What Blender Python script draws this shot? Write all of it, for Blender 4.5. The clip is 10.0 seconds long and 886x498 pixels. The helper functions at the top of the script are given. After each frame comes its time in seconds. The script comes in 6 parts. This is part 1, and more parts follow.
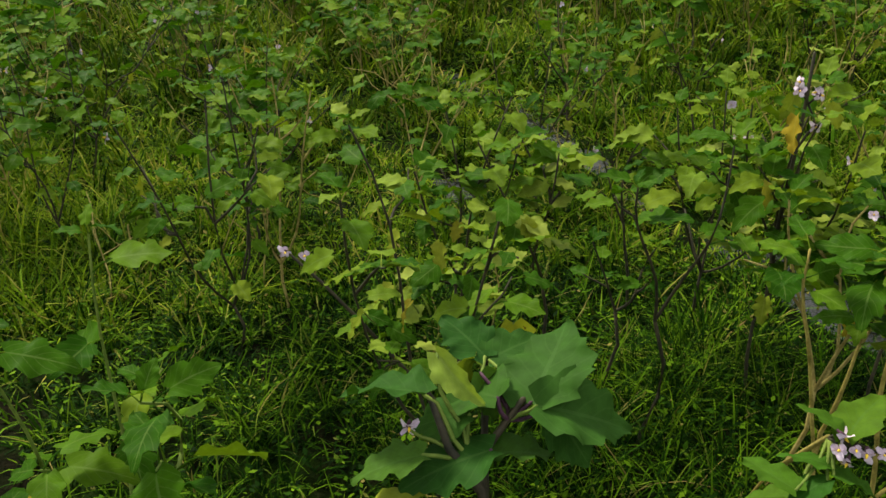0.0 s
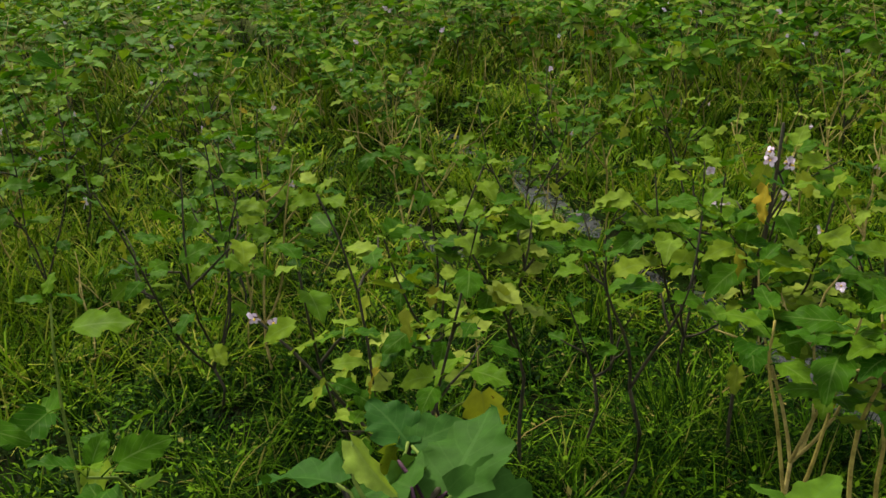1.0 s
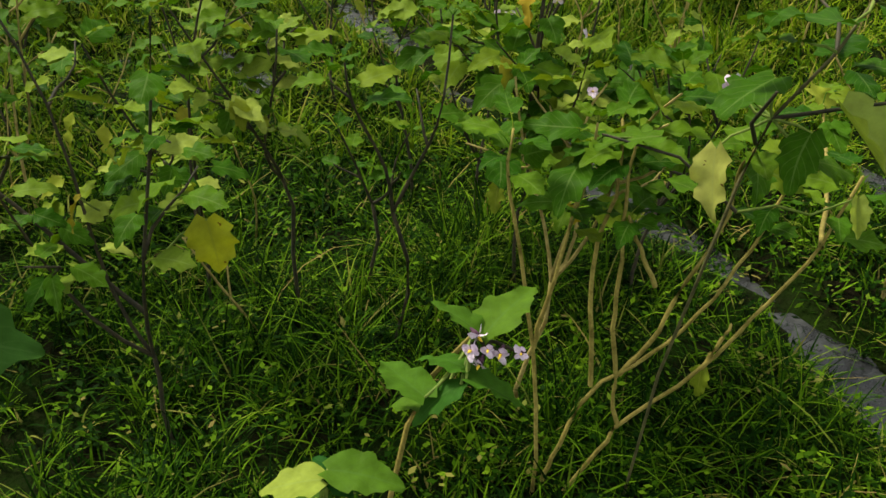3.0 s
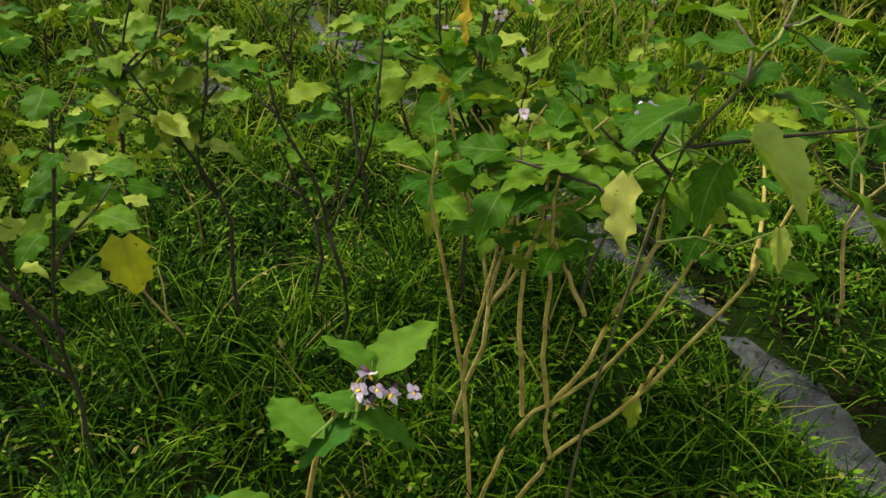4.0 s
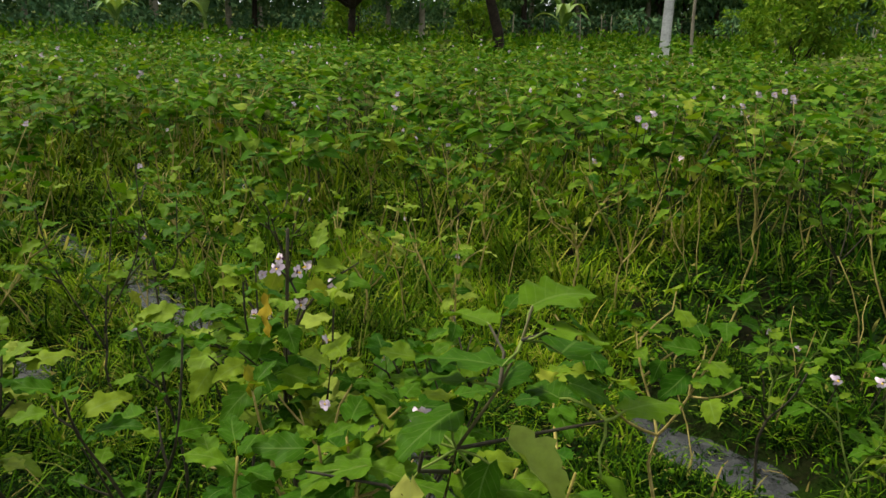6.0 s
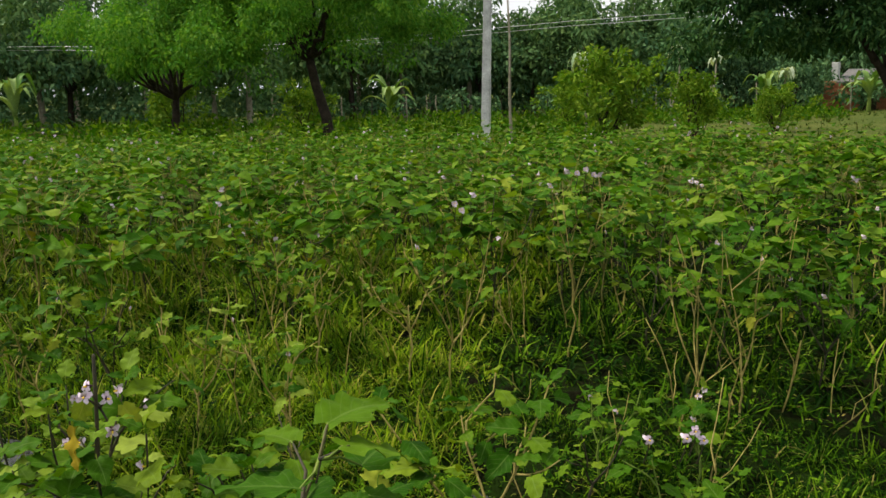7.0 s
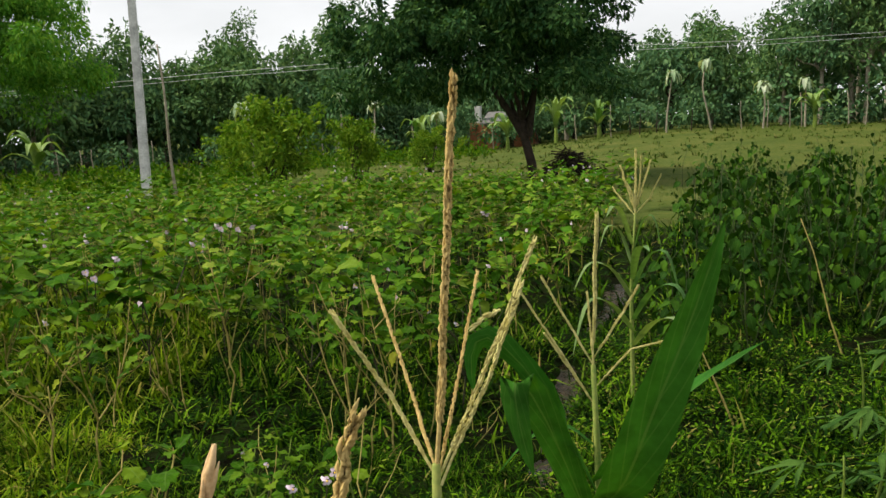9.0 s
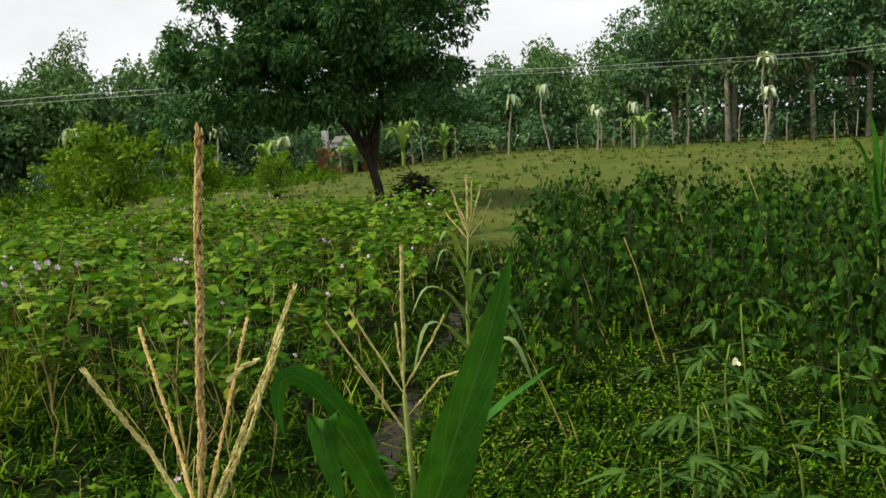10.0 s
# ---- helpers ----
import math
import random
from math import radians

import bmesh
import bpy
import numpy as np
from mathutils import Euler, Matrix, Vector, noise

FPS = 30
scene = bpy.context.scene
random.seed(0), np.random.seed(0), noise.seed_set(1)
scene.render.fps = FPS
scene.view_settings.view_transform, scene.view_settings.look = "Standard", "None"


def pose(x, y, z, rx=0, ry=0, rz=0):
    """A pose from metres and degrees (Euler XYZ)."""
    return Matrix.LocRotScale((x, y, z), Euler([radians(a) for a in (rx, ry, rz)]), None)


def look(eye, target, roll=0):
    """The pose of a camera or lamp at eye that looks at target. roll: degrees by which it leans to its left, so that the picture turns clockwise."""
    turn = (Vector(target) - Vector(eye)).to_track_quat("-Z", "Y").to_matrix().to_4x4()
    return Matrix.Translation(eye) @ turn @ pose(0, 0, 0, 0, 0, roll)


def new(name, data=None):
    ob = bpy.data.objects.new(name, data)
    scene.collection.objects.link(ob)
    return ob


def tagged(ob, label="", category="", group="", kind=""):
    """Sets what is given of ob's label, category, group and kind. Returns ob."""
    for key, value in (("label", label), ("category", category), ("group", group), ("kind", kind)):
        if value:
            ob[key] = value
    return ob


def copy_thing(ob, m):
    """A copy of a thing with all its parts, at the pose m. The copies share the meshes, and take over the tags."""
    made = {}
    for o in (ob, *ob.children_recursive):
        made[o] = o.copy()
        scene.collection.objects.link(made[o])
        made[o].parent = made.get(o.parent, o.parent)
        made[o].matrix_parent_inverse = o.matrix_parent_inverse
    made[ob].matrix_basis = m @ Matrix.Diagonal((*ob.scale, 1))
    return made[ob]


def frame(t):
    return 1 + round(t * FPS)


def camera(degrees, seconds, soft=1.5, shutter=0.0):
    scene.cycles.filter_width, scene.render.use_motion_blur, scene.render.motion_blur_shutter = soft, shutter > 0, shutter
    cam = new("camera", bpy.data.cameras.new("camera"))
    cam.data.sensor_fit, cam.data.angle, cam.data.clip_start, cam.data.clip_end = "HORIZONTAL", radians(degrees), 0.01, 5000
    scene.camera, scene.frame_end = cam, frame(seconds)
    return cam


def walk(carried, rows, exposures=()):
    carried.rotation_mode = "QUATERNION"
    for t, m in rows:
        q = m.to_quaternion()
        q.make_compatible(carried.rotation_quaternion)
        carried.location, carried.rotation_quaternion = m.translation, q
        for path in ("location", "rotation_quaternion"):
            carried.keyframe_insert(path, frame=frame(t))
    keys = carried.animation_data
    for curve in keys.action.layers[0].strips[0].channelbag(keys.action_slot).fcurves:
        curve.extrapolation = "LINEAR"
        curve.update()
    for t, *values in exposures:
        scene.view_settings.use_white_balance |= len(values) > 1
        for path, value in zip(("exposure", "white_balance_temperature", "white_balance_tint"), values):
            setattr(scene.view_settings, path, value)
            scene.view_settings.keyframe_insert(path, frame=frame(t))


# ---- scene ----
cam = camera(56.2, 10.0, soft=1.55)
PATH = [
    (0, (-0.003, -0.08, 1.554), (-1.711, 0.496, 0.688), -2.4),
    (0.5, (0.011, -0.038, 1.569), (-1.717, 0.563, 0.761), -2.8),
    (1, (0.015, -0.003, 1.579), (-1.746, 0.582, 0.833), -2.2),
    (1.5, (0.028, 0.051, 1.576), (-1.708, 0.688, 0.816), -3.5),
    (2, (0.001, 0.136, 1.506), (-1.656, 0.78, 0.591), -1.2),
    (2.5, (0.007, 0.26, 1.477), (-1.556, 0.978, 0.456), -0.1),
    (2.7, (-0.009, 0.271, 1.465), (-1.526, 1.039, 0.413), 0.0),
    (3.8, (-0.007, 0.416, 1.422), (-1.468, 1.202, 0.307), 1.2),
    (4, (-0.009, 0.424, 1.443), (-1.49, 1.246, 0.38), 2.1),
    (4.5, (0.0, 0.434, 1.47), (-1.476, 1.402, 0.529), 5.0),
    (5, (0.02, 0.431, 1.502), (-1.463, 1.499, 0.688), 5.4),
    (5.2, (0.015, 0.453, 1.507), (-1.48, 1.548, 0.755), 4.0),
    (6.3, (0.074, 0.486, 1.601), (-1.358, 1.8, 1.129), 0.2),
    (6.5, (0.086, 0.496, 1.614), (-1.282, 1.893, 1.191), 0.2),
    (6.7, (0.115, 0.484, 1.641), (-1.173, 1.961, 1.241), -0.6),
    (7, (0.146, 0.495, 1.649), (-1.087, 2.024, 1.274), -1.1),
    (7.5, (0.194, 0.503, 1.667), (-0.868, 2.161, 1.312), -1.9),
    (8, (0.255, 0.516, 1.682), (-0.633, 2.277, 1.346), -1.8),
    (8.5, (0.314, 0.527, 1.685), (-0.417, 2.358, 1.351), -2.4),
    (9, (0.353, 0.533, 1.688), (-0.223, 2.426, 1.395), -3.0),
    (9.5, (0.398, 0.544, 1.692), (0.009, 2.484, 1.402), -3.6),
    (10, (0.447, 0.536, 1.708), (0.218, 2.506, 1.45), -3.6),
]
walk(cam, [(t, look(eye, target, roll)) for t, eye, target, roll in PATH],
     exposures=((0, 0.15), (2.5, 0.15), (3.6, 0.34), (4.2, 0.44), (5.0, 0.26), (6.5, 0.10), (8.0, 0.12), (10.0, 0.12)))

# ---- sky and sun ----
SUN_ELEVATION, SUN_AZIMUTH = 50, -105
world = bpy.data.worlds.new("world")
scene.world = world
world.use_nodes = True
wt = world.node_tree
back = wt.nodes["Background"]
sky = wt.nodes.new("ShaderNodeTexSky")
sky.sky_type, sky.sun_disc = "NISHITA", False
sky.sun_elevation, sky.sun_rotation = radians(SUN_ELEVATION), radians(SUN_AZIMUTH)
sky.air_density, sky.dust_density = 1.2, 3.0
# A broken layer of thin white cloud over the blue.
cloud_at = wt.nodes.new("ShaderNodeTexCoord")
cloud_map = wt.nodes.new("ShaderNodeMapping")
cloud_map.inputs["Scale"].default_value = (1.2, 1.2, 3.5)
cloud = wt.nodes.new("ShaderNodeTexNoise")
cloud.inputs["Scale"].default_value, cloud.inputs["Detail"].default_value = 2.2, 6
cloud_ramp = wt.nodes.new("ShaderNodeValToRGB")
cloud_ramp.color_ramp.elements[0].position, cloud_ramp.color_ramp.elements[0].color = 0.32, (0.80, 0.80, 0.80, 1)
cloud_ramp.color_ramp.elements[1].position, cloud_ramp.color_ramp.elements[1].color = 0.55, (1, 1, 1, 1)
sky_mix = wt.nodes.new("ShaderNodeMixRGB")
sky_mix.inputs[2].default_value = (15.0, 15.2, 15.4, 1)
wt.links.new(cloud_at.outputs["Generated"], cloud_map.inputs[0])
wt.links.new(cloud_map.outputs[0], cloud.inputs["Vector"])
wt.links.new(cloud.outputs[0], cloud_ramp.inputs[0])
wt.links.new(cloud_ramp.outputs[0], sky_mix.inputs[0])
wt.links.new(sky.outputs[0], sky_mix.inputs[1])
wt.links.new(sky_mix.outputs[0], back.inputs[0])
back.inputs[1].default_value = 0.062
sun = new("sun", bpy.data.lights.new("sun", "SUN"))
sun.data.energy, sun.data.angle, sun.data.color = 5.0, radians(12), (1.0, 0.93, 0.74)
sun_way = Vector((math.sin(radians(SUN_AZIMUTH)) * math.cos(radians(SUN_ELEVATION)),
                  math.cos(radians(SUN_AZIMUTH)) * math.cos(radians(SUN_ELEVATION)), math.sin(radians(SUN_ELEVATION))))
sun.matrix_world = look(sun_way * 50, (0, 0, 0))


# ---- materials ----
def node_material(name):
    m = bpy.data.materials.new(name)
    m.use_nodes = True
    return m, m.node_tree, m.node_tree.nodes["Principled BSDF"]


def link(t, a, b):
    t.links.new(a, b)


def noise_node(t, scale, detail=3.0, rough=0.6, coords="Object"):
    where = t.nodes.new("ShaderNodeTexCoord")
    n = t.nodes.new("ShaderNodeTexNoise")
    n.inputs["Scale"].default_value, n.inputs["Detail"].default_value, n.inputs["Roughness"].default_value = scale, detail, rough
    link(t, where.outputs[coords], n.inputs["Vector"])
    return n


def ramp_node(t, source, stops):
    r = t.nodes.new("ShaderNodeValToRGB")
    for i, (at, colour) in enumerate(stops):
        e = r.color_ramp.elements[i] if i < 2 else r.color_ramp.elements.new(at)
        e.position, e.color = at, (*colour, 1)
    link(t, source, r.inputs[0])
    return r


def mix_node(t, kind, factor, a, b):
    m = t.nodes.new("ShaderNodeMixRGB")
    m.blend_type = kind
    for socket, value in zip(m.inputs, (factor, a, b)):
        if isinstance(value, (int, float)):
            socket.default_value = value
        elif isinstance(value, tuple):
            socket.default_value = (*value, 1)
        else:
            link(t, value, socket)
    return m.outputs[0]


def math_node(t, kind, a, b=0.0):
    m = t.nodes.new("ShaderNodeMath")
    m.operation = kind
    for socket, value in zip(m.inputs, (a, b)):
        if isinstance(value, (int, float)):
            socket.default_value = value
        else:
            link(t, value, socket)
    return m.outputs[0]


def bump_node(t, bsdf, height, strength, distance=0.01):
    b = t.nodes.new("ShaderNodeBump")
    b.inputs["Strength"].default_value, b.inputs["Distance"].default_value = strength, distance
    link(t, height, b.inputs["Height"])
    link(t, b.outputs[0], bsdf.inputs["Normal"])


def each_random(t):
    """A number for each object and each loose piece of a mesh."""
    a, b = t.nodes.new("ShaderNodeObjectInfo"), t.nodes.new("ShaderNodeNewGeometry")
    return math_node(t, "FRACT", math_node(t, "ADD", a.outputs["Random"], b.outputs["Random Per Island"]))


def leaf_material(name, stops, veins=(0.16, 0.24, 0.06), vein=0.35, rough=0.55, through_light=0.22, spots=None, specular=0.03):
    m, t, p = node_material(name)
    r = each_random(t)
    base = ramp_node(t, r, stops).outputs[0]
    blotch = noise_node(t, 22.0, 4)
    base = mix_node(t, "OVERLAY", 0.6, base, blotch.outputs[0])
    if vein:
        uv = t.nodes.new("ShaderNodeUVMap")
        cut = t.nodes.new("ShaderNodeSeparateXYZ")
        link(t, uv.outputs[0], cut.inputs[0])
        across = math_node(t, "ABSOLUTE", math_node(t, "SUBTRACT", cut.outputs[0], 0.5))
        rib = math_node(t, "LESS_THAN", across, 0.025)
        side = math_node(t, "SINE", math_node(t, "MULTIPLY", math_node(t, "SUBTRACT", cut.outputs[1], math_node(t, "MULTIPLY", across, 0.7)), 38.0))
        side = math_node(t, "GREATER_THAN", side, 0.93)
        lines = math_node(t, "MAXIMUM", rib, math_node(t, "MULTIPLY", side, 0.5))
        base = mix_node(t, "MIX", math_node(t, "MULTIPLY", lines, vein), base, veins)
        bump_node(t, p, math_node(t, "ADD", lines, blotch.outputs[0]), 0.25, 0.004)
    if spots:
        holes = noise_node(t, 38.0, 2)
        where = math_node(t, "GREATER_THAN", holes.outputs[0], 0.66)
        base = mix_node(t, "MIX", where, base, spots)
    link(t, base, p.inputs["Base Color"])
    p.inputs["Roughness"].default_value = rough
    p.inputs["Specular IOR Level"].default_value = specular
    if through_light:
        thin, mix = t.nodes.new("ShaderNodeBsdfTranslucent"), t.nodes.new("ShaderNodeMixShader")
        link(t, mix_node(t, "MULTIPLY", 1.0, base, (1.0, 1.0, 0.3)), thin.inputs[0])
        mix.inputs[0].default_value = through_light
        link(t, p.outputs[0], mix.inputs[1])
        link(t, thin.outputs[0], mix.inputs[2])
        link(t, mix.outputs[0], t.nodes["Material Output"].inputs[0])
    return m


def grass_material(name, stops):
    """Blades that differ one by one and patch by patch."""
    m, t, p = node_material(name)
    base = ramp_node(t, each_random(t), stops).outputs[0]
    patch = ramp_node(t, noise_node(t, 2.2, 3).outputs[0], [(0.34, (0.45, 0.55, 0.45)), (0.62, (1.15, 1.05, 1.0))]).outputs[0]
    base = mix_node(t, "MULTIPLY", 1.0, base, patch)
    link(t, base, p.inputs["Base Color"])
    p.inputs["Roughness"].default_value, p.inputs["Specular IOR Level"].default_value = 0.6, 0.02
    thin, mix = t.nodes.new("ShaderNodeBsdfTranslucent"), t.nodes.new("ShaderNodeMixShader")
    link(t, base, thin.inputs[0])
    mix.inputs[0].default_value = 0.12
    link(t, p.outputs[0], mix.inputs[1])
    link(t, thin.outputs[0], mix.inputs[2])
    link(t, mix.outputs[0], t.nodes["Material Output"].inputs[0])
    return m


def plain_material(name, a, b, scale=20.0, rough=0.7, relief=0.4, distance=0.004, metal=0.0):
    """Two tones mixed by a coarse and a fine noise, with relief."""
    m, t, p = node_material(name)
    coarse, fine = noise_node(t, scale, 4), noise_node(t, scale * 7, 3)
    level = math_node(t, "ADD", math_node(t, "MULTIPLY", coarse.outputs[0], 0.65), math_node(t, "MULTIPLY", fine.outputs[0], 0.35))
    link(t, ramp_node(t, level, [(0.36, a), (0.64, b)]).outputs[0], p.inputs["Base Color"])
    p.inputs["Roughness"].default_value, p.inputs["Metallic"].default_value, p.inputs["Specular IOR Level"].default_value = rough, metal, 0.2
    bump_node(t, p, level, relief, distance)
    return m


EGG_LEAF = leaf_material("eggplant_leaf", [(0.0, (0.019, 0.072, 0.003)), (0.45, (0.045, 0.118, 0.005)), (0.8, (0.088, 0.168, 0.008)), (1.0, (0.145, 0.210, 0.014))], through_light=0.30, rough=0.5, specular=0.025)
FIELD_LEAF = leaf_material("field_eggplant_leaf", [(0.0, (0.022, 0.082, 0.004)), (0.4, (0.054, 0.148, 0.008)), (0.8, (0.108, 0.210, 0.014)), (1.0, (0.20, 0.28, 0.030))], through_light=0.30, rough=0.5, specular=0.02)
EGG_LEAF_BLUE = leaf_material("broad_leaf", [(0.0, (0.022, 0.074, 0.011)), (0.6, (0.038, 0.100, 0.014)), (1.0, (0.078, 0.150, 0.016))], veins=(0.08, 0.16, 0.04), vein=0.25)
SOFT_GREEN = leaf_material("soft_green_leaf", [(0.0, (0.015, 0.070, 0.010)), (0.5, (0.036, 0.105, 0.008)), (1.0, (0.082, 0.155, 0.011))], veins=(0.08, 0.16, 0.04), vein=0.2)
EGG_LEAF_PALE = leaf_material("pale_eggplant_leaf", [(0.0, (0.10, 0.17, 0.012)), (0.6, (0.16, 0.235, 0.022)), (1.0, (0.24, 0.30, 0.045))], veins=(0.22, 0.30, 0.08), vein=0.25)
FOLDED_PALE = leaf_material("folded_pale_leaf", [(0.0, (0.24, 0.34, 0.05)), (1.0, (0.33, 0.41, 0.09))], veins=(0.31, 0.39, 0.13), vein=0.25, through_light=0.45)
LIGHT_YELLOW = leaf_material("light_yellow_leaf", [(0.0, (0.29, 0.32, 0.06)), (1.0, (0.34, 0.36, 0.08))], veins=(0.28, 0.32, 0.09), spots=(0.12, 0.08, 0.02), through_light=0.35)
OLIVE_YELLOW = leaf_material("olive_yellow_leaf", [(0.0, (0.20, 0.25, 0.010)), (1.0, (0.29, 0.32, 0.018))], veins=(0.20, 0.22, 0.03), spots=(0.13, 0.08, 0.01))
YELLOW_LEAF = leaf_material("yellowed_leaf", [(0.0, (0.16, 0.22, 0.016)), (0.75, (0.27, 0.30, 0.03)), (1.0, (0.33, 0.24, 0.02))], veins=(0.28, 0.30, 0.06), spots=(0.09, 0.05, 0.01))
STEM_DARK = plain_material("purple_black_stem", (0.016, 0.018, 0.012), (0.060, 0.050, 0.026), 30)
STEM_BROWN = plain_material("brown_green_stem", (0.05, 0.05, 0.02), (0.14, 0.13, 0.05), 24)
STEM_OLIVE = plain_material("olive_tan_stem", (0.12, 0.10, 0.016), (0.37, 0.305, 0.075), 24)
STEM_TAN = plain_material("woody_tan_stem", (0.16, 0.125, 0.028), (0.40, 0.33, 0.11), 24)
STEM_GREEN = plain_material("green_stem", (0.09, 0.15, 0.02), (0.18, 0.24, 0.04), 24)
BEAN_STEM = plain_material("dark_bean_stem", (0.018, 0.030, 0.008), (0.05, 0.07, 0.02), 24)
PETAL = plain_material("pale_violet_petal", (0.44, 0.31, 0.42), (0.74, 0.64, 0.72), 60, 0.6, 0.2)
ANTHER = plain_material("yellow_anther", (0.62, 0.42, 0.03), (0.75, 0.55, 0.05), 80, 0.6, 0.2)
CREAM = plain_material("cream_petal", (0.75, 0.74, 0.42), (0.88, 0.86, 0.62), 60, 0.6, 0.2)
# Lowest stops near black: shade deep between the blades put into their colour.
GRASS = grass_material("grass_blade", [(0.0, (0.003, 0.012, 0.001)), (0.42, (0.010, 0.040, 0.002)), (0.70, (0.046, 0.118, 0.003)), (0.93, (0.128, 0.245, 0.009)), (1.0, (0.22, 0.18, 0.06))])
# Paler copy of GRASS: sunlit brightness of the open rows put into the colour.
GRASS_SUNLIT = grass_material("sunlit_grass_blade", [(0.0, (0.036, 0.090, 0.002)), (0.4, (0.104, 0.200, 0.004)), (0.8, (0.190, 0.285, 0.009)), (1.0, (0.30, 0.27, 0.06))])
LAWN = leaf_material("lawn_blade", [(0.0, (0.032, 0.066, 0.009)), (0.5, (0.056, 0.092, 0.014)), (0.85, (0.088, 0.118, 0.022)), (1.0, (0.16, 0.14, 0.05))], vein=0, through_light=0.12)
BEAN_LEAF = leaf_material("bean_leaf", [(0.0, (0.007, 0.028, 0.003)), (0.6, (0.018, 0.058, 0.005)), (1.0, (0.052, 0.120, 0.008))], vein=0.2, through_light=0.15)
OKRA_LEAF = leaf_material("okra_leaf", [(0.0, (0.018, 0.055, 0.010)), (1.0, (0.055, 0.110, 0.020))], vein=0.3, through_light=0.1)
MAIZE_LEAF = leaf_material("maize_leaf", [(0.0, (0.020, 0.098, 0.011)), (1.0, (0.040, 0.135, 0.014))], vein=0.3, through_light=0.3, rough=0.38)
MAIZE_PALE = leaf_material("withering_maize_leaf", [(0.0, (0.07, 0.16, 0.045)), (1.0, (0.19, 0.27, 0.11))], vein=0, through_light=0.3, rough=0.4)
TREE_LEAF = leaf_material("dark_tree_leaf", [(0.0, (0.015, 0.050, 0.018)), (0.6, (0.040, 0.105, 0.032)), (1.0, (0.11, 0.20, 0.060))], vein=0, through_light=0.15)
LIME_LEAF = leaf_material("fresh_green_tree_leaf", [(0.0, (0.055, 0.180, 0.020)), (0.6, (0.100, 0.260, 0.030)), (1.0, (0.19, 0.34, 0.045))], vein=0, through_light=0.35)
# Far leaves are paler and bluer, with distance haze put into their colour.
HAZED_LEAF = leaf_material("hazed_tree_leaf", [(0.0, (0.050, 0.115, 0.044)), (0.6, (0.092, 0.175, 0.060)), (1.0, (0.155, 0.245, 0.078))], vein=0, through_light=0.1)
BUSH_LEAF = leaf_material("bush_leaf", [(0.0, (0.060, 0.150, 0.010)), (0.6, (0.130, 0.240, 0.018)), (1.0, (0.24, 0.33, 0.035))], vein=0, through_light=0.25)
# The same painted haze over a darker leaf.
HAZED_DARK = leaf_material("hazed_dark_leaf", [(0.0, (0.040, 0.100, 0.048)), (0.6, (0.076, 0.155, 0.064)), (1.0, (0.125, 0.215, 0.085))], vein=0, through_light=0.1)
PALE_LEAF = leaf_material("pale_drooping_leaf", [(0.0, (0.24, 0.34, 0.20)), (1.0, (0.56, 0.62, 0.46))], vein=0.2, rough=0.35)
BANANA = leaf_material("banana_leaf", [(0.0, (0.07, 0.17, 0.03)), (1.0, (0.26, 0.36, 0.12))], vein=0.3, rough=0.35)
TASSEL = plain_material("dry_maize_tassel", (0.33, 0.21, 0.06), (0.60, 0.45, 0.18), 70, 0.8, 0.8, 0.003)
HUSK = plain_material("dry_peach_husk", (0.42, 0.25, 0.10), (0.70, 0.50, 0.28), 60, 0.8, 0.6, 0.003)
TASSEL_PALE = plain_material("pale_maize_tassel", (0.34, 0.29, 0.07), (0.66, 0.60, 0.26), 90, 0.8, 0.8, 0.003)
STALK = plain_material("maize_stalk", (0.10, 0.17, 0.03), (0.26, 0.28, 0.07), 18)
BARK = plain_material("bark", (0.012, 0.009, 0.006), (0.045, 0.034, 0.023), 6, 0.9, 0.9, 0.03)
PALE_BARK = plain_material("pale_bark", (0.16, 0.14, 0.10), (0.34, 0.31, 0.24), 6, 0.9, 0.6, 0.02)
CONCRETE = plain_material("weathered_concrete", (0.30, 0.30, 0.30), (0.66, 0.66, 0.65), 4, 0.85, 0.4, 0.01)
WIRE = plain_material("aluminium_cable", (0.45, 0.46, 0.46), (0.6, 0.6, 0.6), 9, 0.5, 0.1, metal=0.6)
BRICK_WALL = plain_material("red_brick", (0.22, 0.075, 0.035), (0.36, 0.15, 0.08), 5, 0.9, 0.5, 0.01)
WHITEWASH = plain_material("whitewashed_plaster", (0.34, 0.34, 0.33), (0.56, 0.56, 0.54), 3, 0.85)
TIN = plain_material("grey_tin_sheet", (0.08, 0.08, 0.08), (0.17, 0.165, 0.16), 3, 0.9, 0.3)


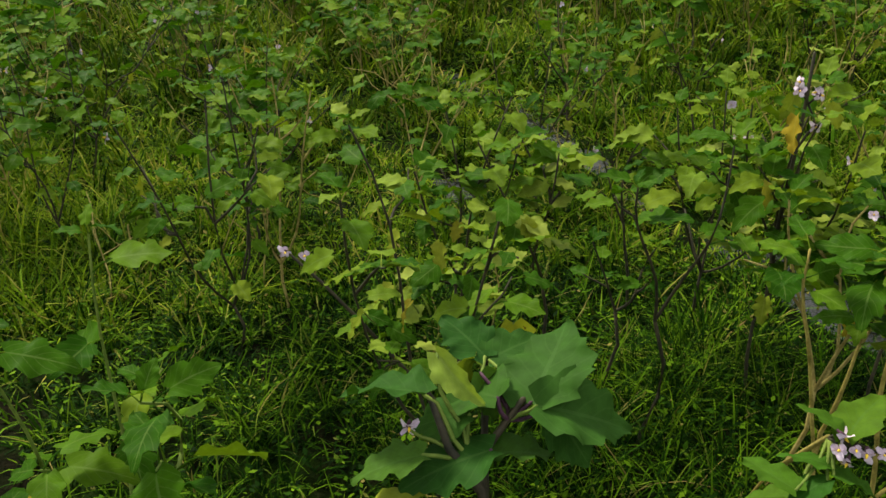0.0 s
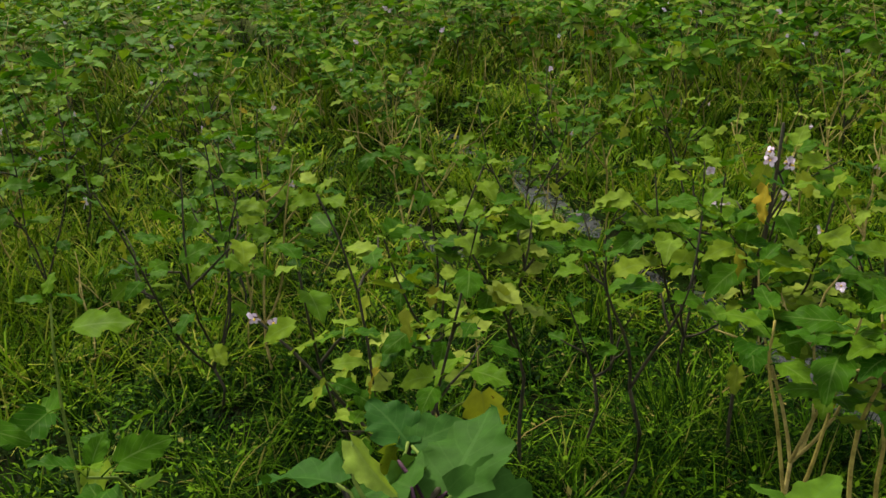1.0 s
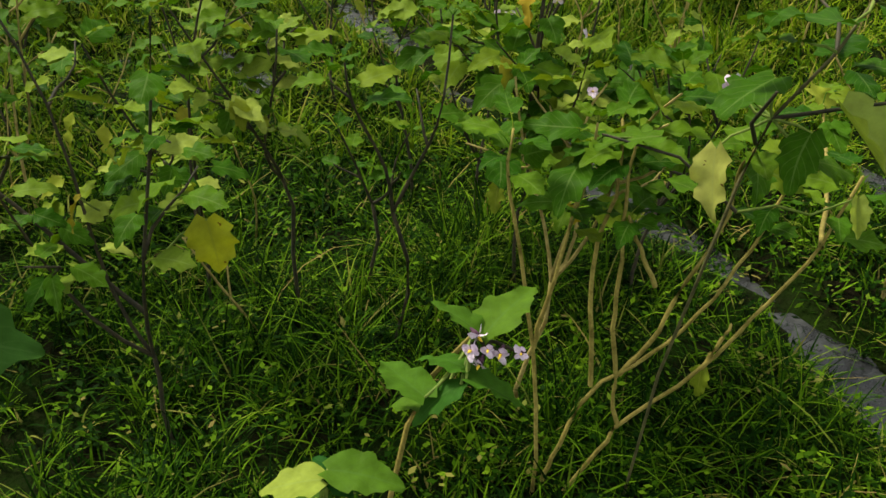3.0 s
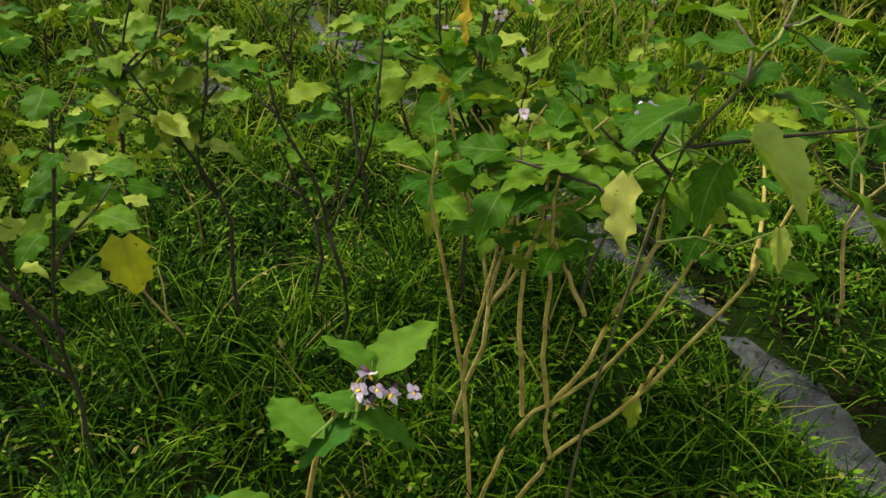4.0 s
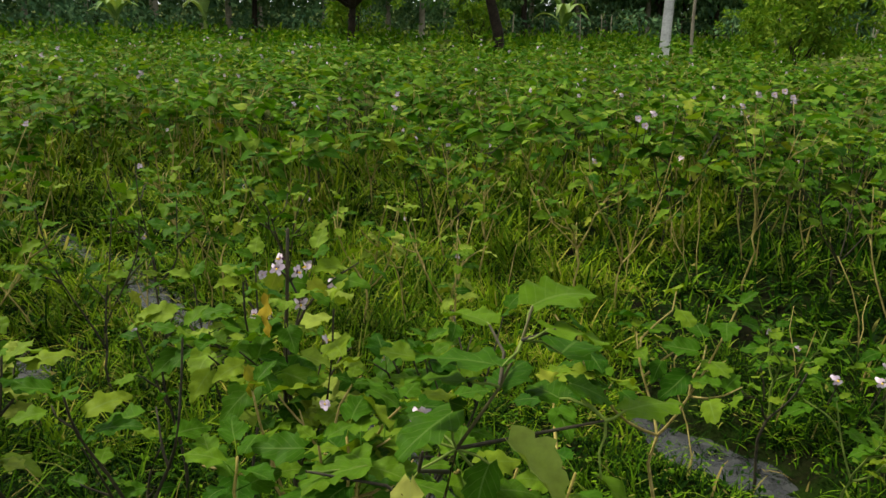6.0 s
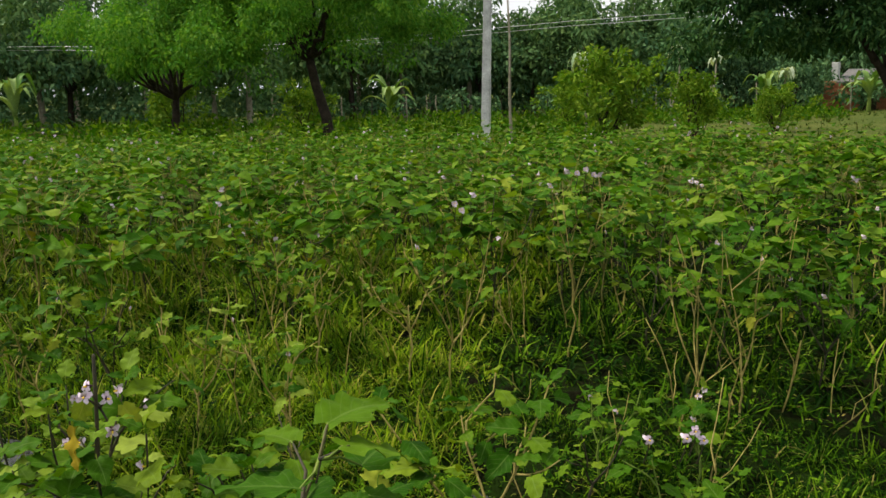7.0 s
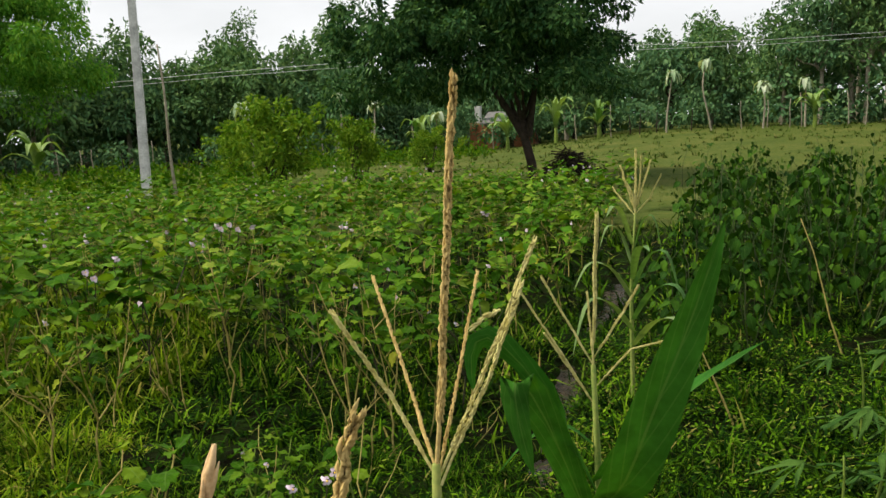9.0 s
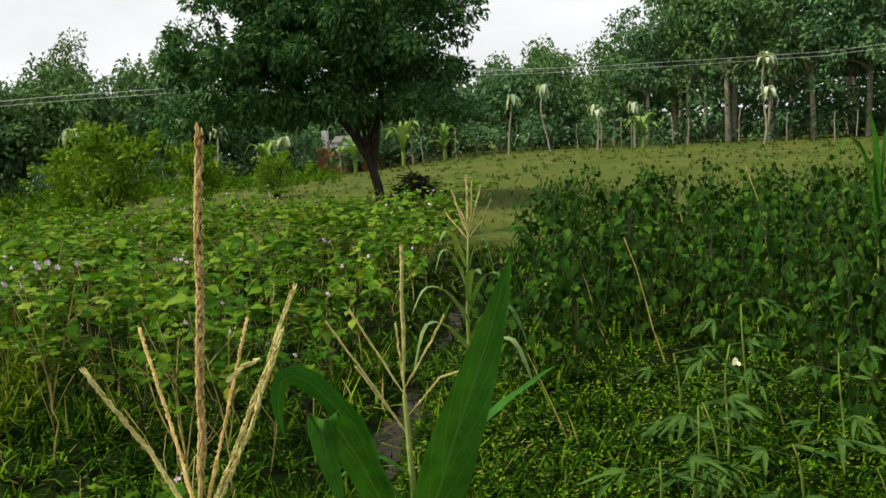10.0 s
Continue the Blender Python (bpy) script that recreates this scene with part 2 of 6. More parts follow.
def ground_material():
    m, t, p = node_material("field_ground")
    geo = t.nodes.new("ShaderNodeNewGeometry")
    cut = t.nodes.new("ShaderNodeSeparateXYZ")
    link(t, geo.outputs["Position"], cut.inputs[0])
    fine, coarse, wide = noise_node(t, 46, 5), noise_node(t, 5, 4), noise_node(t, 0.35, 4)
    # Wet soil and moss taken near black: shade under the grass put into colour.
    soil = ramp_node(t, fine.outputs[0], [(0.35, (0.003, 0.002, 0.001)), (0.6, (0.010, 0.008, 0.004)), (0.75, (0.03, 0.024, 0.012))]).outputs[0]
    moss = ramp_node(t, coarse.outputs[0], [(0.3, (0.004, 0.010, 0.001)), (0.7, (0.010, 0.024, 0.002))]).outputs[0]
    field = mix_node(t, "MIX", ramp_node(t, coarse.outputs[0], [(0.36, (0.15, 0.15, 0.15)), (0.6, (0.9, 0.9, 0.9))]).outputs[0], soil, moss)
    turf = ramp_node(t, mix_node(t, "MIX", 0.5, coarse.outputs[0], wide.outputs[0]), [(0.32, (0.034, 0.056, 0.011)), (0.5, (0.066, 0.088, 0.018)), (0.68, (0.120, 0.115, 0.034))]).outputs[0]
    # Turf begins past the crops.
    r = math_node(t, "SQRT", math_node(t, "ADD", math_node(t, "POWER", cut.outputs[0], 2.0), math_node(t, "POWER", cut.outputs[1], 2.0)))
    edge = math_node(t, "ADD", r, math_node(t, "MULTIPLY", wide.outputs[0], 4.0))
    far = ramp_node(t, math_node(t, "MULTIPLY", edge, 0.02), [(0.27, (0, 0, 0)), (0.33, (1, 1, 1))]).outputs[0]
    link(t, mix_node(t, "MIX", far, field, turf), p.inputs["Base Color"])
    p.inputs["Roughness"].default_value, p.inputs["Specular IOR Level"].default_value = 0.9, 0.03
    bump_node(t, p, fine.outputs[0], 0.7, 0.03)
    return m


def water_material(name="muddy_water", a=(0.010, 0.011, 0.011), b=(0.028, 0.030, 0.030), gloss=0.5):
    """Shallow water with silt showing through in patches."""
    m, t, p = node_material(name)
    n, s, silt = noise_node(t, 7, 3), noise_node(t, 60, 3), noise_node(t, 13, 5, 0.7)
    patch = ramp_node(t, silt.outputs[0], [(0.46, (0, 0, 0)), (0.60, (1, 1, 1))]).outputs[0]
    clear = ramp_node(t, n.outputs[0], [(0.3, a), (0.7, b)]).outputs[0]
    mud = ramp_node(t, s.outputs[0], [(0.3, tuple(1.0 * x for x in b)), (0.7, tuple(1.9 * x for x in b))]).outputs[0]
    link(t, mix_node(t, "MIX", patch, clear, mud), p.inputs["Base Color"])
    link(t, math_node(t, "ADD", 0.12, math_node(t, "MULTIPLY", patch, 0.45)), p.inputs["Roughness"])
    p.inputs["IOR"].default_value = 1.33
    p.inputs["Specular IOR Level"].default_value = gloss
    bump_node(t, p, math_node(t, "ADD", s.outputs[0], patch), 0.22, 0.004)
    return m


GROUND, WATER = ground_material(), water_material()
# Muddy ditch water; its dark brown also puts reflected trees into the colour.
DITCH_WATER = water_material("brown_ditch_water", (0.012, 0.008, 0.004), (0.024, 0.016, 0.009), 0.35)
CALYX = plain_material("purple_calyx", (0.035, 0.014, 0.030), (0.10, 0.045, 0.07), 60, 0.7, 0.3)


# ---- mesh helpers ----


def quad_mesh(name, verts, quads, material, uv=None, smooth=True):
    """A mesh from arrays of corners and of four-cornered faces (a face whose last two corners are the same becomes a triangle)."""
    verts, quads = np.asarray(verts, np.float32).reshape(-1, 3), np.asarray(quads, np.int64).reshape(-1, 4)
    tri = quads[:, 2] == quads[:, 3]
    sizes = np.where(tri, 3, 4)
    keep = np.ones(quads.shape, bool)
    keep[tri, 3] = False
    corners = quads[keep]
    me = bpy.data.meshes.new(name)
    me.vertices.add(len(verts))
    me.vertices.foreach_set("co", verts.ravel())
    me.loops.add(len(corners))
    me.loops.foreach_set("vertex_index", corners.astype(np.int32))
    me.polygons.add(len(quads))
    me.polygons.foreach_set("loop_start", np.concatenate([[0], np.cumsum(sizes)[:-1]]).astype(np.int32))
    me.polygons.foreach_set("use_smooth", np.full(len(quads), smooth))
    if uv is not None:
        layer = me.uv_layers.new(name="uv")
        layer.data.foreach_set("uv", np.asarray(uv, np.float32)[corners].ravel())
    me.materials.append(material)
    me.update(calc_edges=True)
    return me


class Soup:
    """Gathers many small pieces for one mesh."""

    def __init__(self):
        self.v, self.q, self.uv, self.n = [], [], [], 0

    def add(self, v, q, uv=None):
        v, q = np.asarray(v, float).reshape(-1, 3), np.asarray(q, int).reshape(-1, 4)
        self.v.append(v)
        self.q.append(q + self.n)
        self.uv.append(np.zeros((len(v), 2)) if uv is None else np.asarray(uv, float))
        self.n += len(v)
        return self

    def mesh(self, name, material, smooth=True):
        return quad_mesh(name, np.concatenate(self.v), np.concatenate(self.q), material, np.concatenate(self.uv), smooth)


def part(name, me, parent, label="", m=None):
    ob = new(name, me)
    ob.parent = parent
    if m is not None:
        ob.matrix_basis = m
    return tagged(ob, label)


def thing(name, label, category, at=(0, 0, 0), group="", turn=0.0):
    ob = new(name)
    ob.empty_display_size = 0.1
    ob.matrix_basis = pose(*at, 0, 0, turn)
    return tagged(ob, label, category, group)


def tube(points, radii, sides=5):
    """A tapered tube along points, closed at its tip."""
    p = np.asarray(points, float)
    r = np.broadcast_to(np.asarray(radii, float), (len(p),))
    d = np.gradient(p, axis=0)
    d /= np.linalg.norm(d, axis=1)[:, None] + 1e-9
    side = np.cross(d, np.where(np.abs(d[:, 2:3]) > 0.95, [[1.0, 0, 0]], [[0, 0, 1.0]]))
    side /= np.linalg.norm(side, axis=1)[:, None] + 1e-9
    other = np.cross(d, side)
    a = np.arange(sides) * 2 * np.pi / sides
    ring = p[:, None] + r[:, None, None] * (np.cos(a)[None, :, None] * side[:, None] + np.sin(a)[None, :, None] * other[:, None])
    n = len(p)
    i, j = np.meshgrid(np.arange(n - 1), np.arange(sides), indexing="ij")
    k = (j + 1) % sides
    q = np.stack([i * sides + j, i * sides + k, (i + 1) * sides + k, (i + 1) * sides + j], -1).reshape(-1, 4)
    v = ring.reshape(-1, 3)
    last = (n - 1) * sides
    cap = [[last + j, last + (j + 1) % sides, len(v), len(v)] for j in range(sides)]
    v = np.concatenate([v, p[-1:] + d[-1:] * r[-1]])
    uv = np.stack([np.tile(a / (2 * np.pi), n), np.repeat(np.linspace(0, 1, n), sides)], -1)
    return v, np.concatenate([q, cap]), np.concatenate([uv, [[0.5, 1]]])


def bend(a, b, rng, wave=0.04, n=6, sag=0.0):
    """Points from a to b with a slight crook."""
    a, b = np.asarray(a, float), np.asarray(b, float)
    s = np.linspace(0, 1, n)[:, None]
    p = a + (b - a) * s
    off = rng.normal(0, wave, 3) * np.linalg.norm(b - a)
    p += np.sin(s * np.pi) * off + np.sin(s * 2 * np.pi) * rng.normal(0, wave * 0.5, 3) * np.linalg.norm(b - a)
    p[:, 2] -= sag * (np.sin(s[:, 0] * np.pi))
    return p


def blade_leaf(length, width, rng, rows=9, cols=4, lobes=2.4, lobe=0.16, fold=0.25, droop=0.25, ripple=0.03, heart=0.05, taper=0.75):
    """A leaf along +Y with its upper side to +Z: verts, quads, uv."""
    v = np.linspace(0, 1, rows + 1)
    half = np.sin(np.pi * np.clip(v, 0, 1) ** taper) ** 0.75 * (1 - 0.25 * v)
    half *= 1 + lobe * np.arcsin(np.sin(v * np.pi * 2 * lobes + rng.uniform(0, 1.5))) / 1.3
    half[0], half[-1] = 0.10, 0.01
    u = np.linspace(-1, 1, cols + 1)
    vv, uu = np.meshgrid(v, u, indexing="ij")
    skew = 1 + lobe * np.sin(vv * np.pi * 2 * lobes * 0.8 + rng.uniform(0, 6)) * np.sign(uu) * np.sin(np.pi * vv)
    x = uu * half[:, None] * width / 2 * skew
    y = vv * length - heart * length * np.abs(uu) * np.exp(-vv * 7)
    ph = rng.uniform(0, 6)
    z = np.abs(uu) * half[:, None] * width / 2 * fold - droop * length * vv ** 2
    z += ripple * length * np.abs(uu) ** 1.5 * np.sin(vv * 8 + ph + np.sign(uu) * 1.1)
    x += 0.05 * length * np.sin(vv * 2 + ph) * vv
    z += 0.035 * length * np.sin(uu * 2.2 + vv * 5 + ph * 2) + rng.uniform(-0.25, 0.25) * x * vv
    n = cols + 1
    i, j = np.meshgrid(np.arange(rows), np.arange(cols), indexing="ij")
    q = np.stack([i * n + j, i * n + j + 1, (i + 1) * n + j + 1, (i + 1) * n + j], -1).reshape(-1, 4)
    return np.stack([x, y, z], -1).reshape(-1, 3), q, np.stack([(uu + 1) / 2, vv], -1).reshape(-1, 2)


def egg_leaf(length, width, rng, lobes=4, cols=4, lobe=0.2, fold=0.15, droop=0.2, ripple=0.05, heart=0.10):
    """An eggplant's broad leaf along +Y: heart-shaped base, shallow forward-pointing lobes, wavy margin."""
    rows = lobes * 3
    v = np.linspace(0, 1, rows + 1)
    half = np.sin(np.pi * v ** 0.62) ** 0.85
    half[0], half[-1] = 0.34, 0.012
    tooth = np.ones((rows + 1, 2))
    for i in range(1, rows):
        tooth[i] += lobe * np.array((-1.0, -0.25, 0.45))[i % 3] * rng.uniform(0.5, 1.3, 2)
    u = np.linspace(-1, 1, cols + 1)
    vv, uu = np.meshgrid(v, u, indexing="ij")
    edge = np.where(uu < 0, tooth[:, :1], tooth[:, 1:])
    x = uu * half[:, None] * width / 2 * (1 + (edge - 1) * uu ** 2)
    y = vv * length - heart * length * np.abs(uu) * np.exp(-vv * 7) + np.where(np.arange(rows + 1)[:, None] % 3 == 2, 0.03, 0) * length * np.abs(uu)
    ph = rng.uniform(0, 6)
    z = np.abs(x) * fold - droop * length * vv ** 2 - droop * 0.6 * length * uu ** 2 * half[:, None] * 0.25
    z += ripple * length * uu ** 2 * np.sin(vv * np.pi * 2 * lobes * 0.6 + ph + np.sign(uu) * 0.9)
    z += 0.02 * length * np.abs(uu) * np.sin(vv * np.pi * 2 * lobes) + rng.uniform(-0.25, 0.25) * x * vv
    x += 0.06 * length * np.sin(vv * 2 + ph) * vv
    n = cols + 1
    i, j = np.meshgrid(np.arange(rows), np.arange(cols), indexing="ij")
    q = np.stack([i * n + j, i * n + j + 1, (i + 1) * n + j + 1, (i + 1) * n + j], -1).reshape(-1, 4)
    return np.stack([x, y, z], -1).reshape(-1, 3), q, np.stack([(uu + 1) / 2, vv], -1).reshape(-1, 2)


def leaf_pose(at, way, size=1.0, roll=0.0, up=(0, 0, 1)):
    """A pose that lays a leaf's +Y along way, its upper side upwards."""
    y = Vector(way).normalized()
    x = y.cross(Vector(up))
    x = x.normalized() if x.length > 1e-4 else Vector((1, 0, 0))
    z = x.cross(y)
    m = Matrix((x, y, z)).transposed().to_4x4()
    return Matrix.Translation(at) @ m @ Matrix.Rotation(roll, 4, "Y") @ Matrix.Scale(size, 4)


def moved(v, m):
    m = np.array(m)
    return v @ m[:3, :3].T + m[:3, 3]


# ---- ground and water ----
WET = [(2.08, 0.112, 0.120, -6.2, -0.3), (3.03, 0.14, 0.095, -2.1, -0.5), (1.24, 0.07, 0.055, -4.4, -2.2), (4.35, 0.09, 0.05, -6.0, -0.4)]


def lie(x, y):
    """The ground's height; works on arrays."""
    x, y = np.asarray(x, float), np.asarray(y, float)
    z = 0.035 + 0.018 * np.sin(x * 2.1 + 1.3 * np.sin(y * 1.7)) * np.cos(y * 2.6 + x * 0.7) + 0.010 * np.sin(x * 7.3 + y * 3.1) * np.sin(y * 8.7 - x * 2.0)
    near = np.exp(-(np.hypot(x, y) / 18) ** 4)
    z = z * near
    for at, wide, deep, x0, x1 in WET:
        run = 1 / (1 + np.exp((x0 - x) * 8)) / (1 + np.exp((x - x1) * 8))
        wander = 0.05 * np.sin(x * 2.3) + 0.03 * np.sin(x * 5.1 + at)
        z = z - run * deep * (0.82 + 0.16 * np.sin(x * 3.1 + at) + 0.12 * np.sin(x * 11.3 + y * 9.0)) * np.exp(-((y - at - wander) / (wide * (1 + 0.35 * np.sin(x * 3.7 + at * 2)))) ** 2)
    run = 1 / (1 + np.exp((3.3 - y) * 5)) / (1 + np.exp((y - 9.0) * 2))
    z = z - run * 0.12 * (0.72 + 0.38 * np.sin(y * 2.4 + 1.0)) * np.exp(-((x + 0.40 + 0.06 * np.sin(y * 1.3) + 0.03 * np.sin(y * 5.3)) / (0.10 + 0.025 * np.sin(y * 3.9))) ** 2)
    for px, py, pr in ((-4.25, 0.72, 0.17), (-3.75, 1.30, 0.16), (-3.9, 0.45, 0.13), (-5.2, 2.2, 0.3), (-0.5, 9.0, 0.2), (-1.5, 3.02, 0.25)):
        z = z - 0.07 * np.exp(-(((x - px) / pr) ** 2 + ((y - py) / (pr * 0.6)) ** 2))
    # The turf climbs gently towards the woods behind the shade tree.
    far = np.clip((np.hypot(x, y) - 21) / 26, 0, 1)
    z = z + 0.80 * far * far * (3 - 2 * far) / (1 + np.exp(-(x + 7) / 2.5)) * np.clip(1.05 - 0.022 * x, 0.3, 1.05)
    rough = np.exp(-(np.hypot(x + 1.5, y - 3) / 7) ** 4)
    z = z + rough * (0.016 * np.sin(x * 13.1 + 2 * np.sin(y * 6.3)) * np.sin(y * 15.7 + x * 4.1) + 0.009 * np.sin(x * 29 + y * 11) * np.sin(y * 33 - x * 7))
    return z


def grid_line(a, b, step, reach):
    inner = list(np.arange(a, b + 1e-6, step))
    out, g, lo, hi = [], step, a, b
    low, high = [], []
    while hi < reach or lo > -reach:
        g *= 1.3
        lo, hi = lo - g, hi + g
        low.append(lo), high.append(hi)
    return np.array(low[::-1] + inner + high)


gx, gy = grid_line(-6.5, 1.2, 0.065, 1600), grid_line(-0.6, 9.0, 0.065, 1600)
xx, yy = np.meshgrid(gx, gy, indexing="ij")
nx, ny = len(gx), len(gy)
ii, jj = np.meshgrid(np.arange(nx - 1), np.arange(ny - 1), indexing="ij")
ground_quads = np.stack([ii * ny + jj, (ii + 1) * ny + jj, (ii + 1) * ny + jj + 1, ii * ny + jj + 1], -1)
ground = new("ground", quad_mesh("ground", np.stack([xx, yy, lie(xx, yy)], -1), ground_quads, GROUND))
tagged(ground, "wet field soil with moss and coloured-in grass shade, turning to open turf", "ground", kind="structure")


def sheet(name, x0, y0, x1, y1, z, n, material, label):
    xs, ys = np.linspace(x0, x1, n), np.linspace(y0, y1, n)
    a, b = np.meshgrid(xs, ys, indexing="ij")
    i, j = np.meshgrid(np.arange(n - 1), np.arange(n - 1), indexing="ij")
    q = np.stack([i * n + j, (i + 1) * n + j, (i + 1) * n + j + 1, i * n + j + 1], -1)
    return tagged(new(name, quad_mesh(name, np.stack([a, b, np.full_like(a, z)], -1), q, material)), label, "water", kind="structure")


sheet("water", -6.6, -0.1, -0.15, 3.2, -0.025, 12, WATER, "shallow muddy rain water standing in the furrows")
sheet("water", -6.6, 3.2, -0.66, 13.5, -0.030, 12, WATER, "shallow muddy rain water standing in the furrows")
sheet("ditch_water", -0.66, 3.2, -0.15, 13.5, -0.012, 12, DITCH_WATER, "muddy rain water in the ditch, coloured dark brown like reflected trees")


# ---- eggplants ----
leaf_rng = np.random.default_rng(5)
EGG_SHAPES = [egg_leaf(0.15, w, leaf_rng, 4, 4, 0.17, f, d, 0.06) for d, f, w in
              ((0.10, 0.15, 0.110), (0.22, 0.25, 0.105), (0.35, 0.30, 0.115), (0.16, -0.10, 0.120), (0.28, 0.10, 0.100), (0.06, 0.35, 0.110))]


def with_stalk(shape, stalk, r, turn=0.5):
    """The leaf at the end of a thin curved stalk that starts at the origin."""
    v, q, uv = shape
    foot = np.array((0, stalk, stalk * turn))
    s = Soup().add(*tube([(0, 0, 0), (0, stalk * 0.55, stalk * turn * 0.75), foot], (0.0030, 0.0022, 0.0018), 4))
    s.add(v + foot, q, uv)
    return np.concatenate(s.v), np.concatenate(s.q), np.concatenate(s.uv)


EGG_LEAVES = [quad_mesh("eggplant_leaf", *s[:2], EGG_LEAF, s[2]) for s in (with_stalk(e, 0.06, 0.003) for e in EGG_SHAPES)]
EGG_LEAVES_PALE = [quad_mesh("pale_eggplant_leaf", *s[:2], EGG_LEAF_PALE, s[2]) for s in (with_stalk(e, 0.06, 0.003) for e in EGG_SHAPES)]
BIG_LEAVES = [quad_mesh("broad_leaf", *s[:2], EGG_LEAF_BLUE, s[2]) for s in
              (egg_leaf(0.19, w, leaf_rng, 5, 8, 0.14, f, d, 0.05) for d, f, w in ((0.10, 0.10, 0.165), (0.28, 0.45, 0.14), (0.20, 0.20, 0.16)))]
BROAD_LEAVES = [quad_mesh("broad_egg_leaf", *s[:2], EGG_LEAF, s[2]) for s in
                (egg_leaf(0.17, w, leaf_rng, 5, 6, 0.19, f, d, 0.045) for d, f, w in ((0.10, 0.12, 0.125), (0.22, 0.28, 0.12), (0.30, 0.15, 0.13), (0.14, -0.1, 0.12)))]
SOFT_LEAVES = [quad_mesh("soft_egg_leaf", *s[:2], SOFT_GREEN, s[2]) for s in
               (egg_leaf(0.17, w, leaf_rng, 5, 6, 0.08, f, d, 0.035) for d, f, w in ((0.12, 0.25, 0.105), (0.25, 0.4, 0.10), (0.32, 0.2, 0.11)))]
YELLOW_LEAVES = [quad_mesh("yellowed_leaf", *s[:2], YELLOW_LEAF, s[2]) for s in
                 (egg_leaf(0.13, 0.090, leaf_rng, 4, 6, 0.26, 0.35, d, 0.07) for d in (0.15, 0.35, 0.1))]
LIGHT_LEAVES = [quad_mesh("light_leaf", *s[:2], LIGHT_YELLOW, s[2]) for s in (egg_leaf(0.13, 0.075, leaf_rng, 4, 6, 0.24, 0.5, 0.12, 0.07), egg_leaf(0.13, 0.10, leaf_rng, 4, 6, 0.14, 0.15, 0.15, 0.05))]
PALE_BROAD = [quad_mesh("pale_broad_leaf", *s[:2], EGG_LEAF_PALE, s[2]) for s in (egg_leaf(0.16, 0.13, leaf_rng, 4, 6, 0.10, 0.15, 0.2, 0.04),)]
OLIVE_LEAVES = [quad_mesh("olive_yellow_leaf", *s[:2], OLIVE_YELLOW, s[2]) for s in (egg_leaf(0.13, 0.105, leaf_rng, 4, 6, 0.22, 0.25, 0.15, 0.06), egg_leaf(0.13, 0.095, leaf_rng, 4, 6, 0.16, 0.1, 0.2, 0.05))]
FOLDED_LEAVES = [quad_mesh("folded_leaf", *s[:2], FOLDED_PALE, s[2]) for s in
                 (egg_leaf(0.16, 0.075, leaf_rng, 5, 6, 0.16, f, 0.18, 0.04) for f in (1.4, 0.9))]
SMALL_SHAPES = [blade_leaf(0.14, 0.110, leaf_rng, rows=4, cols=2, droop=d, fold=f, lobe=0, taper=0.62) for d, f in ((0.08, 0.2), (0.22, 0.3), (0.35, 0.15))]


def flower_arrays(size, rng):
    """Five soft crumpled petals, some curled back."""
    s = Soup()
    for k in range(5):
        a = k * 2 * np.pi / 5 + rng.normal(0, 0.2)
        c, t = np.array((np.cos(a), np.sin(a), 0)), np.array((-np.sin(a), np.cos(a), 0))
        long, wide, curl = size * rng.uniform(0.75, 1.15), size * rng.uniform(0.30, 0.48), rng.uniform(-1.0, 0.25)
        rows = [c * long * f + (0, 0, long * (0.3 * f + curl * f * f + rng.normal(0, 0.05))) for f in (0.1, 0.5, 0.95)]
        half = (wide * 0.35, wide, wide * 0.5)
        v = [rows[i] + t * half[i] * u + np.array((0, 0, rng.normal(0, 0.10) * size)) for i in range(3) for u in (-1, 1)]
        s.add(v, [[0, 1, 3, 2], [2, 3, 5, 4]])
    return np.concatenate(s.v), np.concatenate(s.q), np.zeros((s.n, 2))


FLOWER_SHAPES = [flower_arrays(0.016, leaf_rng) for _ in range(4)]
FLOWER_SHAPE = FLOWER_SHAPES[0]
FLOWERS = [quad_mesh("flower", *f[:2], PETAL, smooth=False) for f in FLOWER_SHAPES]
FLOWER = FLOWERS[1]
CUP = quad_mesh("calyx", *tube([(0, 0, -0.016), (0, 0, -0.008), (0, 0, -0.001), (0, 0, 0.001)], [0.0016, 0.0045, 0.0060, 0.003], 6)[:2], CALYX)
CONE = quad_mesh("anther_cone", *tube([(0, 0, 0.001), (0, 0, 0.005), (0, 0, 0.010)], [0.0024, 0.0026, 0.001], 6)[:2], ANTHER)


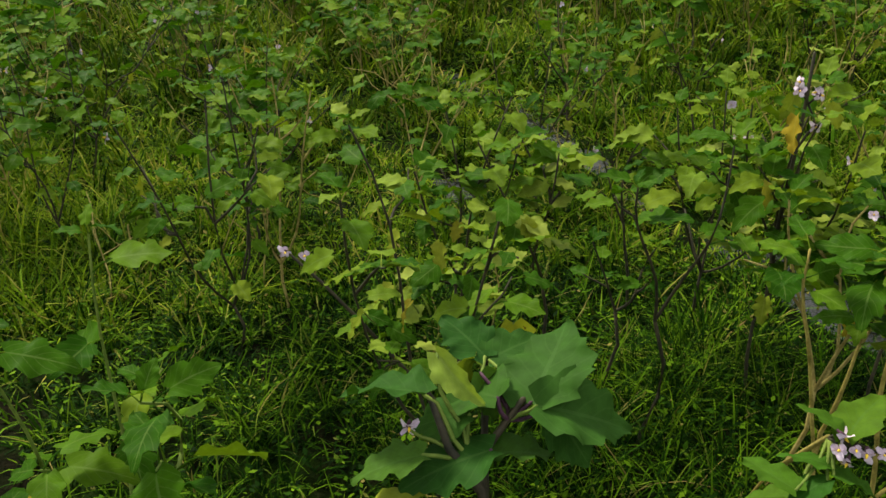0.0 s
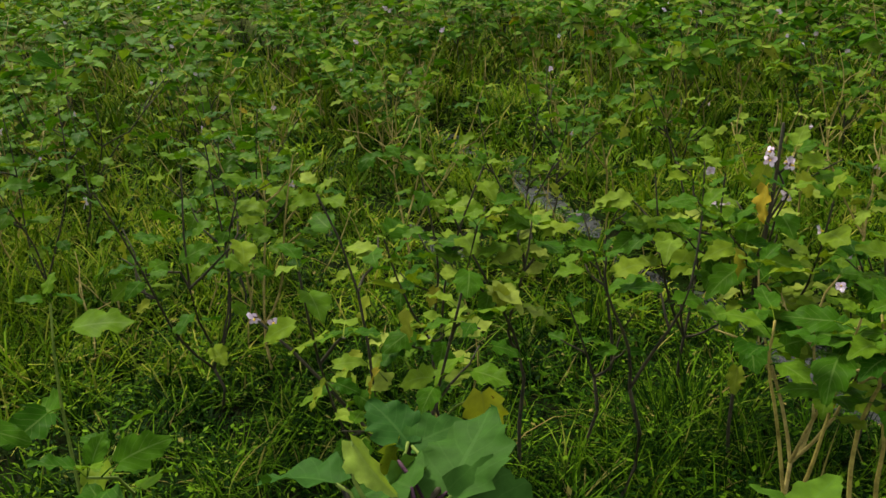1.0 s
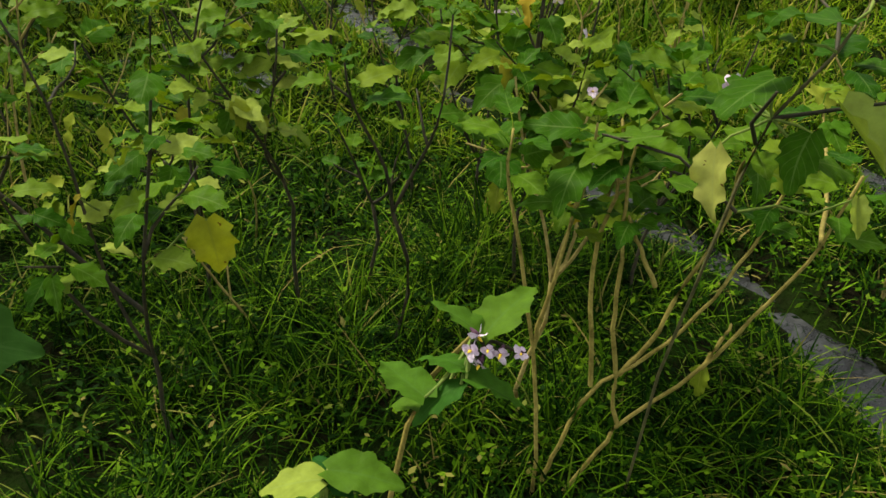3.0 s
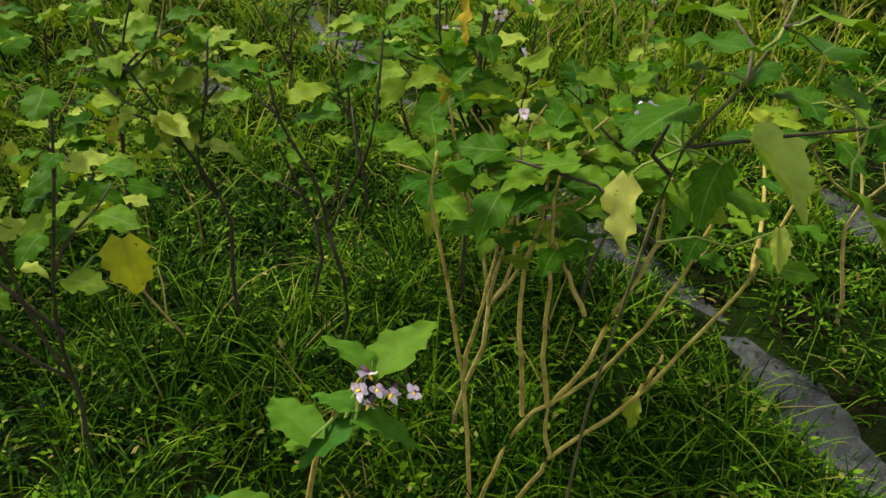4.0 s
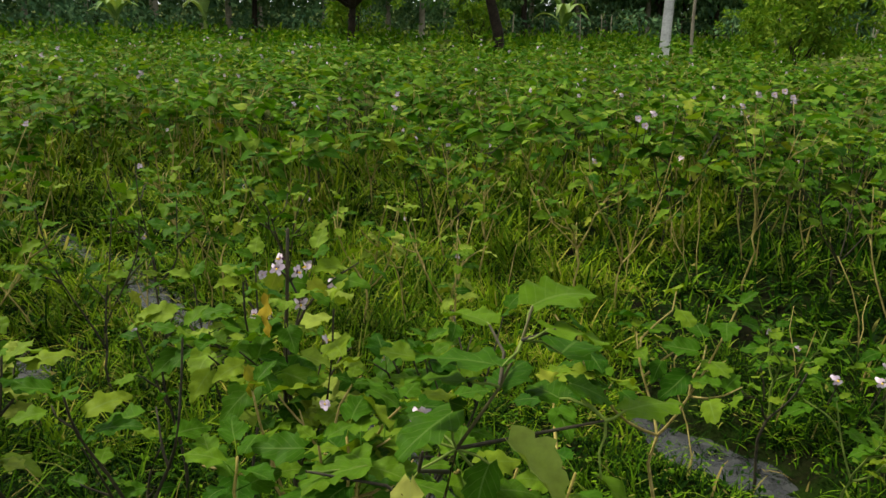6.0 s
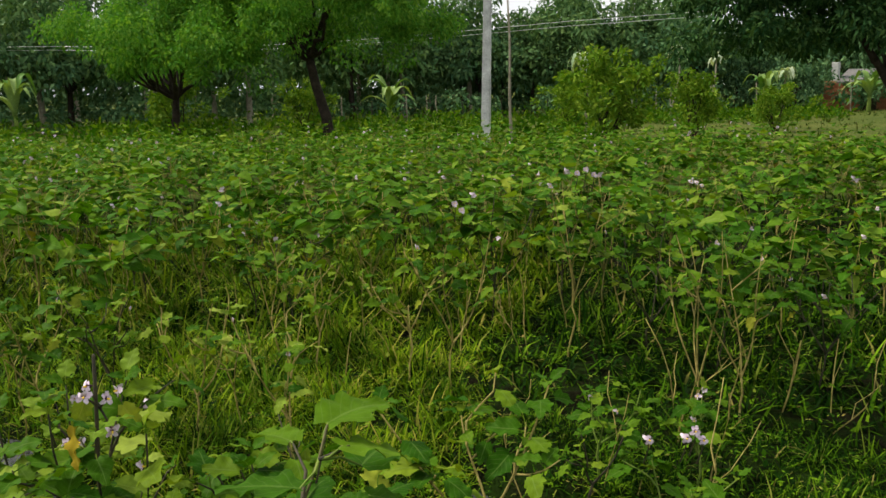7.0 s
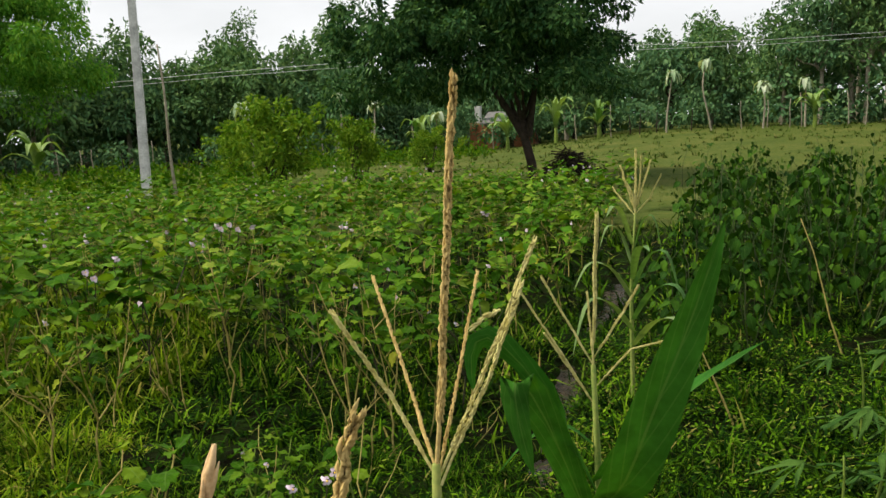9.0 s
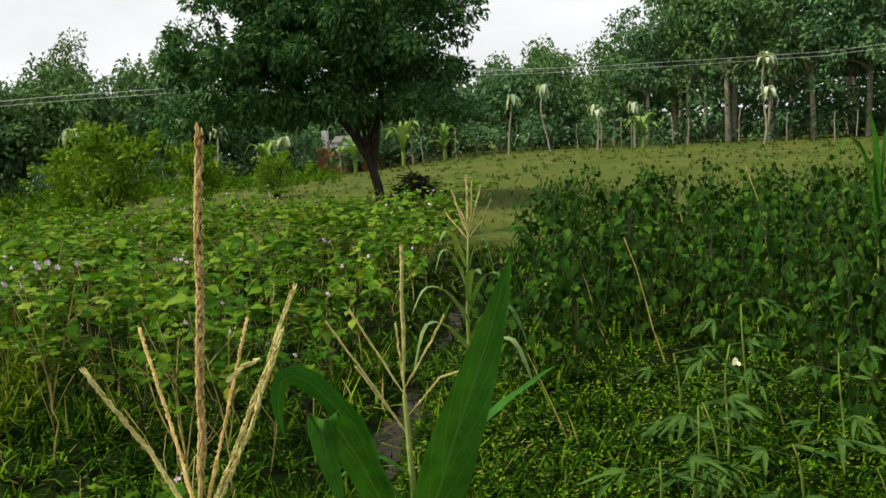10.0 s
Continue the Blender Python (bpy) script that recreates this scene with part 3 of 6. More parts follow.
def egg_plan(rng, high, spread, stems, leaves, size, lean=(0, 0), fork=0.2, bare=0.45, flowers=2, yellows=1, droop=0.2):
    """Stems, leaf poses and flower poses of one plant, from its base at the origin."""
    lines, poses, tips, base = [], [], [], np.zeros(3)
    f = np.array([lean[0] * fork, lean[1] * fork, high * fork])
    lines.append((bend((0, 0, -0.06), f, rng, 0.05, 5), (0.0062, 0.005)))
    turn = rng.uniform(0, 6.28)
    for k in range(stems):
        a = turn + k * 6.28 / stems + rng.normal(0, 0.35)
        r = spread * rng.uniform(0.45, 1.0) if stems > 1 else 0.03
        tip = np.array([lean[0] + r * math.cos(a), lean[1] + r * math.sin(a), high * rng.uniform(0.80, 1.0)])
        line = bend(f, tip, rng, 0.045, 8, 0.03)
        lines.append((line, (0.0046, 0.0022)))
        branches = [line]
        for _ in range(2 if leaves / stems > 7 else 1):
            s = rng.integers(3, 6)
            b = a + rng.choice((-1, 1)) * rng.uniform(0.5, 1.3)
            end = line[s] + np.array([math.cos(b), math.sin(b), rng.uniform(0.5, 1.1)]) * spread * rng.uniform(0.4, 0.7)
            end[2] = min(end[2], high)
            sub = bend(line[s], end, rng, 0.07, 5)
            lines.append((sub, (0.0040, 0.0018)))
            branches.append(sub)
        per = max(2, round(leaves / stems / len(branches)))
        for n, br in enumerate(branches):
            lowest = bare if n == 0 else 0.25
            for i in range(per):
                s = lowest + (1 - lowest) * (i + rng.uniform(0, 0.8)) / per
                x = min(s, 1.0) * (len(br) - 1)
                j = min(int(x), len(br) - 2)
                at = br[j] + (br[j + 1] - br[j]) * (x - j)
                b = i * 2.4 + rng.uniform(0, 1.2) + n
                rise = rng.uniform(0.1, 0.7)
                w = np.array([math.cos(b), math.sin(b), rise])
                foot = at
                lay = np.array([math.cos(b), math.sin(b), rng.normal(0.06, 0.22) - droop * rng.uniform(0, 1)])
                poses.append((leaf_pose(foot, lay, size * rng.uniform(0.65, 1.25), rng.normal(0, 0.3)), int(rng.integers(0, 6))))
        tips.append((line[-2], line[-1], a))
        for i in range(3):
            b = a + i * 2.1
            w = (math.cos(b), math.sin(b), rng.uniform(0.2, 0.9))
            poses.append((leaf_pose(line[-1], w, size * rng.uniform(0.4, 0.75), rng.normal(0, 0.3)), int(rng.integers(0, 6))))
    blooms = []
    for i in range(flowers):
        a0, b0, a = tips[i % len(tips)]
        at = a0 + (b0 - a0) * rng.uniform(0, 1) + rng.normal(0, 0.02, 3)
        w = Vector((math.cos(a + i), math.sin(a + i), rng.uniform(-0.5, 0.3)))
        foot = at + np.array(w) * 0.012
        blooms.append(Matrix.Translation(foot) @ w.to_track_quat("Z", "Y").to_matrix().to_4x4() @ Matrix.Scale(rng.uniform(0.8, 1.15), 4))
    gold = []
    for i in range(yellows):
        line = lines[1 + i % max(1, stems)][0]
        at = line[min(len(line) - 1, 4)]
        a = rng.uniform(0, 6.28)
        w = (math.cos(a), math.sin(a), rng.uniform(-1.6, -0.4))
        gold.append((leaf_pose(at + 0.02 * np.array(w), w, size * rng.uniform(0.8, 1.1), rng.normal(0, 0.5)), int(rng.integers(0, 3))))
    return lines, poses, blooms, gold


def stem_mesh(name, lines, material, sides=5, lift=None):
    s = Soup()
    for p, (r0, r1) in lines:
        s.add(*tube(p, np.linspace(r0, r1, len(p)), sides))
    return s.mesh(name, material)


def eggplant(at, plan, label, stem=STEM_DARK, group="eggplants in the field"):
    """One plant whose leaves are pieces of their own."""
    lines, poses, blooms, gold = plan
    root = thing("eggplant", label, "eggplant", (at[0], at[1], float(lie(at[0], at[1]))), group)
    thick = [x for x in lines if x[1][0] > 0.003]
    for x in thick:
        part("stem", stem_mesh("stem", [x], stem), root)
    pale = "pale" in label or "yellowing" in label or "small green" in label
    for n, (m, k) in enumerate(poses):
        part("leaf", EGG_LEAVES_PALE[k] if pale and n % 3 == 0 else EGG_LEAVES[k], root, m=m)
    for m, k in gold:
        part("leaf", YELLOW_LEAVES[k], root, "yellowed leaf with holes", m=m)
    for n, m in enumerate(blooms):
        part("anther_cone", CONE, part("flower", FLOWERS[n % 4], root, "pale violet star flower", m=m))
    return root


def plan_arrays(plan):
    """The same plant as joined stems, leaves and flowers."""
    lines, poses, blooms, gold = plan
    stems, green, bloom, yellow = Soup(), Soup(), Soup(), Soup()
    for p, (r0, r1) in lines:
        if r0 > 0.003:
            stems.add(*tube(p[:: 2 if len(p) > 4 else 1], np.linspace(r0, r1, len(p[:: 2 if len(p) > 4 else 1])) * 1.1, 3))
    for m, k in poses:
        v, q, uv = SMALL_SHAPES[k % 3]
        green.add(moved(v, m), q, uv)
    for m in blooms:
        bloom.add(moved(FLOWER_SHAPE[0] * 1.4, m), *FLOWER_SHAPE[1:])
    for m, k in gold:
        v, q, uv = SMALL_SHAPES[k % 3]
        yellow.add(moved(v, m), q, uv)
    return stems, green, bloom, yellow


def stalk_to(root, line, r=(0.003, 0.002), material=STEM_GREEN, name="leaf_stalk"):
    o = np.array(root.matrix_basis.translation)
    part(name, stem_mesh(name, [(np.asarray(line, float) - o, r)], material, 5), root)


def set_leaf(root, base, tip, meshes, k, size, roll=0.0, label=""):
    """A leaf of root from base to tip, both in the world."""
    o = root.matrix_basis.translation
    way = Vector(tip) - Vector(base)
    return part("leaf", meshes[k % len(meshes)], root, label, m=leaf_pose(Vector(base) - o, way, size, roll))


def set_flower(root, at, way, size=1.0):
    kind = FLOWERS[int(abs(at[0]) * 700) % 4]
    o = root.matrix_basis.translation
    m = Matrix.Translation(Vector(at) - o) @ Vector(way).to_track_quat("Z", "Y").to_matrix().to_4x4() @ Matrix.Scale(size, 4)
    bloom = part("flower", kind, root, "crumpled pale violet flower", m=m)
    part("anther_cone", CONE, bloom)
    part("calyx", CUP, bloom, "dark purple calyx")


def rng_of(n):
    return np.random.default_rng(n)


# The broad-leaved plant close to the camera's start.
near_plant = thing("eggplant", "young eggplant with very broad blue-green lobed leaves", "eggplant", (-0.52, 0.115, float(lie(-0.52, 0.115))), "eggplants in the field")
for line in (((-0.52, 0.115, 0.0), (-0.515, 0.112, 0.5), (-0.512, 0.118, 1.056), (-0.532, 0.125, 1.081), (-0.545, 0.155, 1.102), (-0.543, 0.170, 1.122)),
             ((-0.514, 0.119, 1.060), (-0.542, 0.100, 1.091), (-0.566, 0.093, 1.129)), ((-0.511, 0.118, 0.881), (-0.581, 0.147, 1.036), (-0.628, 0.169, 1.114))):
    stalk_to(near_plant, line, (0.0055, 0.0030), STEM_DARK, "stem")
for k, (base, tip, size, shape, roll) in enumerate((
        ((-0.540, 0.176, 1.119), (-0.620, 0.251, 1.156), 0.82, 0, -0.15), ((-0.529, 0.176, 1.123), (-0.504, 0.272, 1.097), 0.76, 1, 0.35),
        ((-0.585, 0.107, 1.160), (-0.542, 0.122, 1.137), 0.56, 1, 0.9), ((-0.546, 0.147, 1.128), (-0.620, 0.122, 1.103), 0.60, 2, -0.3),
        ((-0.567, 0.087, 1.134), (-0.638, 0.021, 1.132), 0.66, 1, 0.2), ((-0.624, 0.167, 1.118), (-0.678, 0.145, 1.141), 0.50, 0, 0.0),
        ((-0.523, 0.131, 1.094), (-0.535, 0.054, 1.075), 0.66, 0, 0.1), ((-0.539, 0.075, 1.094), (-0.550, 0.015, 1.087), 0.50, 2, 0.1),
        ((-0.531, 0.128, 1.083), (-0.524, 0.196, 1.084), 0.52, 1, -0.2), ((-0.535, 0.193, 1.110), (-0.504, 0.226, 1.063), 0.50, 2, 0.5),
        ((-0.555, 0.124, 1.111), (-0.580, 0.079, 1.095), 0.44, 0, -0.3), ((-0.621, 0.170, 1.115), (-0.633, 0.231, 1.133), 0.48, 2, 0.2),
        ((-0.585, 0.147, 1.129), (-0.569, 0.158, 1.087), 0.40, 1, 0.4), ((-0.515, 0.120, 1.036), (-0.465, 0.077, 1.013), 0.55, 0, 0.2),
        ((-0.517, 0.124, 1.021), (-0.511, 0.193, 0.998), 0.55, 2, -0.2))):
    set_leaf(near_plant, base, tip, FOLDED_LEAVES if k == 2 else BIG_LEAVES, shape, size * 0.68, roll)
    near = (-0.545, 0.158, 1.102) if base[1] > 0.131 else (-0.535, 0.116, 1.079) if base[2] > 1.07 else (-0.511, 0.118, 0.990)
    stalk_to(near_plant, bend(near, base, rng_of(k), 0.06, 5), (0.0024, 0.0018), STEM_GREEN if k % 3 else CALYX)
set_leaf(near_plant, (-0.620, 0.155, 1.122), (-0.631, 0.143, 1.083), YELLOW_LEAVES, 0, 0.36, 0.3, "yellow and orange withering leaf")
set_leaf(near_plant, (-0.519, 0.062, 1.067), (-0.542, 0.023, 1.063), YELLOW_LEAVES, 1, 0.46, 0.1, "pale yellow leaf")
stalk_to(near_plant, bend((-0.514, 0.118, 1.036), (-0.519, 0.062, 1.067), rng_of(91), 0.05, 4), (0.0022, 0.0016))
set_flower(near_plant, (-0.569, 0.073, 1.102), (0.8, -0.3, -0.2), 0.55)
stalk_to(near_plant, bend((-0.542, 0.100, 1.091), (-0.569, 0.073, 1.100), rng_of(92), 0.05, 4), (0.002, 0.0015))

# The plants along the two rows by the furrow, each from its foot.
placed = []
row_roots = []


def row_plant(foot, high, spread, stems, leaves, size, lean, fork, bare, flowers, yellows, stem, label):
    plan = egg_plan(rng_of(40 + len(row_roots)), high, spread * 1.15, stems, round(leaves * 2.1), size * 0.78, lean, fork, bare - 0.1, flowers, yellows)
    row_roots.append(eggplant(foot, plan, label, stem))
    placed.append(foot)


row_plant((-1.50, 0.42), 1.10, 0.20, 3, 26, 0.62, (0.10, -0.10), 0.25, 0.45, 0, 1, STEM_DARK, "dark-stemmed leggy eggplant with small green leaves")
row_plant((-1.98, 0.62), 1.02, 0.20, 3, 24, 0.62, (0.20, -0.08), 0.30, 0.45, 0, 1, STEM_DARK, "dark-stemmed leggy eggplant with yellowing green leaves")
row_plant((-1.85, 0.88), 1.05, 0.17, 2, 20, 0.66, (0.18, -0.20), 0.45, 0.50, 0, 1, STEM_DARK, "thin dark-stemmed eggplant with pale green leaves")
row_plant((-2.52, 0.03), 1.05, 0.26, 4, 26, 0.62, (0.32, -0.03), 0.22, 0.45, 1, 1, STEM_DARK, "dark-stemmed eggplant leaning over wet grass")
row_plant((-2.72, 0.22), 0.95, 0.22, 3, 20, 0.60, (0.10, 0.0), 0.22, 0.50, 1, 0, STEM_TAN, "woody eggplant with bare tan lower stems")
row_plant((-1.36, -0.30), 1.00, 0.20, 3, 10, 0.80, (0.10, 0.03), 0.30, 0.45, 0, 1, STEM_GREEN, "green-stemmed eggplant with large rounded leaves")
row_plant((-1.02, -0.42), 0.92, 0.14, 2, 4, 0.80, (0.10, 0.06), 0.40, 0.50, 0, 0, STEM_GREEN, "young eggplant with few large leaves in grass")
row_plant((-1.80, 1.02), 0.62, 0.10, 2, 4, 0.52, (0.03, 0.02), 0.50, 0.50, 0, 0, STEM_DARK, "thin sparse eggplant shoot among tall grass")
row_plant((-2.28, 1.36), 0.72, 0.10, 2, 4, 0.55, (0.05, -0.05), 0.50, 0.50, 1, 0, STEM_DARK, "thin sparse eggplant beside the wet furrow")
row_plant((-1.58, 0.98), 1.06, 0.12, 2, 4, 0.75, (0.22, -0.06), 0.45, 0.60, 0, 0, STEM_DARK, "slim eggplant with a few broad leaves on top")
row_plant((-3.12, 1.42), 0.90, 0.22, 3, 18, 0.60, (0.05, 0.0), 0.25, 0.45, 1, 1, STEM_DARK, "dark-stemmed eggplant beside the wet furrow")
row_plant((-1.66, 1.42), 1.05, 0.20, 4, 32, 0.74, (0.13, -0.05), 0.35, 0.40, 3, 2, STEM_DARK, "flowering eggplant with yellowing leaves beside the furrow")
row_plant((-2.05, 1.50), 0.85, 0.24, 4, 30, 0.74, (0.12, -0.04), 0.30, 0.40, 1, 0, STEM_DARK, "eggplant with pale violet flowers beside the furrow")
row_plant((-1.22, 1.16), 0.90, 0.22, 4, 24, 0.78, (0.04, 0.10), 0.42, 0.55, 0, 1, STEM_TAN, "woody eggplant with bare tan stems and upper leaves")
row_plant((-1.14, 2.36), 0.80, 0.24, 3, 18, 0.76, (-0.02, -0.14), 0.50, 0.60, 0, 0, STEM_TAN, "woody eggplant at the edge of the furrow")
row_plant((-1.48, 1.72), 0.78, 0.24, 4, 28, 0.78, (0.05, 0.02), 0.40, 0.45, 1, 0, STEM_DARK, "bushy eggplant with broad leaves at the furrow's edge")
row_plant((-1.16, 2.90), 0.60, 0.10, 2, 6, 0.5, (0.02, 0.02), 0.50, 0.50, 0, 0, STEM_DARK, "thin sparse eggplant beside a puddle")
row_plant((-1.40, 3.40), 0.42, 0.14, 3, 12, 0.66, (0.03, 0.0), 0.40, 0.40, 2, 0, STEM_GREEN, "low flowering eggplant among thick grass")
row_plant((-1.02, 3.56), 0.40, 0.13, 2, 10, 0.62, (0.0, 0.0), 0.40, 0.40, 3, 0, STEM_GREEN, "low flowering eggplant with violet flowers in grass")
row_plant((-1.30, 4.24), 0.95, 0.20, 4, 18, 0.62, (-0.05, 0.10), 0.20, 0.60, 1, 1, STEM_TAN, "woody eggplant with long bare tan stems")
row_plant((-1.10, 4.36), 1.00, 0.22, 3, 18, 0.75, (-0.12, -0.08), 0.25, 0.60, 1, 1, STEM_TAN, "tall woody eggplant with long bare tan stems")
row_plant((-2.72, 3.80), 0.72, 0.25, 3, 12, 0.58, (-0.10, 0.0), 0.45, 0.60, 0, 1, STEM_TAN, "forked woody eggplant with few yellowing leaves")
row_plant((-3.38, 3.70), 0.72, 0.18, 3, 14, 0.58, (0.0, 0.0), 0.35, 0.55, 0, 2, STEM_TAN, "woody eggplant with yellow lower leaves")
row_plant((-3.72, 3.62), 0.75, 0.20, 3, 15, 0.58, (0.0, 0.0), 0.35, 0.55, 1, 1, STEM_TAN, "woody eggplant with yellow lower leaves")
row_plant((-2.45, 2.70), 0.78, 0.20, 3, 16, 0.60, (-0.15, 0.0), 0.30, 0.50, 1, 1, STEM_TAN, "eggplant with tan stems and small pale leaves")
row_plant((-3.05, 2.62), 0.80, 0.22, 3, 18, 0.60, (0.0, 0.0), 0.30, 0.50, 1, 1, STEM_TAN, "eggplant with tan stems and small pale leaves")
row_plant((-3.60, 1.80), 0.85, 0.18, 3, 16, 0.60, (0.10, 0.0), 0.30, 0.50, 1, 0, STEM_DARK, "dark-stemmed eggplant at the edge of the furrow")
row_plant((-4.50, 2.32), 0.85, 0.20, 3, 12, 0.58, (0.0, -0.1), 0.35, 0.60, 1, 0, STEM_TAN, "woody eggplant with bare tan stems by the water")
row_plant((-3.42, 2.45), 0.82, 0.18, 3, 14, 0.60, (0.0, -0.1), 0.35, 0.55, 2, 0, STEM_DARK, "dark-stemmed flowering eggplant by the water")

row_plant((-2.30, 4.72), 1.18, 0.24, 4, 26, 0.78, (0.08, 0.0), 0.30, 0.50, 2, 0, STEM_TAN, "tall leafy eggplant topped by pale violet flowers")
row_plant((-2.48, 3.80), 1.06, 0.22, 3, 18, 0.72, (0.08, -0.04), 0.30, 0.55, 2, 1, STEM_TAN, "tall eggplant with tan stems and violet flowers")
row_plant((-2.38, 6.62), 0.98, 0.26, 4, 28, 0.84, (0.05, 0.0), 0.30, 0.45, 2, 0, STEM_TAN, "leafy eggplant with pale violet flowers on top")
row_plant((-3.90, 6.30), 0.92, 0.26, 4, 26, 0.84, (0.05, 0.0), 0.30, 0.45, 1, 1, STEM_TAN, "leafy eggplant with one bright yellow leaf")
row_plant((-0.92, 2.98), 0.50, 0.16, 3, 10, 0.66, (0.10, -0.02), 0.40, 0.40, 0, 0, STEM_GREEN, "low eggplant with white-violet flowers in grass")
for n, spots in ((-5, ((-2.20, 4.73, 1.19), (-2.24, 4.70, 1.17), (-2.16, 4.75, 1.16))), (-4, ((-2.40, 3.755, 1.09), (-2.36, 3.76, 1.06))), (-3, ((-2.305, 6.645, 0.92), (-2.34, 6.62, 0.93), (-2.27, 6.66, 0.90))),
                 (-1, ((-0.81, 2.965, 0.55), (-0.83, 2.94, 0.53), (-0.79, 2.98, 0.52), (-0.95, 2.92, 0.50)))):
    for k, at in enumerate(spots):
        set_flower(row_roots[n], at, (0.4 + 0.2 * k, -0.8, 0.2), 1.25)
        foot = np.array(at) + (-0.03, 0.03, -0.10)
        stalk_to(row_roots[n], [foot, foot * 0.4 + np.array(at) * 0.6 + (0.005, 0, 0), at], (0.003, 0.002), STEM_DARK, "flower_stalk")
set_leaf(row_roots[-2], (-3.86, 6.34, 0.90), (-3.81, 6.28, 0.86), YELLOW_LEAVES, 1, 1.2, 0.4, "bright yellow leaf")
pale_bearer = row_roots[20]
set_leaf(pale_bearer, (-1.30, 4.19, 1.03), (-1.20, 4.12, 1.075), PALE_BROAD, 0, 1.0, 0.5, "large pale yellow-green leaf")
stalk_to(pale_bearer, bend((-1.20, 4.30, 0.85), (-1.30, 4.19, 1.03), rng_of(93), 0.05, 5), (0.004, 0.003), STEM_GREEN)

for root, base, tip, size, label in ((row_roots[0], (-1.44, 0.33, 0.72), (-1.43, 0.28, 0.66), 0.5, "yellow leaf with orange edge"), (row_roots[1], (-1.62, 0.36, 0.80), (-1.60, 0.33, 0.73), 0.55, "yellowing leaf"),
                                     (row_roots[2], (-1.60, 0.66, 0.78), (-1.57, 0.68, 0.71), 0.5, "yellowing leaf"), (row_roots[0], (-1.30, 0.20, 0.80), (-1.28, 0.15, 0.75), 0.45, "orange and yellow withered leaf")):
    set_leaf(root, base, tip, YELLOW_LEAVES, int(size * 20) % 3, size, 0.4, label)
    stalk_to(root, bend(np.array(base) + (-0.05, 0.03, -0.06), base, rng_of(94), 0.05, 4), (0.0022, 0.0016))

# The flower head and the hanging yellow leaves of the flowering plant.
bloom_plant = row_roots[11]
for at, way in (((-1.518, 1.323, 1.018), (0.6, -0.5, 0.1)), ((-1.545, 1.345, 1.03), (0.2, -0.8, 0.2)), ((-1.49, 1.36, 1.01), (0.9, 0.1, 0.0)), ((-1.50, 1.37, 0.93), (0.8, -0.4, -0.3))):
    set_flower(bloom_plant, at, way)
    stalk_to(bloom_plant, [(-1.525, 1.36, 0.98), np.array(at) * 0.5 + np.array((-1.525, 1.36, 0.985)) * 0.5, at], (0.003, 0.002), STEM_DARK, "flower_stalk")
stalk_to(bloom_plant, bend((-1.60, 1.40, 0.40), (-1.53, 1.36, 1.10), rng_of(3), 0.02, 7), (0.007, 0.004), STEM_DARK, "flowering_stem")
set_leaf(bloom_plant, (-1.46, 1.27, 0.98), (-1.42, 1.23, 0.86), YELLOW_LEAVES, 0, 0.66, 0.9, "yellow withering leaf")
set_leaf(bloom_plant, (-1.55, 1.34, 1.00), (-1.53, 1.28, 0.90), YELLOW_LEAVES, 1, 0.5, -0.8, "yellow withering leaf")
set_leaf(bloom_plant, (-1.50, 1.40, 0.98), (-1.45, 1.44, 0.85), YELLOW_LEAVES, 2, 0.5, 0.9, "yellow withering leaf")
set_leaf(bloom_plant, (-1.62, 1.36, 0.69), (-1.52, 1.42, 0.70), YELLOW_LEAVES, 1, 0.62, 0.2, "orange withered leaf")
set_flower(row_roots[12], (-1.85, 1.43, 0.785), (0.5, -0.6, 0.2))
set_flower(row_roots[12], (-1.82, 1.45, 0.79), (0.8, -0.3, 0.1))
set_flower(row_roots[12], (-1.643, 1.551, 0.904), (0.7, -0.5, 0.2), 1.2)

# The wide woody plant whose stems fan out from low forks over the furrow.
fan_rng = rng_of(77)
fan_plant = thing("eggplant", "old woody eggplant with bare tan stems fanning low", "eggplant", (-0.985, 1.065, float(lie(-0.985, 1.065))), "eggplants in the field")
fan_lines = (
    ((-0.997, 1.051, -0.040), (-0.997, 1.055, 0.153), (-1.019, 1.037, 0.426), (-1.047, 1.009, 0.643), (-1.070, 0.986, 0.770), (-1.090, 1.006, 0.860)),
    ((-0.982, 1.069, -0.040), (-0.913, 1.159, 0.215), (-0.903, 1.173, 0.264), (-0.821, 1.279, 0.432), (-0.777, 1.337, 0.570), (-0.736, 1.392, 0.715), (-0.736, 1.442, 0.835)),
    ((-0.986, 1.066, 0.074), (-0.977, 1.079, 0.144), (-0.944, 1.126, 0.353), (-0.916, 1.161, 0.385), (-0.864, 1.228, 0.484), (-0.823, 1.283, 0.605), (-0.798, 1.317, 0.722), (-0.798, 1.367, 0.842)))
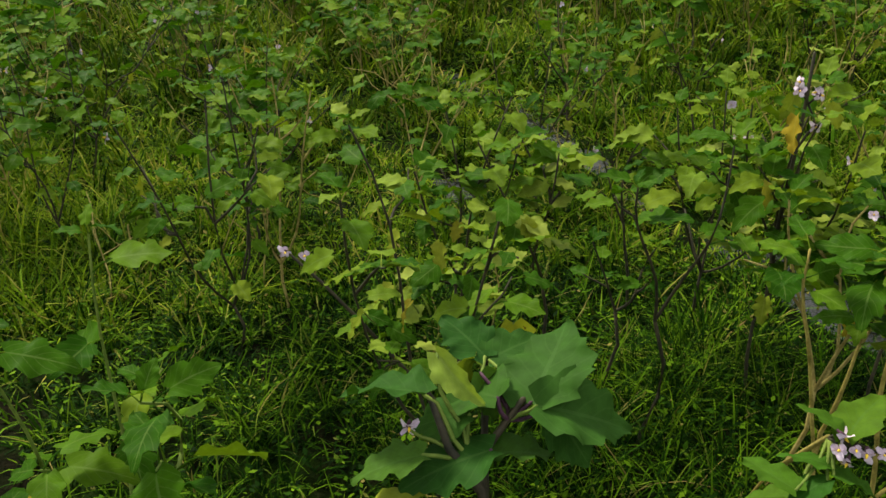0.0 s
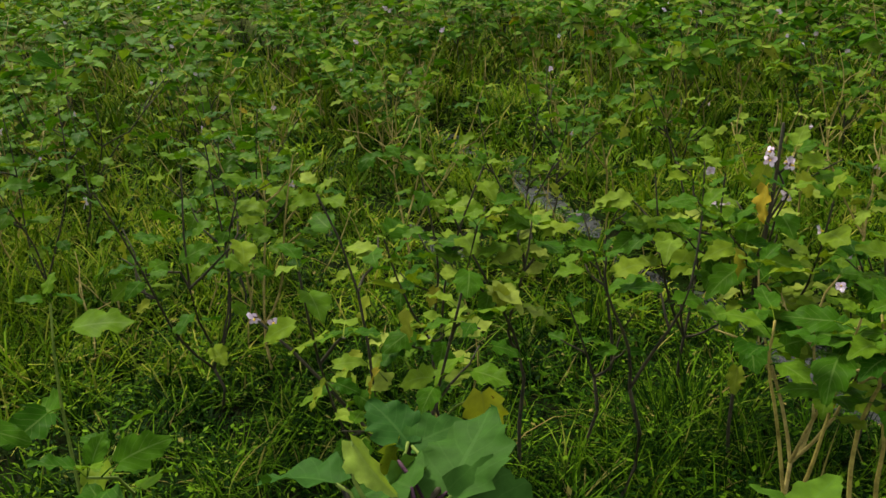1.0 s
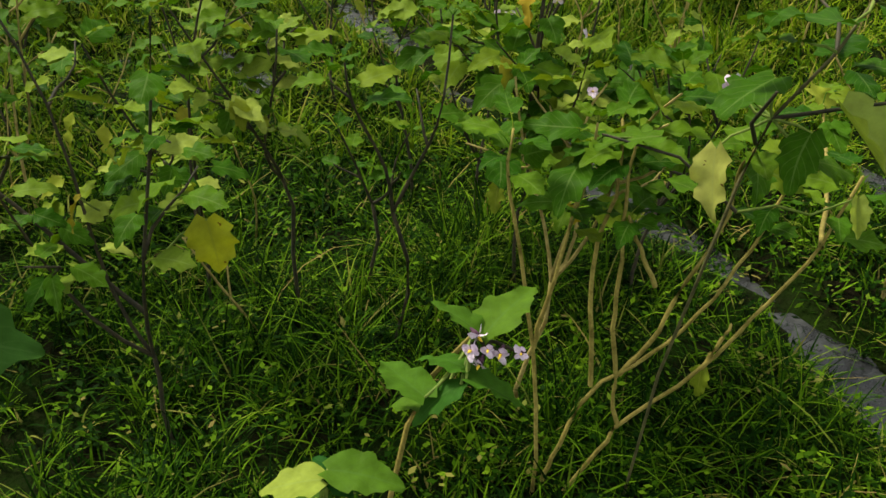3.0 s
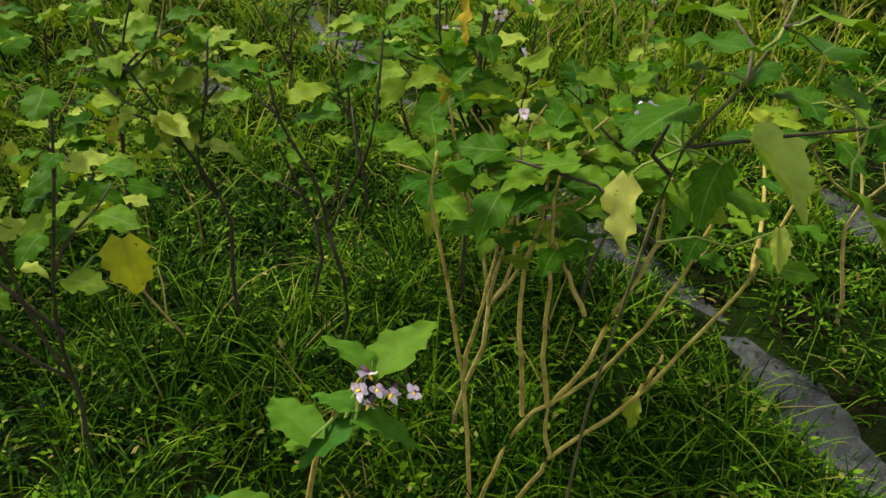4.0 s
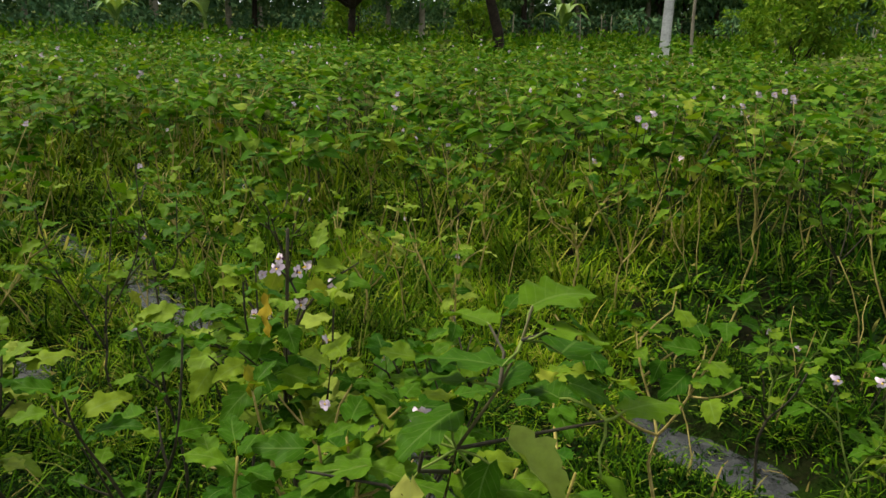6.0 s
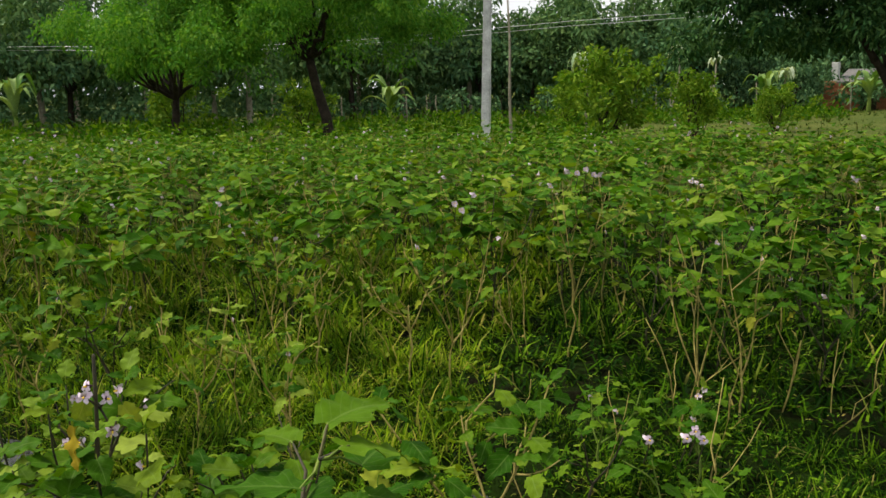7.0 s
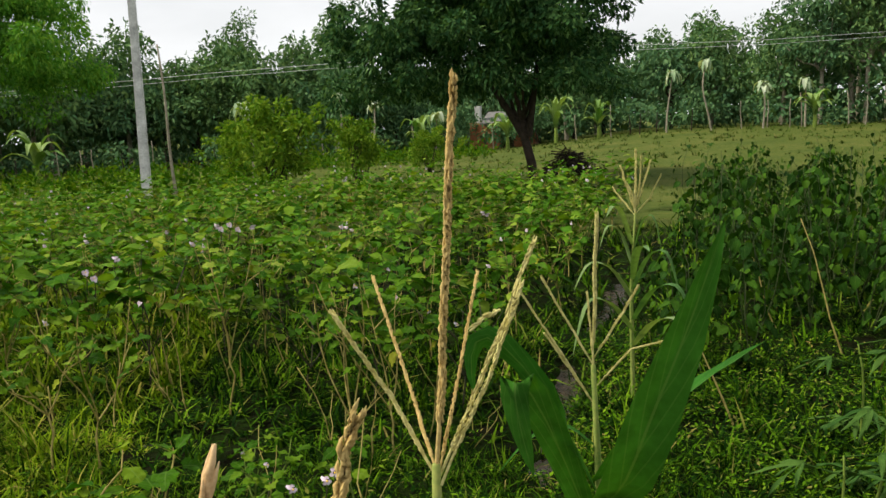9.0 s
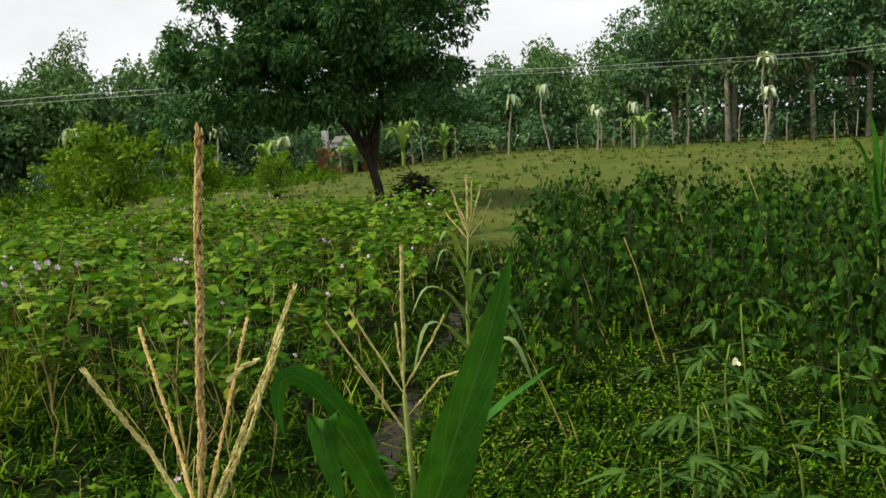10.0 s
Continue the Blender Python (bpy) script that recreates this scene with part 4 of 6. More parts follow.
fan_forks = (
    ((-0.916, 1.161, 0.385), (-0.933, 1.145, 0.516), (-0.934, 1.148, 0.647), (-0.943, 1.140, 0.764), (-0.953, 1.160, 0.884)),
    ((-0.944, 1.126, 0.353), (-0.962, 1.111, 0.570), (-0.963, 1.113, 0.685), (-0.950, 1.132, 0.783), (-1.000, 1.162, 0.883)),
    ((-0.913, 1.165, 0.390), (-0.883, 1.205, 0.485), (-0.864, 1.232, 0.606), (-0.835, 1.271, 0.735), (-0.836, 1.274, 0.854), (-0.720, 1.160, 0.950)),
    ((-0.903, 1.173, 0.264), (-0.916, 1.160, 0.333), (-0.916, 1.161, 0.385)),
    ((-1.019, 1.037, 0.426), (-1.013, 1.047, 0.519), (-1.000, 1.067, 0.631), (-1.010, 1.097, 0.751)),
    ((-0.893, 1.196, 0.599), (-0.918, 1.168, 0.673), (-0.935, 1.149, 0.734)),
    ((-0.821, 1.279, 0.432), (-0.810, 1.295, 0.500), (-0.803, 1.305, 0.539)),
    ((-0.736, 1.392, 0.715), (-0.88, 1.56, 0.74), (-1.06, 1.74, 0.78)))
for line in fan_lines + fan_forks:
    line = np.array(line)
    fine = np.linspace(0, len(line) - 1, 3 * len(line))
    line = np.stack([np.interp(fine, np.arange(len(line)), line[:, k]) for k in range(3)], -1)
    line[1:-1] = (line[:-2] + 2 * line[1:-1] + line[2:]) / 4 + fan_rng.normal(0, 0.0016, (len(line) - 2, 3))
    stalk_to(fan_plant, line, (0.0052, 0.0027), STEM_OLIVE, "stem")
    if line[-1][2] < 0.6:
        continue
    for j in range(7):
        a = j * 2.4 + fan_rng.uniform(0, 1)
        s = 0.86 + 0.14 * (j + 1) / 7
        at = line[min(len(line) - 1, int(s * (len(line) - 1)))]
        set_leaf(fan_plant, at, at + np.array((math.cos(a), math.sin(a), fan_rng.uniform(-0.15, 0.3))), EGG_LEAVES, j, fan_rng.uniform(0.30, 0.52), fan_rng.normal(0, 0.25))
set_flower(fan_plant, (-1.150, 1.214, 0.868), (0.5, -0.7, 0.5), 0.8)
set_leaf(fan_plant, (-1.10, 1.74, 0.80), (-1.02, 1.77, 0.75), YELLOW_LEAVES, 2, 0.6, 0.2, "yellow leaf with holes")
set_leaf(fan_plant, (-0.821, 1.279, 0.432), (-0.811, 1.259, 0.362), YELLOW_LEAVES, 1, 0.5, 0.2, "yellow leaf near the ground")
# The tall plant beside it, with broad soft leaves.
tall_plant = thing("eggplant", "tall eggplant with broad soft leaves and a hanging yellow one", "eggplant", (-0.90, 1.22, float(lie(-0.90, 1.22))), "eggplants in the field")
for line in (((-0.90, 1.22, 0.0), (-0.83, 1.18, 0.45), (-0.705, 1.127, 0.925), (-0.672, 1.119, 1.024), (-0.634, 1.156, 1.116), (-0.623, 1.181, 1.177), (-0.632, 1.207, 1.214)),
             ((-0.672, 1.119, 1.024), (-0.592, 1.167, 1.062), (-0.528, 1.239, 1.086)), ((-0.688, 1.119, 0.982), (-0.600, 0.999, 1.070), (-0.544, 0.959, 1.134)),
             ((-0.720, 1.151, 0.854), (-0.784, 1.087, 0.926), (-0.840, 0.991, 0.958)), ((-0.634, 1.156, 1.116), (-0.680, 1.207, 1.134), (-0.752, 1.247, 1.142)),
             ((-0.623, 1.181, 1.177), (-0.600, 1.195, 1.190), (-0.584, 1.199, 1.200))):
    stalk_to(tall_plant, line, (0.0032, 0.0018), STEM_DARK if line[0][2] > 0.8 else STEM_BROWN, "stem")
for k, (base, tip, size, roll) in enumerate((
        ((-0.607, 1.133, 1.161), (-0.702, 1.085, 1.161), 0.84, 0.1), ((-0.638, 1.214, 1.213), (-0.640, 1.335, 1.226), 0.90, 0.1),
        ((-0.591, 1.194, 1.200), (-0.544, 1.299, 1.184), 0.82, -0.1), ((-0.513, 1.260, 1.100), (-0.495, 1.346, 1.100), 0.70, 0.0),
        ((-0.646, 1.117, 1.130), (-0.704, 1.072, 1.130), 0.62, 0.2), ((-0.511, 1.218, 1.017), (-0.447, 1.248, 0.969), 0.74, -0.3),
        ((-0.614, 1.124, 1.027), (-0.600, 1.075, 0.979), 0.56, 0.2), ((-0.645, 1.167, 1.111), (-0.680, 1.247, 1.122), 0.66, -0.2),
        ((-0.679, 1.116, 1.075), (-0.664, 1.015, 1.059), 0.76, 0.1), ((-0.758, 1.248, 1.144), (-0.864, 1.260, 1.144), 0.80, 0.1),
        ((-0.578, 1.226, 1.122), (-0.546, 1.274, 1.106), 0.52, 0.2), ((-0.726, 1.100, 1.026), (-0.745, 1.194, 1.026), 0.68, -0.1),
        ((-0.814, 1.075, 0.948), (-0.843, 0.982, 0.948), 0.72, 0.1), ((-0.606, 1.241, 1.085), (-0.677, 1.256, 1.085), 0.58, -0.2),
        ((-0.628, 1.263, 1.136), (-0.672, 1.367, 1.142), 0.80, 0.1), ((-0.604, 1.132, 0.992), (-0.589, 1.201, 0.968), 0.58, 0.3))):
    set_leaf(tall_plant, base, tip, BROAD_LEAVES, k, size * 0.82, roll)
    joints = ((-0.623, 1.181, 1.177), (-0.634, 1.156, 1.116), (-0.672, 1.119, 1.024), (-0.528, 1.239, 1.086), (-0.752, 1.247, 1.142), (-0.840, 0.991, 0.958), (-0.592, 1.167, 1.062), (-0.720, 1.151, 0.854), (-0.544, 0.959, 1.134))
    near = min(joints, key=lambda p: math.dist(p, base))
    stalk_to(tall_plant, bend(near, base, fan_rng, 0.06, 4), (0.0022, 0.0015), STEM_GREEN)
for base, tip, size, roll, label in (((-0.591, 1.132, 1.066), (-0.507, 1.158, 1.003), 0.70, 0.2, "long hanging pale green leaf"), ((-0.706, 1.070, 0.978), (-0.668, 1.034, 0.895), 0.74, 0.6, "hanging yellow leaf with holes"),
                                     ((-0.628, 1.277, 0.892), (-0.600, 1.262, 0.840), 0.36, 0.2, "small hanging yellow-green leaf")):
    set_leaf(tall_plant, base, tip, LIGHT_LEAVES if "hanging yellow leaf" in label else FOLDED_LEAVES, 0, size, roll, label)
    near = min(joints, key=lambda p: math.dist(p, base))
    stalk_to(tall_plant, bend(near, base, fan_rng, 0.06, 4), (0.0022, 0.0015), STEM_GREEN)
set_flower(tall_plant, (-0.735, 1.108, 1.050), (0.5, -0.6, 0.2), 0.9)
stalk_to(tall_plant, bend((-0.672, 1.119, 1.024), (-0.735, 1.108, 1.045), fan_rng, 0.06, 5), (0.0024, 0.0015), STEM_GREEN)
# The small plant at the row's edge, with one cluster of flowers.
edge_plant = thing("eggplant", "small eggplant with violet flower cluster in deep grass", "eggplant", (-0.98, 0.62, float(lie(-0.98, 0.62))), "eggplants in the field")
stalk_to(edge_plant, bend((-0.98, 0.62, 0.0), (-0.712, 0.719, 0.792), fan_rng, 0.03, 7), (0.0062, 0.0035), STEM_OLIVE, "stem")
for k, (base, tip, size, roll) in enumerate((
        ((-0.675, 0.711, 0.817), (-0.715, 0.795, 0.844), 0.66, -0.2), ((-0.676, 0.710, 0.817), (-0.721, 0.685, 0.853), 0.46, 0.2),
        ((-0.666, 0.687, 0.782), (-0.732, 0.665, 0.782), 0.48, 0.2), ((-0.667, 0.629, 0.762), (-0.765, 0.611, 0.762), 0.62, 0.1),
        ((-0.655, 0.678, 0.781), (-0.624, 0.745, 0.751), 0.56, -0.2), ((-0.660, 0.674, 0.770), (-0.667, 0.610, 0.751), 0.46, 0.1),
        ((-0.698, 0.671, 0.713), (-0.744, 0.606, 0.695), 0.5, 0.1))):
    set_leaf(edge_plant, base, tip, SOFT_LEAVES, k, size * 0.95, roll)
    stalk_to(edge_plant, bend((-0.717, 0.708, 0.751) if base[2] < 0.75 else (-0.712, 0.719, 0.788), base, fan_rng, 0.06, 4), (0.0030, 0.002))
for at in ((-0.652, 0.704, 0.818), (-0.663, 0.688, 0.814), (-0.647, 0.719, 0.810), (-0.653, 0.694, 0.799), (-0.672, 0.701, 0.825), (-0.642, 0.745, 0.804)):
    set_flower(edge_plant, at, (fan_rng.uniform(-0.3, 1), fan_rng.uniform(-0.9, 0.5), fan_rng.uniform(-0.4, 0.5)), fan_rng.uniform(0.65, 0.95))
    stalk_to(edge_plant, [(-0.712, 0.719, 0.788), np.array(at) * 0.5 + np.array((-0.712, 0.719, 0.797)) * 0.5, at], (0.003, 0.002), STEM_DARK, "flower_stalk")
# The young plant low in the grass before it.
young_plant = thing("eggplant", "young low eggplant with a yellowing leaf in grass", "eggplant", (-0.76, 0.50, float(lie(-0.76, 0.50))), "eggplants in the field")
stalk_to(young_plant, bend((-0.76, 0.50, 0.0), (-0.742, 0.52, 0.58), fan_rng, 0.03, 6), (0.007, 0.004), STEM_GREEN, "stem")
for base, tip, k, size, yellow in (((-0.738, 0.515, 0.606), (-0.779, 0.430, 0.606), 1, 0.52, True), ((-0.746, 0.525, 0.612), (-0.689, 0.600, 0.615), 0, 0.62, False),
                                   ((-0.712, 0.548, 0.590), (-0.780, 0.535, 0.606), 2, 0.52, False), ((-0.76, 0.51, 0.55), (-0.84, 0.48, 0.54), 3, 0.5, False), ((-0.74, 0.50, 0.50), (-0.68, 0.45, 0.48), 1, 0.5, False)):
    set_leaf(young_plant, base, tip, PALE_BROAD if yellow else SOFT_LEAVES, k, size, 0.1, "yellow-green leaf" if yellow else "")
    stalk_to(young_plant, bend((-0.745, 0.518, 0.53), base, fan_rng, 0.06, 4), (0.0028, 0.0018))
set_leaf(row_roots[0], (-1.44, 0.40, 0.84), (-1.43, 0.39, 0.74), YELLOW_LEAVES, 2, 0.52, 0.4, "yellow hanging leaf")
set_leaf(row_roots[0], (-1.37, 0.53, 0.66), (-1.35, 0.53, 0.55), OLIVE_LEAVES, 0, 0.90, 0.3, "broad yellow leaf with brown edge")
stalk_to(row_roots[0], bend((-1.46, 0.42, 0.52), (-1.37, 0.53, 0.66), fan_rng, 0.05, 4))
set_leaf(row_roots[13], (-1.31, 1.12, 0.62), (-1.29, 1.10, 0.55), YELLOW_LEAVES, 0, 0.5, 0.3, "yellow hanging leaf")
set_leaf(row_roots[3], (-2.60, -0.18, 0.68), (-2.60, -0.19, 0.56), YELLOW_LEAVES, 2, 0.6, 0.3, "bright yellow hanging leaf")
set_flower(row_roots[0], (-1.631, 0.112, 0.792), (0.8, -0.1, 0.0), 1.0)
set_flower(row_roots[0], (-1.60, 0.15, 0.79), (0.7, -0.4, 0.1), 1.0)
stalk_to(row_roots[0], bend((-1.50, 0.40, 0.40), (-1.62, 0.12, 0.79), fan_rng, 0.05, 6), (0.006, 0.003), STEM_DARK)

# The rest of the field, row by row.
field_rng = rng_of(9)
ROWS = [-2.6 + 0.95 * k for k in range(24)]
singles, middle, distant = [], [], []
for row in ROWS:
    x = -18.0
    while x < -0.5:
        x += 0.44 * field_rng.uniform(0.75, 1.25)
        px, py = x + field_rng.normal(0, 0.06), row + field_rng.normal(0, 0.13)
        r, az = math.hypot(px - 0.1, py - 0.3), math.degrees(math.atan2(px - 0.1, py - 0.3))
        edge = 17.5 if az < -34 else 17.5 - 2.2 * min(1.0, (az + 34) / 26)
        if px > (-0.62 if py > 4.6 else -0.8) or r > edge + field_rng.normal(0, 0.5) or az < -112:
            continue
        if py < 4.5 and px > -2.95 or (px > -3.5 and 1.6 < py < 4.0):
            continue
        if any(math.hypot(px - a, py - b) < 0.42 for a, b in placed) or float(lie(px, py)) < -0.02:
            continue
        if field_rng.uniform() < (0.22 if r < 6 else 0.1):
            continue
        (singles if r < 5.6 else middle if len(middle) < 260 and r < 11.5 else distant).append((px, py))
FIELD_LABELS = ("leafy eggplant with tan stems in the crop field", "leafy dark-stemmed eggplant in the crop field", "eggplant with pale green leaves among weeds")
for n, (px, py) in enumerate(singles):
    r = rng_of(300 + n)
    tan = r.uniform() < 0.55
    plan = egg_plan(r, r.uniform(0.62, 0.98), r.uniform(0.22, 0.36), int(r.integers(3, 5)), int(r.integers(34, 46)), r.uniform(0.58, 0.78), tuple(r.normal(0, 0.08, 2)), r.uniform(0.15, 0.35),
                    r.uniform(0.12, 0.42), int(r.choice((0, 0, 1, 2))), int(r.choice((0, 1, 2))))
    eggplant((px, py), plan, FIELD_LABELS[0 if tan else 1], STEM_TAN if tan else STEM_DARK)
templates, bloom_poses = [], []
for n in range(9):
    r = rng_of(700 + n)
    plan = egg_plan(r, r.uniform(0.90, 1.12), r.uniform(0.26, 0.36), 4, 58, 0.86, tuple(r.normal(0, 0.06, 2)), 0.22, 0.18, (0, 2, 0, 0, 3, 0, 1, 0, 0)[n], int(n % 3 == 1), 0.15)
    templates.append(plan_arrays(plan))
    bloom_poses.append(plan[2])
kits = []
for n, (stems, green, bloom, yellow) in enumerate(templates):
    kits.append([(name, soup.mesh(name, mat)) for name, soup, mat in (("stem", stems, STEM_TAN if n % 4 else STEM_DARK), ("foliage", green, FIELD_LEAF), ("dry_foliage", yellow, YELLOW_LEAF)) if soup.n])
masters = {}
for px, py in middle:
    k = int(field_rng.integers(0, len(kits)))
    at = Matrix.Translation((px, py, float(lie(px, py)))) @ Matrix.Rotation(field_rng.uniform(0, 6.28), 4, "Z") @ Matrix.Scale(field_rng.uniform(0.85, 1.12), 4)
    if k not in masters:
        masters[k] = thing("eggplant", FIELD_LABELS[k % 3], "eggplant", (0, 0, 0), "eggplants in the field")
        for name, me in kits[k]:
            tagged(part(name, me, masters[k]), kind="stuff")
        for m in bloom_poses[k]:
            part("flower", FLOWER, masters[k], "crumpled pale violet flower", m=m @ Matrix.Scale(1.45, 4))
        masters[k].matrix_basis = at
    else:
        ob = copy_thing(masters[k], Matrix())
        ob.matrix_basis = at
far_soups = {"stem": Soup(), "foliage": Soup(), "flower_cluster": Soup(), "dry_foliage": Soup()}
for px, py in distant:
    k = int(field_rng.integers(0, len(templates)))
    m = Matrix.Translation((px, py, float(lie(px, py)))) @ Matrix.Rotation(field_rng.uniform(0, 6.28), 4, "Z") @ Matrix.Scale(field_rng.uniform(0.85, 1.12), 4)
    for soup, one in zip(far_soups.values(), templates[k]):
        if one.n:
            v = moved(np.concatenate(one.v), m)
            soup.add(v, np.concatenate(one.q), np.concatenate(one.uv))
far_crop = thing("eggplant_crop", "dense green eggplant crop at the field's far side", "crop")
far_crop["kind"] = "stuff"
for (name, soup), mat in zip(far_soups.items(), (STEM_TAN, FIELD_LEAF, PETAL, YELLOW_LEAF)):
    tagged(part(name, soup.mesh(name, mat), far_crop), kind="stuff")


# ---- grass and weeds ----
def blades(n_list, seed, lean=1.0):
    """Grass blades; n_list: rows of r0, r1, count, length, width, levels."""
    r = rng_of(seed)
    out = Soup()
    for r0, r1, count, length, width, levels, a0, a1 in n_list:
        rad = np.sqrt(r.uniform(r0 ** 2, r1 ** 2, count))
        az = np.radians(r.uniform(a0, a1, count))
        # Blades stand in tufts of about nine.
        tuft = r.integers(0, max(1, count // 9), count)
        rad, az = rad[tuft], az[tuft]
        spread = 0.014 * (1 + r0 * 0.12)
        x, y = 0.1 + rad * np.sin(az) + r.normal(0, spread, count), 0.3 + rad * np.cos(az) + r.normal(0, spread, count)
        tall = r.uniform(0.6, 1.35, count)[tuft]
        clump = np.sin(x * 5.1 + 2 * np.sin(y * 3.3)) * np.sin(y * 4.7 + 1.7 * np.sin(x * 2.9))
        z = lie(x, y)
        keep = (z > np.where(r.uniform(0, 1, count) < 0.30, -0.20, -0.05 * r.uniform(0, 1, count))) & (r.uniform(-1.3, 1, count) < 0.6 * clump + 0.45)
        x, y, z, clump, tall = x[keep], y[keep], z[keep], clump[keep], tall[keep]
        n = len(x)
        high = length * r.uniform(0.40, 1.20, n) * tall * (1 + 0.4 * clump) * (1 + 0.3 * np.sin(x * 1.1 + 3) * np.sin(y * 1.3))
        # What roots under water floats up to it.
        z = np.maximum(z, -0.032)
        turn = r.uniform(0, 2 * np.pi, n)
        high = high * np.clip(0.6 + z / 0.08, 0.45, 1.0)
        # Short on the near bank of the open furrows.
        bank = np.where(y < 2.12, np.abs(y - 2.08), np.where((x > -2.1) & (y < 3.05), np.abs(y - 3.02), 9.0))
        open_stretch = ((x > -4.7) & (x < -2.75)) | ((x > -1.75) & (x < -0.4))
        high = high * np.where(open_stretch, np.clip(bank / 0.36, 0.30, 1.0), np.clip(bank / 0.2, 0.7, 1.0)) * np.where(z < -0.03, 2.2, 1.0)
        tilt = r.uniform(0.10, 1.15, n) * lean
        curl = r.uniform(0.1, 1.7, n) * lean
        s = np.linspace(0, 1, levels + 1)
        angle = tilt[:, None] + curl[:, None] * s[None] ** 1.3
        step = high[:, None] / levels
        out_way = np.concatenate([np.zeros((n, 1)), np.cumsum(np.sin(angle[:, 1:]) * step, 1)], 1)
        up_way = np.concatenate([np.zeros((n, 1)), np.cumsum(np.cos(angle[:, 1:]) * step, 1)], 1)
        cx = x[:, None] + np.cos(turn)[:, None] * out_way
        cy = y[:, None] + np.sin(turn)[:, None] * out_way
        cz = z[:, None] - 0.01 + np.maximum(up_way, 0.0)
        half = width * r.uniform(0.6, 1.3, n)[:, None] / 2 * (1 - s[None] ** 1.6 * 0.92)
        sx, sy = -np.sin(turn)[:, None] * half, np.cos(turn)[:, None] * half
        left, right = np.stack([cx - sx, cy - sy, cz], -1), np.stack([cx + sx, cy + sy, cz], -1)
        v = np.stack([left, right], 2).reshape(-1, 3)
        base = (np.arange(n) * (levels + 1) * 2)[:, None]
        k = np.arange(levels)[None] * 2
        q = np.stack([base + k, base + k + 1, base + k + 3, base + k + 2], -1).reshape(-1, 4)
        out.add(v, q)
    return out


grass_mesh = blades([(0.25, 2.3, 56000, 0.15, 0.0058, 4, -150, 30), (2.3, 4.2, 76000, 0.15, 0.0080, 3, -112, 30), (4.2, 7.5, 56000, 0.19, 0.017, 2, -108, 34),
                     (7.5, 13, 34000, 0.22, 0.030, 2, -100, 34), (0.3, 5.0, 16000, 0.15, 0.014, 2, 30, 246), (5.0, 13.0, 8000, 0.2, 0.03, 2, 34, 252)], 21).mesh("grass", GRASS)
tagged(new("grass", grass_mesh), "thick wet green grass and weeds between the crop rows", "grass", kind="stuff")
# Sunlit brightness is painted into these blades by azimuth and distance.
pale_mesh = blades([(2.9, 5.5, 34000, 0.22, 0.0095, 3, -112, -34), (5.5, 10.5, 40000, 0.32, 0.020, 2, -112, -30)], 23).mesh("pale_grass", GRASS_SUNLIT)
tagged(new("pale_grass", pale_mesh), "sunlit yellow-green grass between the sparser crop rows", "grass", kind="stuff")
lawn_mesh = blades([(12, 24, 24000, 0.12, 0.019, 2, -60, 34), (24, 52, 26000, 0.16, 0.048, 2, -60, 34)], 22, 0.7).mesh("lawn_grass", LAWN)
tagged(new("lawn_grass", lawn_mesh), "short pale green turf of the open ground", "grass", kind="stuff")


def weeds(count, r0, r1, seed, size, a0=-110, a1=32):
    """Small broad leaves in loose sprigs over the ground."""
    r = rng_of(seed)
    rad, az = np.sqrt(r.uniform(r0 ** 2, r1 ** 2, count)), np.radians(r.uniform(a0, a1, count))
    x, y = 0.1 + rad * np.sin(az), 0.3 + rad * np.cos(az)
    z = lie(x, y)
    keep = z > 0.002
    x, y, z = x[keep], y[keep], z[keep]
    n, per = len(x), 6
    turn = r.uniform(0, 6.28, (n, per))
    rise = r.uniform(-0.15, 0.7, (n, per))
    long = size * r.uniform(0.6, 1.4, (n, per))
    high = r.uniform(0.03, 0.15, (n, 1)) * r.uniform(0.4, 1.0, (n, per))
    bx, by, bz = x[:, None] + r.normal(0, 0.012, (n, per)), y[:, None] + r.normal(0, 0.012, (n, per)), z[:, None] + high
    dx, dy, dz = np.cos(turn) * np.cos(rise), np.sin(turn) * np.cos(rise), np.sin(rise)
    sx, sy = -np.sin(turn) * 0.26, np.cos(turn) * 0.26
    p = lambda f, s: np.stack([bx + (dx * f + sx * s) * long, by + (dy * f + sy * s) * long, bz + dz * f * long], -1)
    v = np.stack([p(0, 0), p(0.45, 1), p(1, 0), p(0.45, -1)], 2).reshape(-1, 3)
    return Soup().add(v, np.arange(n * per * 4).reshape(-1, 4))


weed_soup = weeds(3600, 0.4, 3.4, 31, 0.022)
for s in (weeds(3600, 3.4, 8.0, 32, 0.032), weeds(5200, 2.4, 6.2, 34, 0.026, -6, 32)):
    weed_soup.add(np.concatenate(s.v), np.concatenate(s.q))
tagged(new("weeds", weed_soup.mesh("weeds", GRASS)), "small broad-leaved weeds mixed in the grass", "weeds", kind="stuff")


